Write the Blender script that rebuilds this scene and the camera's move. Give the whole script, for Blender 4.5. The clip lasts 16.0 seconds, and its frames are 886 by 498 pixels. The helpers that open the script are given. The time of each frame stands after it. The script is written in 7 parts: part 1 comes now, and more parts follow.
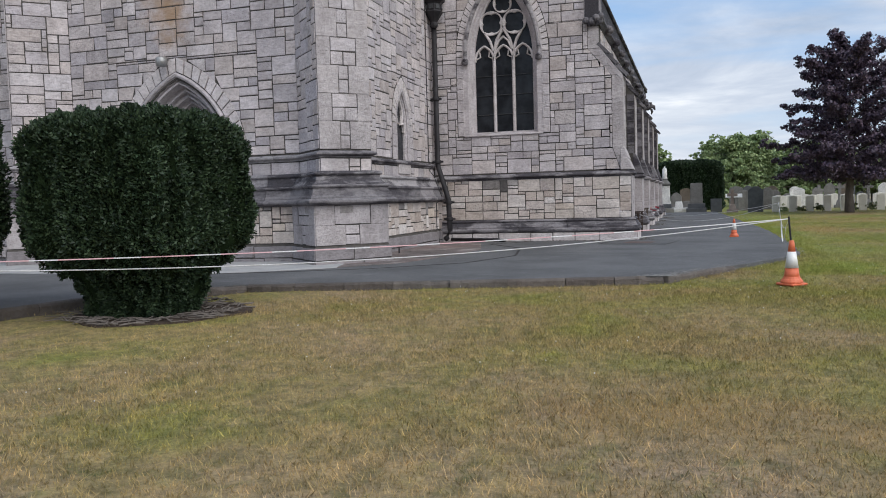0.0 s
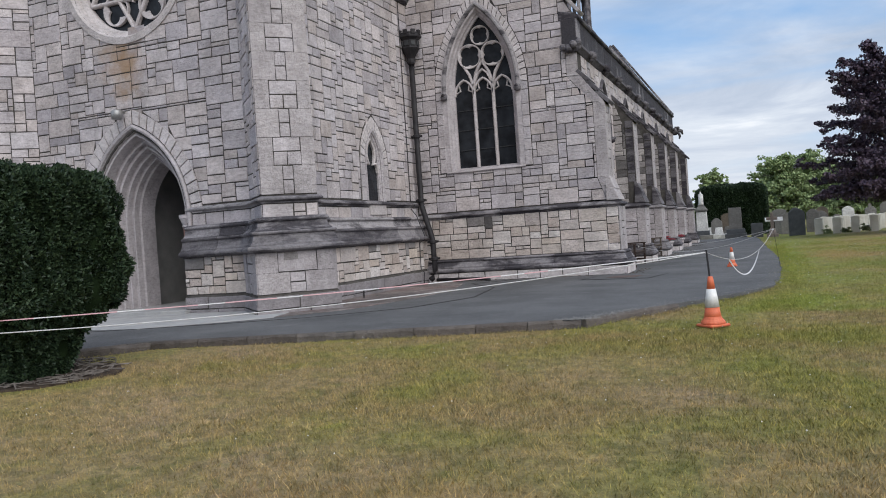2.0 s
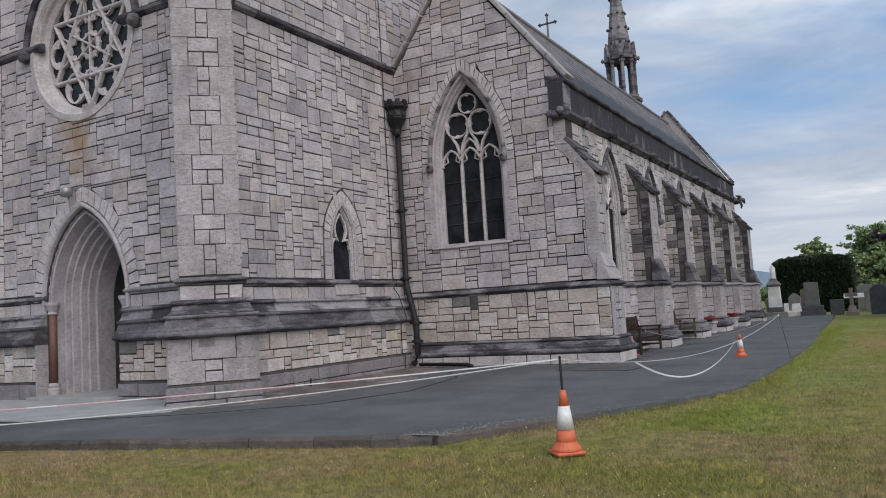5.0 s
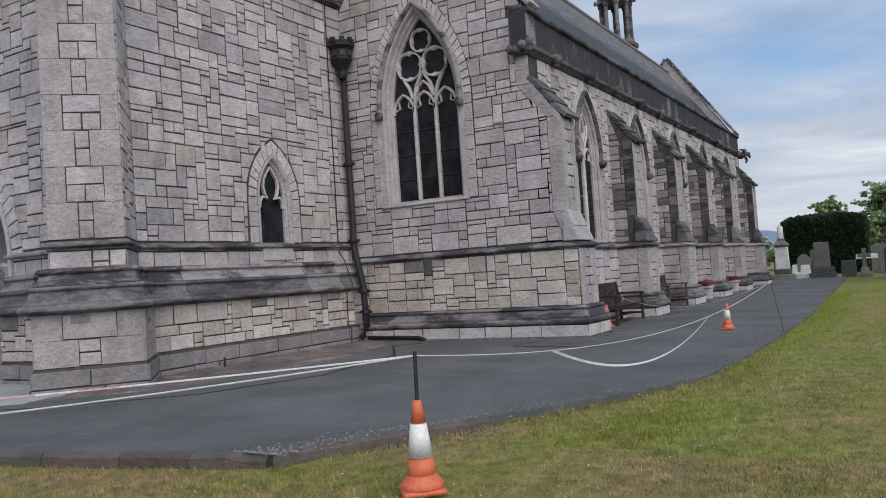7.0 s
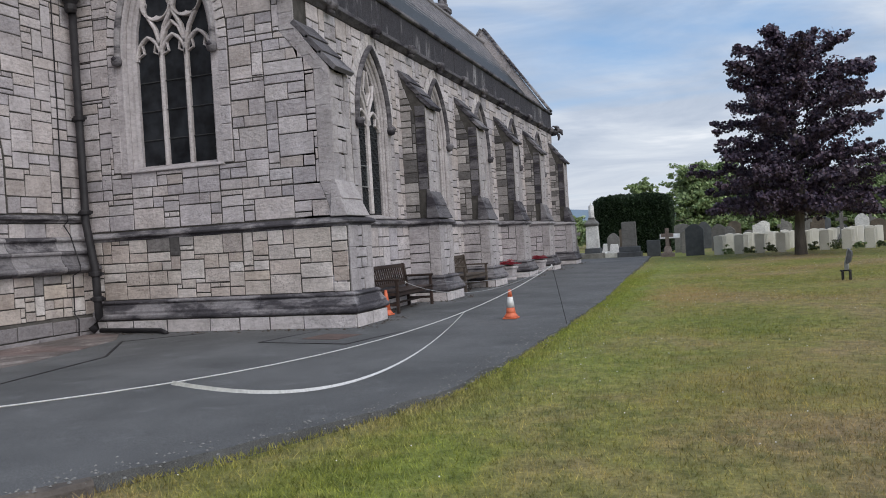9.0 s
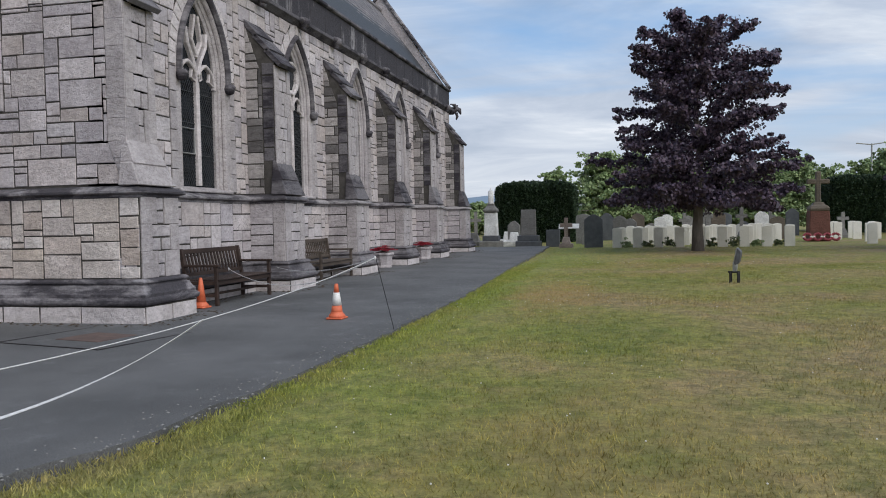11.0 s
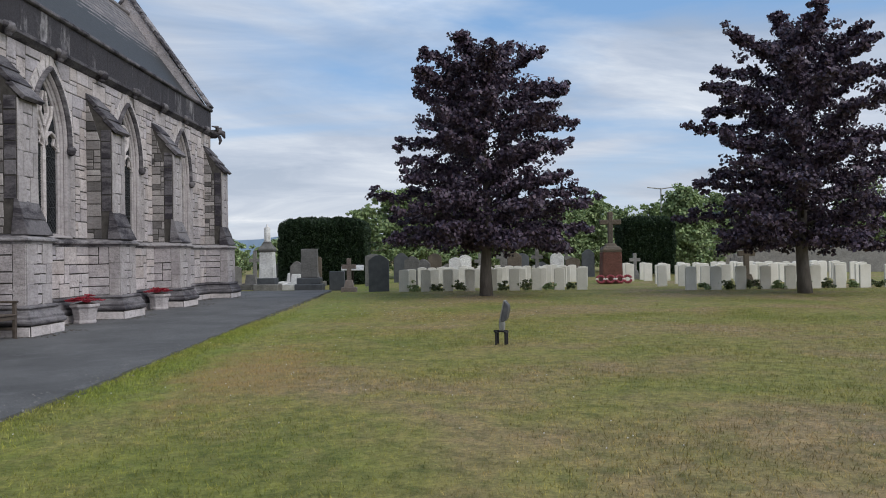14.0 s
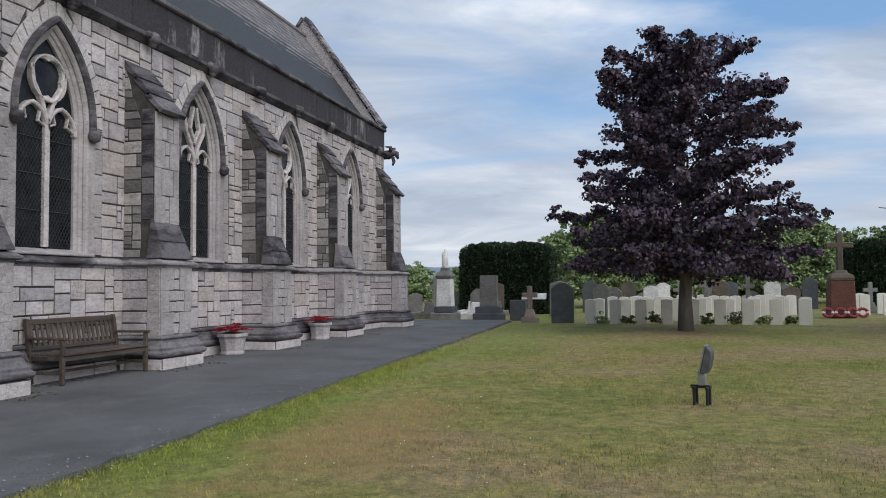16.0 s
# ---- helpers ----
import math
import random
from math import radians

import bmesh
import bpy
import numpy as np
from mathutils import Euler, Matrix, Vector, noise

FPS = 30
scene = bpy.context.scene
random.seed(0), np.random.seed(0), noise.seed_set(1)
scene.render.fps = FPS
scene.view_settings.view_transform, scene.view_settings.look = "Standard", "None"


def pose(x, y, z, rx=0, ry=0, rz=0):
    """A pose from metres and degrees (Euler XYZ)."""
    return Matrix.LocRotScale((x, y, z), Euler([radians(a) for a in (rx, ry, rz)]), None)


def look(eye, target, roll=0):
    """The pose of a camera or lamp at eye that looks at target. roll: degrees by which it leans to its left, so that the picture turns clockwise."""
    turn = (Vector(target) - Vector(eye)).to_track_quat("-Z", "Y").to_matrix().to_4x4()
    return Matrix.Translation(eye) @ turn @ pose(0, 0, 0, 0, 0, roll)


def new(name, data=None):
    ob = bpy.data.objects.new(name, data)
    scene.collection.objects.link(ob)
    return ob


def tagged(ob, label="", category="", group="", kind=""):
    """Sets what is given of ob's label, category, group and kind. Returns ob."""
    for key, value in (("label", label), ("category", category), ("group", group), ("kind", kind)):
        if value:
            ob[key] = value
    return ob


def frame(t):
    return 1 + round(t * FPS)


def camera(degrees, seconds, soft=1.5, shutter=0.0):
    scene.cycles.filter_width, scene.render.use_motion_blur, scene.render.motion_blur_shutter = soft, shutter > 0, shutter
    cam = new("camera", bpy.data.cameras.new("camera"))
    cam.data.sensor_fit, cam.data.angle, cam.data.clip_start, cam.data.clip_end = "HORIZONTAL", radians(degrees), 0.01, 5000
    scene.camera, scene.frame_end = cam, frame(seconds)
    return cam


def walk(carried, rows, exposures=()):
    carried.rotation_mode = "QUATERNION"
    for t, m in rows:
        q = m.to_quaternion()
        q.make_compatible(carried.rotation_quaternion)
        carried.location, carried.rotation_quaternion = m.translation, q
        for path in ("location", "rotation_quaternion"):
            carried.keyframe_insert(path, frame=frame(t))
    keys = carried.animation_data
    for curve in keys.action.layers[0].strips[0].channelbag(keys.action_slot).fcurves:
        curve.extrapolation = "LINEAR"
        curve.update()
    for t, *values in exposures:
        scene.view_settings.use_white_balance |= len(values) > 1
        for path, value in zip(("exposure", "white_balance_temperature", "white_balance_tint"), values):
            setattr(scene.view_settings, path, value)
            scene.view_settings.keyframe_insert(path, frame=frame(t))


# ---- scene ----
cam = camera(58.3, 16.0, 1.0)
METRES, EYE, TILT, LEAN, TURN = 21.429, 1.5, 0.0, 0.0, 17.5
ROWS = [
    (0.0, 0.0, 0.0, 0.0, -0.1, -3.54, 1.64),
    (0.5, 0.0277, 0.0073, 0.0003, 0.44, -4.87, 1.36),
    (1.0, 0.053, 0.0203, 0.0007, 1.97, -5.13, 1.36),
    (1.5, 0.0797, 0.0298, 0.0012, 4.14, -2.54, 2.44),
    (2.0, 0.1083, 0.0401, 0.0005, 4.77, -0.81, 4.0),
    (2.5, 0.137, 0.0509, 0.0024, 4.96, 0.07, 6.64),
    (3.0, 0.166, 0.0593, 0.0061, 4.84, 1.32, 5.01),
    (3.5, 0.1924, 0.0713, 0.0088, 8.89, 5.26, 0.28),
    (4.0, 0.2178, 0.0871, 0.0062, 10.25, 5.68, 2.34),
    (6.5, 0.2783, 0.2264, 0.0057, 13.58, 2.19, 3.59),
    (7.0, 0.2869, 0.2595, 0.006, 13.32, 2.0, 3.87),
    (7.5, 0.3, 0.2903, 0.0062, 13.31, 3.28, 4.17),
    (8.0, 0.3096, 0.3228, 0.0055, 7.24, 2.42, 4.39),
    (8.5, 0.3222, 0.3522, 0.0061, 4.04, 0.61, 4.3),
    (9.0, 0.3338, 0.377, 0.006, 1.62, -0.51, 3.46),
    (9.5, 0.3502, 0.4052, 0.0054, -1.93, -0.64, 2.97),
    (10.0, 0.3661, 0.4312, 0.0044, -2.45, -1.11, 1.34),
    (12.5, 0.4529, 0.5683, 0.0049, -7.11, -2.74, 3.09),
    (13.0, 0.4712, 0.5966, 0.0069, -8.03, -0.95, 3.16),
    (13.5, 0.4872, 0.6235, 0.0065, -9.19, -0.72, 1.37),
    (14.0, 0.5068, 0.6485, 0.0077, -16.95, 0.53, 0.89),
    (14.5, 0.5238, 0.6743, 0.0077, -17.61, 1.13, -1.49),
    (15.0, 0.5352, 0.7042, 0.0079, -13.05, 1.29, -0.92),
    (15.5, 0.5463, 0.7345, 0.0082, -5.06, 2.42, 0.09),
    (16.0, 0.5551, 0.7655, 0.0079, -2.83, 2.67, 0.52),
]
walk(cam, [(t, pose(0, 0, EYE, TILT, LEAN, TURN) @ pose(METRES * x, METRES * y, METRES * z, 90 + pitch, roll, yaw)) for t, x, y, z, yaw, pitch, roll in ROWS], [(0.0, 0.05), (1.4, 0.06), (2.4, 0.0), (3.0, 0.02), (3.5, -0.2), (4.0, -0.25), (7.0, -0.16), (9.0, -0.1), (12.5, -0.06), (14.0, -0.12), (16.0, -0.12)])

# ---- world and light ----
world = bpy.data.worlds.new("sky")
scene.world = world
world.use_nodes = True
wn, wl = world.node_tree.nodes, world.node_tree.links
wn.clear()
w_out = wn.new("ShaderNodeOutputWorld")
w_bg = wn.new("ShaderNodeBackground")
w_sky = wn.new("ShaderNodeTexSky")
w_sky.sky_type = "NISHITA"
w_sky.sun_disc = False
SUN_EL, SUN_AZ = 42.0, 125.0
w_sky.sun_elevation, w_sky.sun_rotation = radians(SUN_EL), radians(SUN_AZ)
w_bg.inputs["Strength"].default_value = 0.122
w_co = wn.new("ShaderNodeTexCoord")
w_sep = wn.new("ShaderNodeSeparateXYZ")
wl.new(w_co.outputs["Generated"], w_sep.inputs[0])


def wmath(op, a, b=None, clamp=False):
    n = wn.new("ShaderNodeMath")
    n.operation, n.use_clamp = op, clamp
    for i, v in enumerate((a, b)):
        if v is None:
            continue
        if isinstance(v, (int, float)):
            n.inputs[i].default_value = v
        else:
            wl.new(v, n.inputs[i])
    return n.outputs[0]


# clouds lie on a flat layer overhead, so they flatten towards the horizon
up = wmath("ADD", wmath("MAXIMUM", w_sep.outputs[2], 0.0), 0.16)
w_com = wn.new("ShaderNodeCombineXYZ")
wl.new(wmath("DIVIDE", w_sep.outputs[0], up), w_com.inputs[0])
wl.new(wmath("DIVIDE", w_sep.outputs[1], up), w_com.inputs[1])
w_map = wn.new("ShaderNodeMapping")
w_map.inputs["Rotation"].default_value = (0, 0, radians(12))
w_map.inputs["Scale"].default_value = (0.6, 0.95, 1.0)
w_map.inputs["Location"].default_value = (1.3, 0.4, 0.0)
wl.new(w_com.outputs[0], w_map.inputs[0])


def wnoise(scale, detail, rough, lac=2.0, dist=0.0):
    n = wn.new("ShaderNodeTexNoise")
    n.inputs["Scale"].default_value, n.inputs["Detail"].default_value = scale, detail
    n.inputs["Roughness"].default_value, n.inputs["Distortion"].default_value = rough, dist
    wl.new(w_map.outputs[0], n.inputs["Vector"])
    return n.outputs[0]


def wramp(fac, stops):
    n = wn.new("ShaderNodeValToRGB")
    el = n.color_ramp.elements
    el[0].position, el[0].color = stops[0][0], (*stops[0][1], 1)
    el[1].position, el[1].color = stops[-1][0], (*stops[-1][1], 1)
    for p, c in stops[1:-1]:
        el.new(p).color = (*c, 1)
    wl.new(fac, n.inputs[0])
    return n.outputs[0]


cover = wramp(wnoise(0.75, 7, 0.52, dist=0.5), [(0.375, (0, 0, 0)), (0.495, (1, 1, 1))])
body = wramp(wnoise(1.5, 9, 0.6, dist=0.7), [(0.34, (3.2, 4.0, 5.3)), (0.48, (4.5, 5.2, 6.4)), (0.60, (6.0, 6.6, 7.5)), (0.70, (8.4, 8.7, 9.2))])
w_mix = wn.new("ShaderNodeMix")
w_mix.data_type = "RGBA"
wl.new(cover, w_mix.inputs["Factor"])
blue = wn.new("ShaderNodeMix")
blue.data_type = "RGBA"
blue.inputs["Factor"].default_value = 0.55
blue.inputs["B"].default_value = (2.0, 4.3, 8.0, 1)
wl.new(w_sky.outputs[0], blue.inputs["A"])
wl.new(blue.outputs["Result"], w_mix.inputs["A"])
wl.new(body, w_mix.inputs["B"])
# a bright hazy rim along the horizon
w_haze = wn.new("ShaderNodeMix")
w_haze.data_type = "RGBA"
haze = wmath("POWER", wmath("SUBTRACT", 1.0, wmath("MAXIMUM", w_sep.outputs[2], 0.0), True), 9.0)
wl.new(wmath("MULTIPLY", haze, 0.75), w_haze.inputs["Factor"])
wl.new(w_mix.outputs["Result"], w_haze.inputs["A"])
w_haze.inputs["B"].default_value = (6.3, 6.6, 7.0, 1)
wl.new(w_haze.outputs["Result"], w_bg.inputs["Color"])
wl.new(w_bg.outputs[0], w_out.inputs["Surface"])

sun = new("sun", bpy.data.lights.new("sun", "SUN"))
sun.data.energy, sun.data.angle, sun.data.color = 2.6, radians(65), (1.0, 0.975, 0.945)
sun_dir = Vector((math.sin(radians(SUN_AZ)) * math.cos(radians(SUN_EL)), math.cos(radians(SUN_AZ)) * math.cos(radians(SUN_EL)), math.sin(radians(SUN_EL))))
sun.matrix_world = look(sun_dir * 60, (0, 0, 0))


# ---- materials ----
class Mat:
    """A node material under construction."""

    def __init__(self, name, rough=0.8, metal=0.0, spec=0.4):
        self.m = bpy.data.materials.new(name)
        self.m.use_nodes = True
        self.n, self.l = self.m.node_tree.nodes, self.m.node_tree.links
        self.b = self.n["Principled BSDF"]
        self.b.inputs["Roughness"].default_value = rough
        self.b.inputs["Metallic"].default_value = metal
        self.b.inputs["Specular IOR Level"].default_value = spec
        self.geo = self.n.new("ShaderNodeNewGeometry")
        self.pos = self.geo.outputs["Position"]

    def put(self, v, socket):
        if isinstance(v, (int, float)):
            socket.default_value = v
        elif isinstance(v, tuple):
            socket.default_value = (*v, 1) if len(v) == 3 and socket.type == "RGBA" else v
        else:
            self.l.new(v, socket)

    def scaled(self, s):
        n = self.n.new("ShaderNodeMapping")
        n.inputs["Scale"].default_value = s
        self.l.new(self.pos, n.inputs[0])
        return n.outputs[0]

    def noise(self, scale, detail=4, rough=0.55, stretch=None, dist=0.0):
        n = self.n.new("ShaderNodeTexNoise")
        n.inputs["Scale"].default_value, n.inputs["Detail"].default_value = scale, detail
        n.inputs["Roughness"].default_value, n.inputs["Distortion"].default_value = rough, dist
        self.l.new(self.scaled(stretch) if stretch else self.pos, n.inputs["Vector"])
        return n.outputs[0]

    def ramp(self, fac, stops):
        n = self.n.new("ShaderNodeValToRGB")
        el = n.color_ramp.elements
        el[0].position, el[0].color = stops[0][0], (*stops[0][1], 1)
        el[1].position, el[1].color = stops[-1][0], (*stops[-1][1], 1)
        for p, c in stops[1:-1]:
            el.new(p).color = (*c, 1)
        self.l.new(fac, n.inputs[0])
        return n.outputs[0]

    def mask(self, fac, lo, hi):
        return self.ramp(fac, [(lo, (0, 0, 0)), (hi, (1, 1, 1))])

    def mix(self, fac, a, b, how="MIX"):
        n = self.n.new("ShaderNodeMix")
        n.data_type, n.blend_type = "RGBA", how
        self.put(fac, n.inputs["Factor"])
        self.put(a, n.inputs["A"])
        self.put(b, n.inputs["B"])
        return n.outputs["Result"]

    def math(self, op, a, b=0.0):
        n = self.n.new("ShaderNodeMath")
        n.operation = op
        self.put(a, n.inputs[0])
        self.put(b, n.inputs[1])
        return n.outputs[0]

    def piece(self):
        """A number from 0 to 1 of its own for each object and each island."""
        o = self.n.new("ShaderNodeObjectInfo")
        return self.math("FRACT", self.math("ADD", o.outputs["Random"], self.geo.outputs["Random Per Island"]))

    def bump(self, height, strength=0.4, dist=0.02):
        n = self.n.new("ShaderNodeBump")
        n.inputs["Strength"].default_value, n.inputs["Distance"].default_value = strength, dist
        self.l.new(height, n.inputs["Height"])
        self.l.new(n.outputs[0], self.b.inputs["Normal"])
        return self

    def colour(self, c):
        self.put(c, self.b.inputs["Base Color"])
        return self


def stone(name, tones, dirt=0.5, dark=(0.05, 0.047, 0.045), rough=0.85, rust=False):
    m = Mat(name, rough, spec=0.25)
    pc = m.piece()
    other = m.math("FRACT", m.math("MULTIPLY", pc, 7.31))
    c = m.ramp(pc, [(i / (len(tones) - 1), t) for i, t in enumerate(tones)])
    c = m.mix(0.8, c, m.ramp(m.noise(2.6, 5, 0.65), [(0.3, (0.74, 0.73, 0.72)), (0.7, (1.2, 1.2, 1.2))]), "MULTIPLY")
    c = m.mix(0.5, c, m.ramp(m.noise(11, 6, 0.66, (1, 1, 1.9)), [(0.32, (0.55, 0.53, 0.51)), (0.5, (1.0, 1.0, 1.0)), (0.7, (1.28, 1.27, 1.26))]), "MULTIPLY")
    # some blocks are pitted, others almost smooth
    pits = m.math("MULTIPLY", m.mask(m.noise(27, 6, 0.78), 0.52, 0.64), m.math("MULTIPLY", m.math("POWER", other, 1.6), 0.75))
    c = m.mix(pits, c, (0.13, 0.12, 0.115))
    st = m.mask(m.noise(1.1, 6, 0.65, (1, 1, 0.38), 0.4), 0.52, 0.72)
    c = m.mix(m.math("MULTIPLY", st, dirt), c, dark)
    if rust:  # an iron stain that runs down from the round window
        sep = m.n.new("ShaderNodeSeparateXYZ")
        m.l.new(m.pos, sep.inputs[0])
        across = m.math("ABSOLUTE", m.math("ADD", sep.outputs[0], 11.05))
        down = m.math("ABSOLUTE", m.math("SUBTRACT", sep.outputs[2], 5.9))
        near = m.math("SUBTRACT", 1.0, m.math("ADD", m.math("MULTIPLY", across, 1.15), m.math("MULTIPLY", down, 0.72)))
        near = m.math("MAXIMUM", m.math("MINIMUM", m.math("ADD", near, m.math("MULTIPLY", m.math("SUBTRACT", m.noise(3.5, 4), 0.5), 1.8)), 1.0), 0.0)
        c = m.mix(m.math("MULTIPLY", near, 0.75), c, (0.33, 0.20, 0.095))
    m.colour(c).bump(m.math("ADD", m.noise(24, 5, 0.68), m.noise(6, 4, 0.6, (1, 1, 1.8))), 0.85, 0.026)
    return m.m


def weathered(name, tones, dark, lo, hi, stretch):
    """Dressed stone that soot has blackened in streaks, more on some blocks than on others."""
    m = Mat(name, 0.85, spec=0.25)
    pc = m.piece()
    c = m.ramp(pc, [(i / (len(tones) - 1), t) for i, t in enumerate(tones)])
    streak = m.math("ADD", m.noise(1.5, 7, 0.68, stretch, 0.3), m.math("MULTIPLY", m.math("SUBTRACT", pc, 0.5), 0.12))
    c = m.mix(m.math("MULTIPLY", m.math("SUBTRACT", 1.0, m.mask(streak, lo, hi)), 0.93), c, dark)
    c = m.mix(0.6, c, m.ramp(m.noise(18, 6, 0.7), [(0.3, (0.5, 0.5, 0.5)), (0.7, (1.4, 1.4, 1.4))]), "MULTIPLY")
    m.colour(c).bump(m.math("ADD", m.noise(34, 5, 0.7), m.noise(7, 3)), 0.8, 0.02)
    return m.m


def plain(name, c1, c2, scale=8, rough=0.7, spec=0.3, bump=0.2, metal=0.0, stretch=None, fine=70):
    m = Mat(name, rough, metal, spec)
    c = m.ramp(m.noise(scale, 5, 0.6, stretch), [(0.3, c1), (0.7, c2)])
    c = m.mix(0.35, c, m.ramp(m.noise(fine, 3), [(0.3, (0.6, 0.6, 0.6)), (0.7, (1.25, 1.25, 1.25))]), "MULTIPLY")
    m.colour(c).bump(m.noise(fine * 0.7, 4, 0.6, stretch), bump, 0.01)
    return m.m


TONES = [(0.389, 0.356, 0.372), (0.546, 0.496, 0.499), (0.459, 0.425, 0.450), (0.609, 0.558, 0.560), (0.363, 0.337, 0.356), (0.512, 0.456, 0.443), (0.575, 0.519, 0.516), (0.434, 0.382, 0.363), (0.532, 0.499, 0.516)]
M_STONE = stone("rubble_limestone", TONES, 0.35)
M_RUST = stone("iron_stained_limestone", TONES, 0.35, rust=True)
M_WARM = stone("creamy_rubble_limestone", [(0.519, 0.457, 0.415), (0.612, 0.555, 0.524), (0.457, 0.386, 0.342), (0.550, 0.479, 0.446), (0.664, 0.618, 0.597), (0.420, 0.363, 0.338), (0.581, 0.499, 0.431)], 0.25)
M_SMOOTH = stone("smooth_dressed_limestone", [(0.394, 0.363, 0.368), (0.432, 0.397, 0.399), (0.372, 0.342, 0.350)], 0.3)
M_CEMENT = stone("grey_base_stone", [(0.225, 0.208, 0.215), (0.285, 0.262, 0.27), (0.25, 0.232, 0.24)], 0.4)
M_ASHLAR = stone("dressed_limestone", [(0.421, 0.389, 0.398), (0.473, 0.434, 0.443), (0.442, 0.410, 0.425)], 0.35)
M_PALE = stone("pale_dressed_limestone", [(0.545, 0.500, 0.495), (0.59, 0.545, 0.55)], 0.15)
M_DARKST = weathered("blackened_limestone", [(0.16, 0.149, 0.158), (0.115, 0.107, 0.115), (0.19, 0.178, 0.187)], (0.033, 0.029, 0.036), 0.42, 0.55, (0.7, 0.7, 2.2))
M_PLINTH = weathered("weathered_plinth_stone", [(0.29, 0.272, 0.28), (0.23, 0.215, 0.225), (0.34, 0.32, 0.325)], (0.046, 0.042, 0.049), 0.43, 0.57, (0.7, 0.7, 2.6))
M_SOOTY = weathered("sooty_moulding_stone", [(0.21, 0.196, 0.204), (0.15, 0.14, 0.148), (0.26, 0.243, 0.25)], (0.055, 0.050, 0.057), 0.42, 0.58, (0.7, 0.7, 2.8))
M_BLACKST = weathered("black_streaked_parapet", [(0.29, 0.275, 0.285), (0.20, 0.19, 0.20), (0.34, 0.325, 0.335)], (0.036, 0.033, 0.039), 0.55, 0.72, (2.4, 2.4, 0.6))
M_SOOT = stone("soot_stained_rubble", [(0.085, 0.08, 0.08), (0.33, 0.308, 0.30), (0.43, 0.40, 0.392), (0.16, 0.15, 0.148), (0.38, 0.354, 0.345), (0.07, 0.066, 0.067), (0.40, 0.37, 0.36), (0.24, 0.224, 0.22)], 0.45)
M_MORTAR = plain("dark_mortar", (0.05, 0.046, 0.042), (0.10, 0.092, 0.085), 6, 0.95, 0.1, 0.4)
M_GLASS = Mat("leaded_glass", 0.16, spec=0.2)
M_GLASS.colour(M_GLASS.ramp(M_GLASS.noise(3.0, 4), [(0.35, (0.008, 0.009, 0.011)), (0.7, (0.03, 0.034, 0.04))])).bump(M_GLASS.noise(14, 3), 0.35, 0.01)
M_GLASS = M_GLASS.m
M_LEAD = plain("lead", (0.022, 0.023, 0.025), (0.045, 0.047, 0.05), 12, 0.6, 0.4, 0.2)
M_IRON = plain("black_painted_iron", (0.014, 0.013, 0.015), (0.034, 0.031, 0.033), 6, 0.6, 0.25, 0.3)
M_VOID = plain("dim_porch_plaster", (0.2, 0.195, 0.19), (0.27, 0.26, 0.25), 3, 0.9, 0.1, 0.2)


def slate():
    m = Mat("roof_slate", 0.72, spec=0.25)
    c = m.ramp(m.piece(), [(0.0, (0.13, 0.123, 0.13)), (0.5, (0.175, 0.163, 0.168)), (1.0, (0.215, 0.198, 0.198))])
    c = m.mix(0.4, c, m.ramp(m.noise(5, 5), [(0.3, (0.7, 0.7, 0.7)), (0.7, (1.2, 1.2, 1.2))]), "MULTIPLY")
    return m.colour(c).bump(m.noise(30, 4), 0.25, 0.008).m


M_SLATE = slate()


def asphalt():
    m = Mat("worn_asphalt", 0.85, spec=0.3)
    c = m.ramp(m.noise(0.7, 5, 0.6), [(0.3, (0.072, 0.072, 0.073)), (0.7, (0.130, 0.129, 0.130))])
    c = m.mix(0.7, c, m.ramp(m.noise(110, 3), [(0.3, (0.45, 0.45, 0.45)), (0.7, (1.65, 1.65, 1.65))]), "MULTIPLY")
    c = m.mix(m.math("MULTIPLY", m.mask(m.noise(2.6, 6, 0.7), 0.56, 0.7), 0.45), c, (0.18, 0.18, 0.185))
    return m.colour(c).bump(m.noise(150, 3), 0.5, 0.008).m


M_ASPHALT = asphalt()


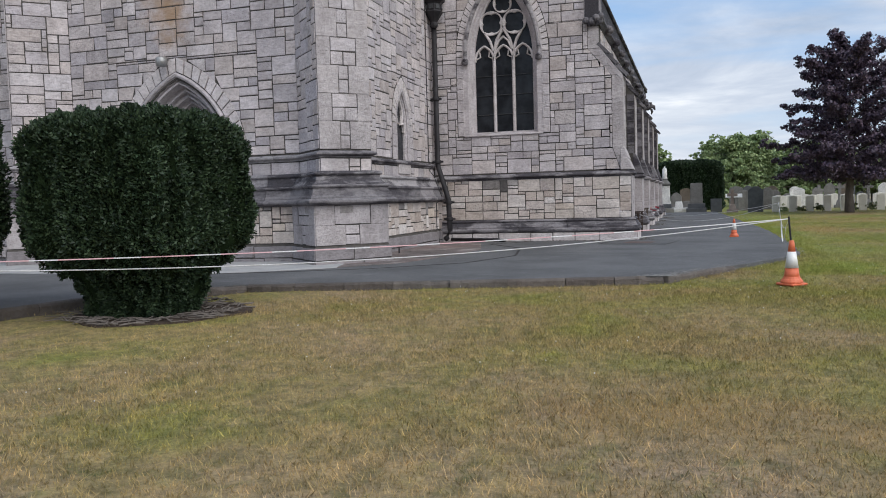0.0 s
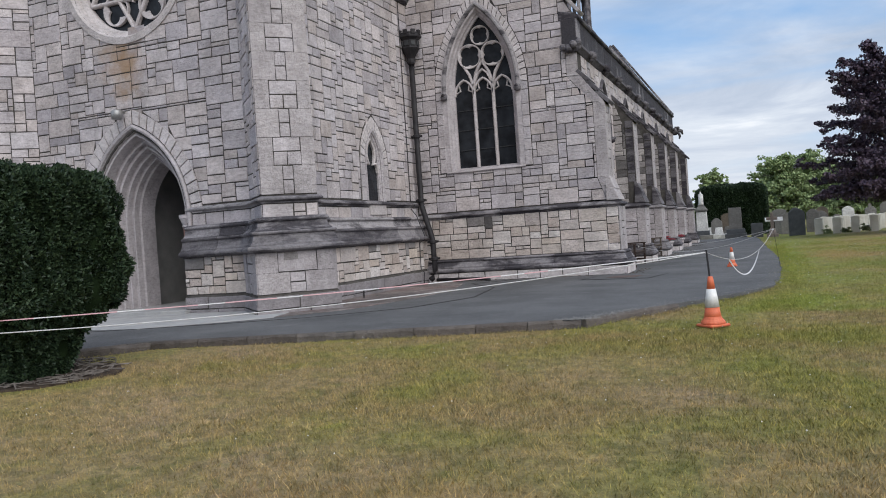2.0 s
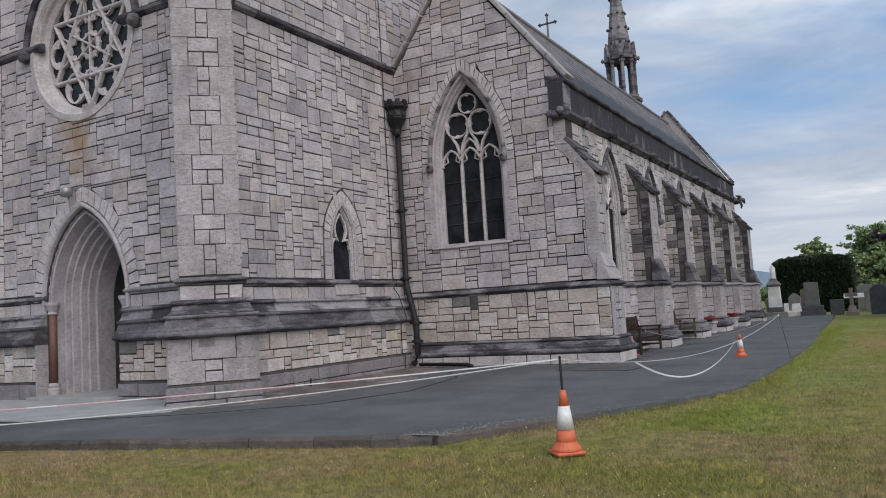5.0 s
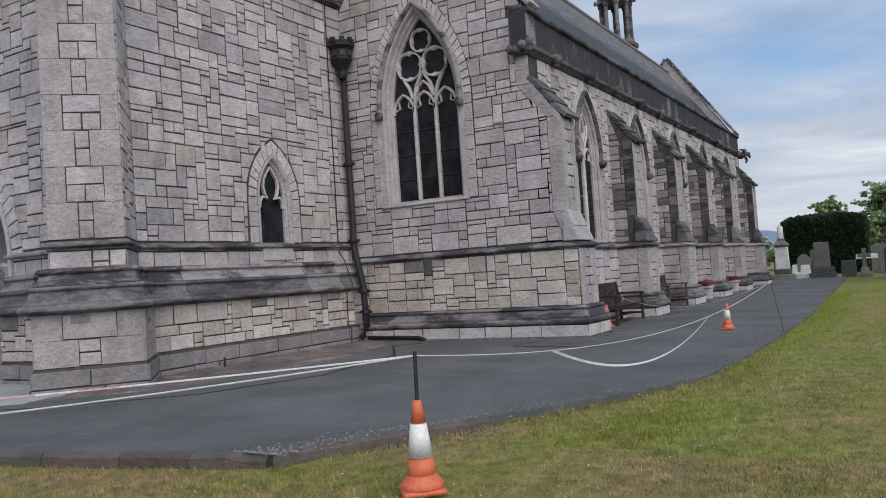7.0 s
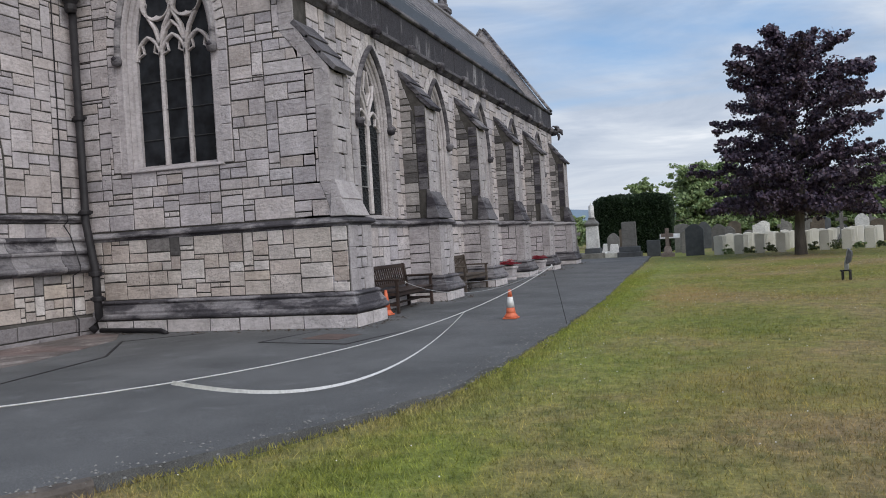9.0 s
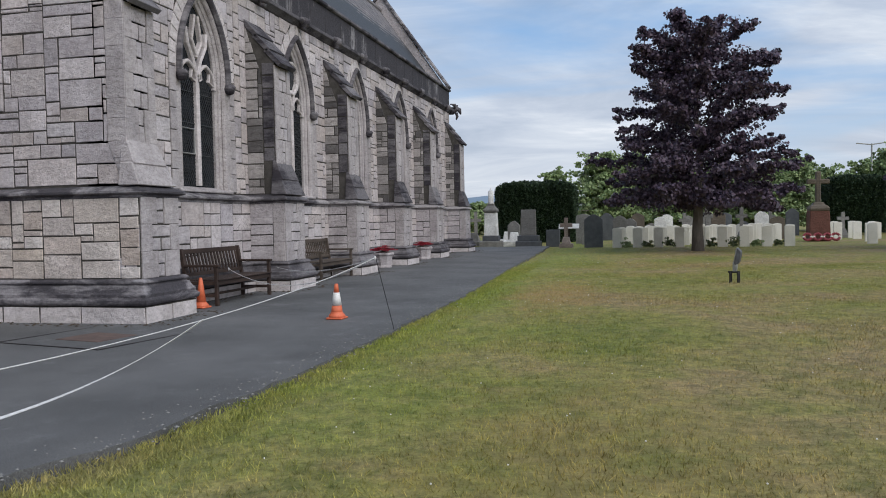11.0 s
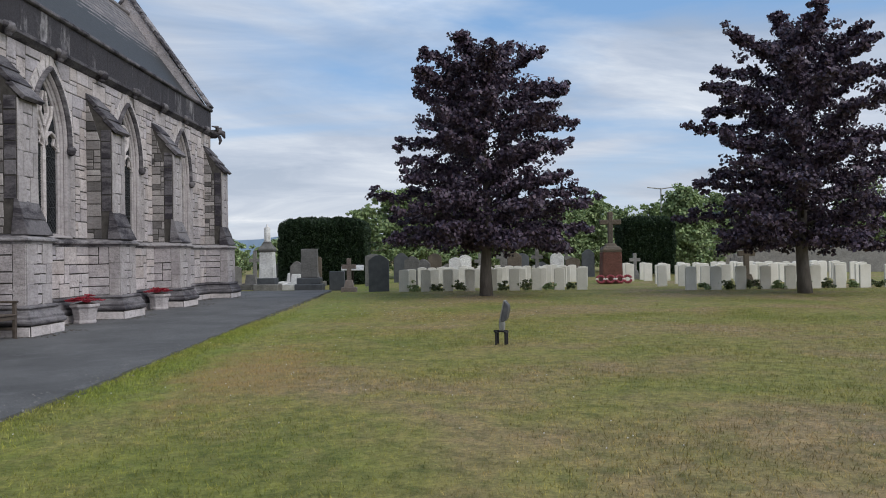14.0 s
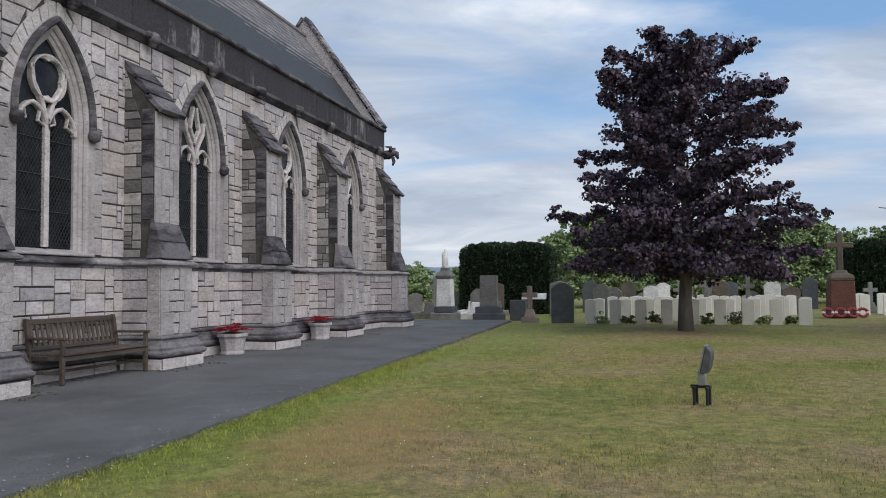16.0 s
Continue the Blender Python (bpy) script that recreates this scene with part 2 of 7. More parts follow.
def grass(name, blades=False):
    m = Mat(name, 0.75, spec=0.15)
    sep = m.n.new("ShaderNodeSeparateXYZ")
    m.l.new(m.pos, sep.inputs[0])
    # drier towards the open middle of the lawn
    straw = m.math("MINIMUM", m.math("MAXIMUM", m.math("MULTIPLY", m.math("SUBTRACT", 14.0, sep.outputs[1]), 0.12), 0.4), 1.0)
    dry = m.math("MULTIPLY", m.math("MAXIMUM", m.math("SUBTRACT", 9.0, sep.outputs[1]), 0.0), 0.02)
    far = m.math("MINIMUM", m.math("MULTIPLY", m.math("MAXIMUM", m.math("SUBTRACT", sep.outputs[1], 15.0), 0.0), 0.003), 0.045)
    big = m.math("SUBTRACT", m.math("ADD", m.noise(0.35, 5, 0.6, None, 0.3), dry), far)
    c = m.ramp(big, [(0.30, (0.150, 0.168, 0.046)), (0.43, (0.207, 0.198, 0.066)), (0.56, (0.245, 0.192, 0.102)), (0.70, (0.290, 0.220, 0.152))])
    # greener along the damp edge of the path
    edge = m.math("SUBTRACT", 1.0, m.math("MULTIPLY", m.math("ABSOLUTE", m.math("SUBTRACT", sep.outputs[0], 2.4)), 0.55))
    edge = m.math("MAXIMUM", m.math("MINIMUM", m.math("ADD", edge, m.math("MULTIPLY", m.math("SUBTRACT", m.noise(1.3, 4), 0.5), 1.6)), 1.0), 0.0)
    edge = m.math("MULTIPLY", edge, m.math("GREATER_THAN", sep.outputs[1], 13.0))
    c = m.mix(m.math("MULTIPLY", edge, 0.62), c, (0.17, 0.228, 0.046))
    c = m.mix(m.math("MULTIPLY", m.mask(m.noise(3.2, 6, 0.7), 0.5, 0.68), 0.34), c, (0.165, 0.195, 0.055))
    c = m.mix(m.math("MULTIPLY", m.mask(m.noise(4.2, 6, 0.74, None, 0.8), 0.57, 0.65), 0.5), c, (0.09, 0.12, 0.036))
    c = m.mix(m.math("MULTIPLY", m.mask(m.noise(2.4, 7, 0.76, (0.7, 1.5, 1), 0.6), 0.56, 0.66), m.math("MULTIPLY", straw, 0.6)), c, (0.35, 0.278, 0.156))
    c = m.mix(m.math("MULTIPLY", m.mask(m.noise(0.9, 7, 0.72, None, 0.8), 0.50, 0.60), m.math("MULTIPLY", straw, 0.6)), c, (0.305, 0.228, 0.122))
    c = m.mix(0.75, c, m.ramp(m.noise(26, 4, 0.7), [(0.25, (0.55, 0.53, 0.48)), (0.75, (1.48, 1.46, 1.4))]), "MULTIPLY")
    c = m.mix(0.75, c, m.ramp(m.noise(6, 6, 0.78), [(0.38, (0.55, 0.6, 0.54)), (0.5, (1.0, 1.0, 1.0)), (0.63, (1.5, 1.42, 1.3))]), "MULTIPLY")
    # a scorched patch in the open lawn and a ragged one by the path
    for px, py, rx, ry, k in ((3.7, 26.6, 1.3, 3.6, 0.75), (0.4, 5.0, 2.4, 0.9, 0.45), (4.8, 17.5, 1.6, 2.6, 0.3)):
        ex = m.math("POWER", m.math("MULTIPLY", m.math("SUBTRACT", sep.outputs[0], px), 1 / rx), 2.0)
        ey = m.math("POWER", m.math("MULTIPLY", m.math("SUBTRACT", sep.outputs[1], py), 1 / ry), 2.0)
        burnt = m.math("ADD", m.math("SUBTRACT", 0.75, m.math("ADD", ex, ey)), m.math("MULTIPLY", m.math("SUBTRACT", m.noise(1.9, 6, 0.7), 0.5), 2.6))
        c = m.mix(m.math("MULTIPLY", m.mask(burnt, 0.1, 0.9), k), c, (0.30, 0.198, 0.092))
    if blades:
        c = m.mix(0.6, c, m.ramp(m.geo.outputs["Random Per Island"], [(0.0, (1.05, 1.1, 0.88)), (0.6, (1.6, 1.55, 1.36)), (0.85, (2.05, 1.95, 1.65)), (1.0, (2.8, 2.5, 2.15))]), "MULTIPLY")
    m.colour(c)
    m.bump(m.noise(60, 4, 0.75), 0.6, 0.03)
    return m.m


M_GRASS, M_BLADE = grass("dry_lawn"), grass("grass_blades", True)
M_SOIL = plain("bare_soil", (0.04, 0.031, 0.026), (0.10, 0.075, 0.06), 9, 0.95, 0.1, 0.8, fine=50)


def broken_ground():
    """Old cement, stones and grit, reddish in places, worn through to pale patches."""
    m = Mat("reddish_broken_cement", 0.8, spec=0.35)
    c = m.ramp(m.noise(1.6, 7, 0.7, None, 0.8), [(0.32, (0.075, 0.066, 0.064)), (0.47, (0.135, 0.115, 0.108)), (0.58, (0.21, 0.178, 0.168)), (0.68, (0.36, 0.33, 0.315))])
    c = m.mix(m.math("MULTIPLY", m.mask(m.noise(0.8, 4), 0.5, 0.62), 0.35), c, (0.22, 0.12, 0.105))
    c = m.mix(0.6, c, m.ramp(m.noise(40, 4, 0.7), [(0.3, (0.5, 0.5, 0.5)), (0.7, (1.5, 1.5, 1.5))]), "MULTIPLY")
    return m.colour(c).bump(m.noise(22, 6, 0.75), 0.9, 0.03).m


M_GRAVEL = broken_ground()
M_CONCRETE = plain("pale_concrete", (0.30, 0.30, 0.30), (0.42, 0.41, 0.40), 2.5, 0.85, 0.2, 0.25)
M_WOOD = plain("weathered_teak", (0.02, 0.013, 0.011), (0.065, 0.043, 0.035), 6, 0.7, 0.3, 0.4, stretch=(1, 0.15, 1))
M_WOODPALE = plain("silvered_teak", (0.04, 0.031, 0.026), (0.125, 0.10, 0.082), 6, 0.75, 0.25, 0.4, stretch=(1, 0.15, 1))
M_ORANGE = plain("orange_plastic", (0.55, 0.11, 0.045), (0.68, 0.17, 0.08), 9, 0.5, 0.4, 0.1)
M_CONEWHITE = plain("reflective_white_sleeve", (0.62, 0.6, 0.57), (0.8, 0.79, 0.77), 9, 0.45, 0.4, 0.1)
M_ROPE = plain("white_rope", (0.5, 0.49, 0.49), (0.68, 0.67, 0.67), 30, 0.8, 0.2, 0.3)
M_TAPERED = plain("faded_red_tape", (0.50, 0.27, 0.29), (0.60, 0.38, 0.39), 20, 0.5, 0.4, 0.1)


def leafy(name, tones, rough=0.55):
    m = Mat(name, rough, spec=0.3)
    c = m.ramp(m.geo.outputs["Random Per Island"], [(i / (len(tones) - 1), t) for i, t in enumerate(tones)])
    c = m.mix(0.5, c, m.ramp(m.noise(1.2, 3), [(0.3, (0.65, 0.65, 0.65)), (0.7, (1.3, 1.3, 1.3))]), "MULTIPLY")
    m.colour(c)
    return m.m


M_YEW = leafy("yew_needles", [(0.008, 0.018, 0.010), (0.020, 0.038, 0.018), (0.046, 0.074, 0.034), (0.014, 0.028, 0.015)])
# near-black green: the shade inside a bush, put into the core's colour
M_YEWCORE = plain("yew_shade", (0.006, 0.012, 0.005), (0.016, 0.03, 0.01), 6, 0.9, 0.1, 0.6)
M_PURPLE = leafy("purple_maple_leaves", [(0.034, 0.027, 0.046), (0.062, 0.043, 0.066), (0.125, 0.086, 0.115), (0.048, 0.037, 0.061)], 0.45)
M_GREENLEAF = leafy("green_leaves", [(0.12, 0.18, 0.075), (0.215, 0.285, 0.12), (0.30, 0.36, 0.17)])
M_BARK = plain("grey_bark", (0.10, 0.085, 0.075), (0.2, 0.175, 0.155), 7, 0.9, 0.1, 0.7, stretch=(1, 1, 0.25))
M_HEADSTONE = plain("white_headstone", (0.63, 0.60, 0.53), (0.76, 0.73, 0.67), 1.5, 0.85, 0.2, 0.2)
M_GREYSTONE = stone("grey_lichened_stone", [(0.17, 0.165, 0.155), (0.25, 0.24, 0.225), (0.12, 0.118, 0.115)], 0.4)
M_SLATESTONE = plain("dark_slate", (0.06, 0.065, 0.072), (0.10, 0.105, 0.113), 4, 0.6, 0.35, 0.15)
M_WHITEMARBLE = stone("white_marble", [(0.70, 0.69, 0.67), (0.76, 0.75, 0.73)], 0.25, (0.14, 0.13, 0.12))
M_REDSAND = stone("red_sandstone", [(0.125, 0.055, 0.042), (0.165, 0.075, 0.056)], 0.4)
M_BROWNST = stone("brown_sandstone", [(0.11, 0.09, 0.068), (0.16, 0.13, 0.10)], 0.5)
M_RED = plain("red_petals", (0.32, 0.02, 0.04), (0.52, 0.06, 0.09), 30, 0.6, 0.3, 0.3)
M_WREATH = plain("faded_poppies", (0.20, 0.03, 0.045), (0.38, 0.10, 0.11), 22, 0.7, 0.2, 0.3)
M_FARWALL = stone("far_stone_wall", [(0.24, 0.225, 0.21), (0.33, 0.31, 0.285)], 0.3)
# blue of the hills is distance haze, painted into the base colour
M_HILL = plain("haze_painted_hill", (0.16, 0.22, 0.30), (0.22, 0.28, 0.34), 0.01, 1.0, 0.0, 0.0, fine=0.03)
M_LAMPMETAL = plain("dull_galvanised_metal", (0.25, 0.25, 0.25), (0.4, 0.4, 0.39), 9, 0.45, 0.5, 0.1, 0.6)
M_PINKGRANITE = plain("pink_granite_shaft", (0.125, 0.06, 0.048), (0.19, 0.095, 0.08), 20, 0.5, 0.4, 0.1)


# ---- mesh helpers ----
class MB:
    """Gathers vertices and faces for one mesh."""

    def __init__(self):
        self.v, self.f = [], []

    def add(self, verts, faces):
        o = len(self.v)
        self.v.extend(tuple(p) for p in verts)
        self.f.extend(tuple(i + o for i in f) for f in faces)
        return self

    def box(self, x0, x1, y0, y1, z0, z1, m=None):
        p = [(x, y, z) for z in (z0, z1) for x, y in ((x0, y0), (x1, y0), (x1, y1), (x0, y1))]
        if m is not None:
            p = [m @ Vector(q) for q in p]
        return self.add(p, [(3, 2, 1, 0), (4, 5, 6, 7), (0, 1, 5, 4), (1, 2, 6, 5), (2, 3, 7, 6), (3, 0, 4, 7)])

    def prism(self, low, high):
        """A closed solid between two loops of equally many points."""
        n = len(low)
        return self.add(list(low) + list(high), [tuple(reversed(range(n))), tuple(range(n, 2 * n))] + [(i, (i + 1) % n, (i + 1) % n + n, i + n) for i in range(n)])

    def loft(self, loops, closed=True, caps=False):
        n, o = len(loops[0]), len(self.v)
        for lp in loops:
            self.v.extend(tuple(p) for p in lp)
        for k in range(len(loops) - 1):
            for i in range(n if closed else n - 1):
                j = (i + 1) % n
                self.f.append((o + k * n + i, o + k * n + j, o + (k + 1) * n + j, o + (k + 1) * n + i))
        if caps:
            self.f.append(tuple(o + i for i in reversed(range(n))))
            self.f.append(tuple(o + (len(loops) - 1) * n + i for i in range(n)))
        return self

    def lathe(self, profile, n=16, at=(0, 0, 0), turn=0.0):
        """profile: (radius, z) from the bottom to the top."""
        loops = [[(at[0] + r * math.cos(turn + 2 * math.pi * i / n), at[1] + r * math.sin(turn + 2 * math.pi * i / n), at[2] + z) for i in range(n)] for r, z in profile]
        return self.loft(loops, True, True)

    def tube(self, pts, radius, n=6):
        pts = [Vector(p) for p in pts]
        rad = radius if isinstance(radius, (list, tuple)) else [radius] * len(pts)
        loops, side = [], Vector((0.31, 0.17, 0.93))
        for i, p in enumerate(pts):
            d = (pts[min(i + 1, len(pts) - 1)] - pts[max(i - 1, 0)]).normalized()
            a = d.cross(side)
            if a.length < 1e-3:
                a = d.cross(Vector((1, 0, 0)))
            a.normalize()
            b = d.cross(a)
            loops.append([p + rad[i] * (math.cos(2 * math.pi * k / n) * a + math.sin(2 * math.pi * k / n) * b) for k in range(n)])
        return self.loft(loops, True, True)

    def done(self, name, mat, parent=None, label="", bevel=0.0, smooth=False, segs=1):
        me = bpy.data.meshes.new(name)
        me.from_pydata(self.v, [], self.f)
        bm = bmesh.new()
        bm.from_mesh(me)
        bmesh.ops.remove_doubles(bm, verts=bm.verts, dist=1e-5)
        bmesh.ops.recalc_face_normals(bm, faces=bm.faces)
        if bevel:
            ed = [e for e in bm.edges if len(e.link_faces) == 2 and e.calc_face_angle(0) > 0.5]
            bmesh.ops.bevel(bm, geom=ed, offset=bevel, segments=segs, affect="EDGES", clamp_overlap=True)
        for f in bm.faces:
            f.smooth = smooth
        bm.to_mesh(me)
        bm.free()
        me.materials.append(mat)
        ob = new(name, me)
        if parent is not None:
            ob.parent = parent
        if label:
            ob["label"] = label
        return ob


def thing(name, at=(0, 0, 0), turn=0.0, label="", category="", group="", kind=""):
    """An Empty at a thing's base that holds its parts."""
    ob = new(name)
    ob.empty_display_size = 0.2
    ob.matrix_world = pose(*at, 0, 0, turn)
    return tagged(ob, label, category, group, kind)


def raw(name, verts, faces, mat, parent=None):
    me = bpy.data.meshes.new(name)
    me.from_pydata(verts, [], faces)
    me.materials.append(mat)
    ob = new(name, me)
    if parent is not None:
        ob.parent = parent
    return ob


def soup(name, verts, sizes, mat, parent=None):
    """A big mesh out of loose polygons of one size: verts as an array (n * size, 3)."""
    n = len(verts) // sizes
    me = bpy.data.meshes.new(name)
    me.vertices.add(n * sizes)
    me.vertices.foreach_set("co", np.ascontiguousarray(verts, dtype=np.float32).ravel())
    me.loops.add(n * sizes)
    me.loops.foreach_set("vertex_index", np.arange(n * sizes, dtype=np.int32))
    me.polygons.add(n)
    me.polygons.foreach_set("loop_start", np.arange(0, n * sizes, sizes, dtype=np.int32))
    me.update(calc_edges=True)
    me.validate()
    me.materials.append(mat)
    ob = new(name, me)
    if parent is not None:
        ob.parent = parent
    return ob


class Face:
    """An upright wall face: u runs along it, z up, d out of it."""

    def __init__(self, ox, oy, ux, uy, nx, ny):
        self.o, self.u, self.n = Vector((ox, oy, 0)), Vector((ux, uy, 0)), Vector((nx, ny, 0))

    def p(self, u, z, d=0.0):
        return self.o + self.u * u + self.n * d + Vector((0, 0, z))


class Arch:
    """A pointed opening: centre, half width, sill, springing, rise."""

    def __init__(self, c, half, z0, spring, rise):
        self.c, self.half, self.z0, self.s, self.h = c, half, z0, spring, rise
        self.R = (half * half + rise * rise) / (2 * half)

    def curve(self, o=0.0, n=9, drop=0.0):
        """The outline moved out by o, from the lower left over the apex to the lower right."""
        R, a = self.R + o, self.half
        end = math.acos(max(-1.0, min(1.0, (a - self.R) / R)))
        left = [(self.c - a - o, self.z0 - drop)]
        for i in range(n + 1):
            t = math.pi + (end - math.pi) * i / n
            left.append((self.c - a + self.R + R * math.cos(t), self.s + R * math.sin(t)))
        right = [(2 * self.c - x, z) for x, z in reversed(left[:-1])]
        return left + right

    def width(self, z, o=0.0):
        """Half width at height z of the outline moved out by o; 0 above the apex."""
        if z <= self.s:
            return self.half + o
        k = (self.R + o) ** 2 - (z - self.s) ** 2
        return max(0.0, self.half - self.R + math.sqrt(k)) if k > 0 else 0.0

    def apex(self, o=0.0):
        return self.s + math.sqrt(max(0.0, (self.R + o) ** 2 - (self.R - self.half) ** 2))


def arch_band(mb, face, arch, profile, n=9, drop=0.0):
    """A moulding along an arch. profile: (offset out of the opening, height out of the wall)."""
    loops = [[face.p(u, z, d) for u, z in arch.curve(o, n, drop)] for o, d in profile]
    return mb.loft(loops, False)


def bars(mb, face, pts, width, d0, d1, closed=False):
    """A bar of chamfered section that follows points (u, z) in the plane of a wall, between depths d0 and d1."""
    n = len(pts)
    P = [Vector(p) for p in pts]
    loops = []
    for i in range(n):
        a = P[(i - 1) % n] if closed or i else P[i]
        b = P[(i + 1) % n] if closed or i < n - 1 else P[i]
        t = (b - a).normalized()
        s = Vector((-t.y, t.x))
        w, c = width / 2, width * 0.32
        q = P[i]
        loops.append([face.p(*(q - s * w), d0), face.p(*(q - s * w), d1 - c), face.p(*(q - s * c * 0.5), d1), face.p(*(q + s * c * 0.5), d1), face.p(*(q + s * w), d1 - c), face.p(*(q + s * w), d0)])
    if closed:
        loops.append(loops[0])
    return mb.loft(loops, True, not closed)


def foil(mb, face, cu, cz, radius, lobes, d0, d1, turn=0.0, solid=True, k=0.5):
    """A ring of tracery with cusps between its lobes."""
    n = lobes * 10
    q = radius * k
    e = radius * 0.9 - q
    inner, outer = [], []
    for i in range(n):
        th = turn + 2 * math.pi * i / n
        ph = (i % 10) / 10 * 2 * math.pi / lobes
        ph = min(ph, 2 * math.pi / lobes - ph)
        s = q * q - (e * math.sin(ph)) ** 2
        r = e * math.cos(ph) + math.sqrt(max(s, 0.0))
        inner.append((cu + r * math.cos(th), cz + r * math.sin(th)))
        outer.append((cu + radius * math.cos(th), cz + radius * math.sin(th)))
    m = d1 - 0.03
    loops = [[face.p(u, z, d0) for u, z in outer], [face.p(u, z, d1) for u, z in outer], [face.p(cu + (u - cu) * 0.93, cz + (z - cz) * 0.93, d1) for u, z in outer], [face.p(u, z, m) for u, z in inner], [face.p(u, z, d0) for u, z in inner]]
    return mb.loft(loops, True)


def panel(name, face, outer, holes, thick, mat, parent=None):
    """A wall with openings that go through it."""
    bm = bmesh.new()
    edges = []
    for loop in [outer] + holes:
        vs = [bm.verts.new(face.p(u, z, 0)) for u, z in loop]
        edges += [bm.edges.new((vs[i], vs[(i + 1) % len(vs)])) for i in range(len(vs))]
    bmesh.ops.triangle_fill(bm, use_beauty=True, use_dissolve=False, edges=edges)
    geo = bmesh.ops.extrude_face_region(bm, geom=list(bm.faces))
    bmesh.ops.translate(bm, verts=[g for g in geo["geom"] if isinstance(g, bmesh.types.BMVert)], vec=-face.n * thick)
    bmesh.ops.recalc_face_normals(bm, faces=bm.faces)
    me = bpy.data.meshes.new(name)
    bm.to_mesh(me)
    bm.free()
    me.materials.append(mat)
    ob = new(name, me)
    if parent is not None:
        ob.parent = parent
    return ob


def offset_path(path, o):
    """A plan line moved to its right side by o, with mitred corners."""
    P = [Vector(p) for p in path]
    out = []
    for i, p in enumerate(P):
        dirs = []
        if i:
            dirs.append((p - P[i - 1]).normalized())
        if i < len(P) - 1:
            dirs.append((P[i + 1] - p).normalized())
        ns = [Vector((d.y, -d.x)) for d in dirs]
        s = ns[0] if len(ns) == 1 else (ns[0] + ns[1]) / max(0.25, 1 + ns[0].dot(ns[1]))
        out.append(p + s * o)
    return out


def sweep(mb, path, profile, caps=True):
    """A moulding along a plan line: profile of (out, z), closed at the back."""
    cols = [offset_path(path, o) for o, _ in profile]
    loops = [[(cols[k][i].x, cols[k][i].y, profile[k][1]) for k in range(len(profile))] for i in range(len(path))]
    return mb.loft(loops, True, caps)


def lengths(path, seed, lo=1.0, hi=1.9, gap=0.004):
    """Cuts a plan line into stones, with joints only on its long runs, clear of the corners."""
    rnd = random.Random(seed)
    out, run = [], [path[0]]
    for a, b in zip(path, path[1:]):
        L = math.hypot(b[0] - a[0], b[1] - a[1])
        at = lambda s: (a[0] + (b[0] - a[0]) * s / L, a[1] + (b[1] - a[1]) * s / L)
        s = rnd.uniform(0.6, 1.2)
        while s < L - 0.6:
            run.append(at(s - gap))
            out.append(run)
            run = [at(s + gap)]
            s += rnd.uniform(lo, hi)
        run.append(b)
    return out + [run]


def moulding(name, path, profile, mat, parent, label, seed):
    for k, p in enumerate(lengths(path, seed)):
        sweep(MB(), p, profile).done(name, mat, parent, label, 0.005)


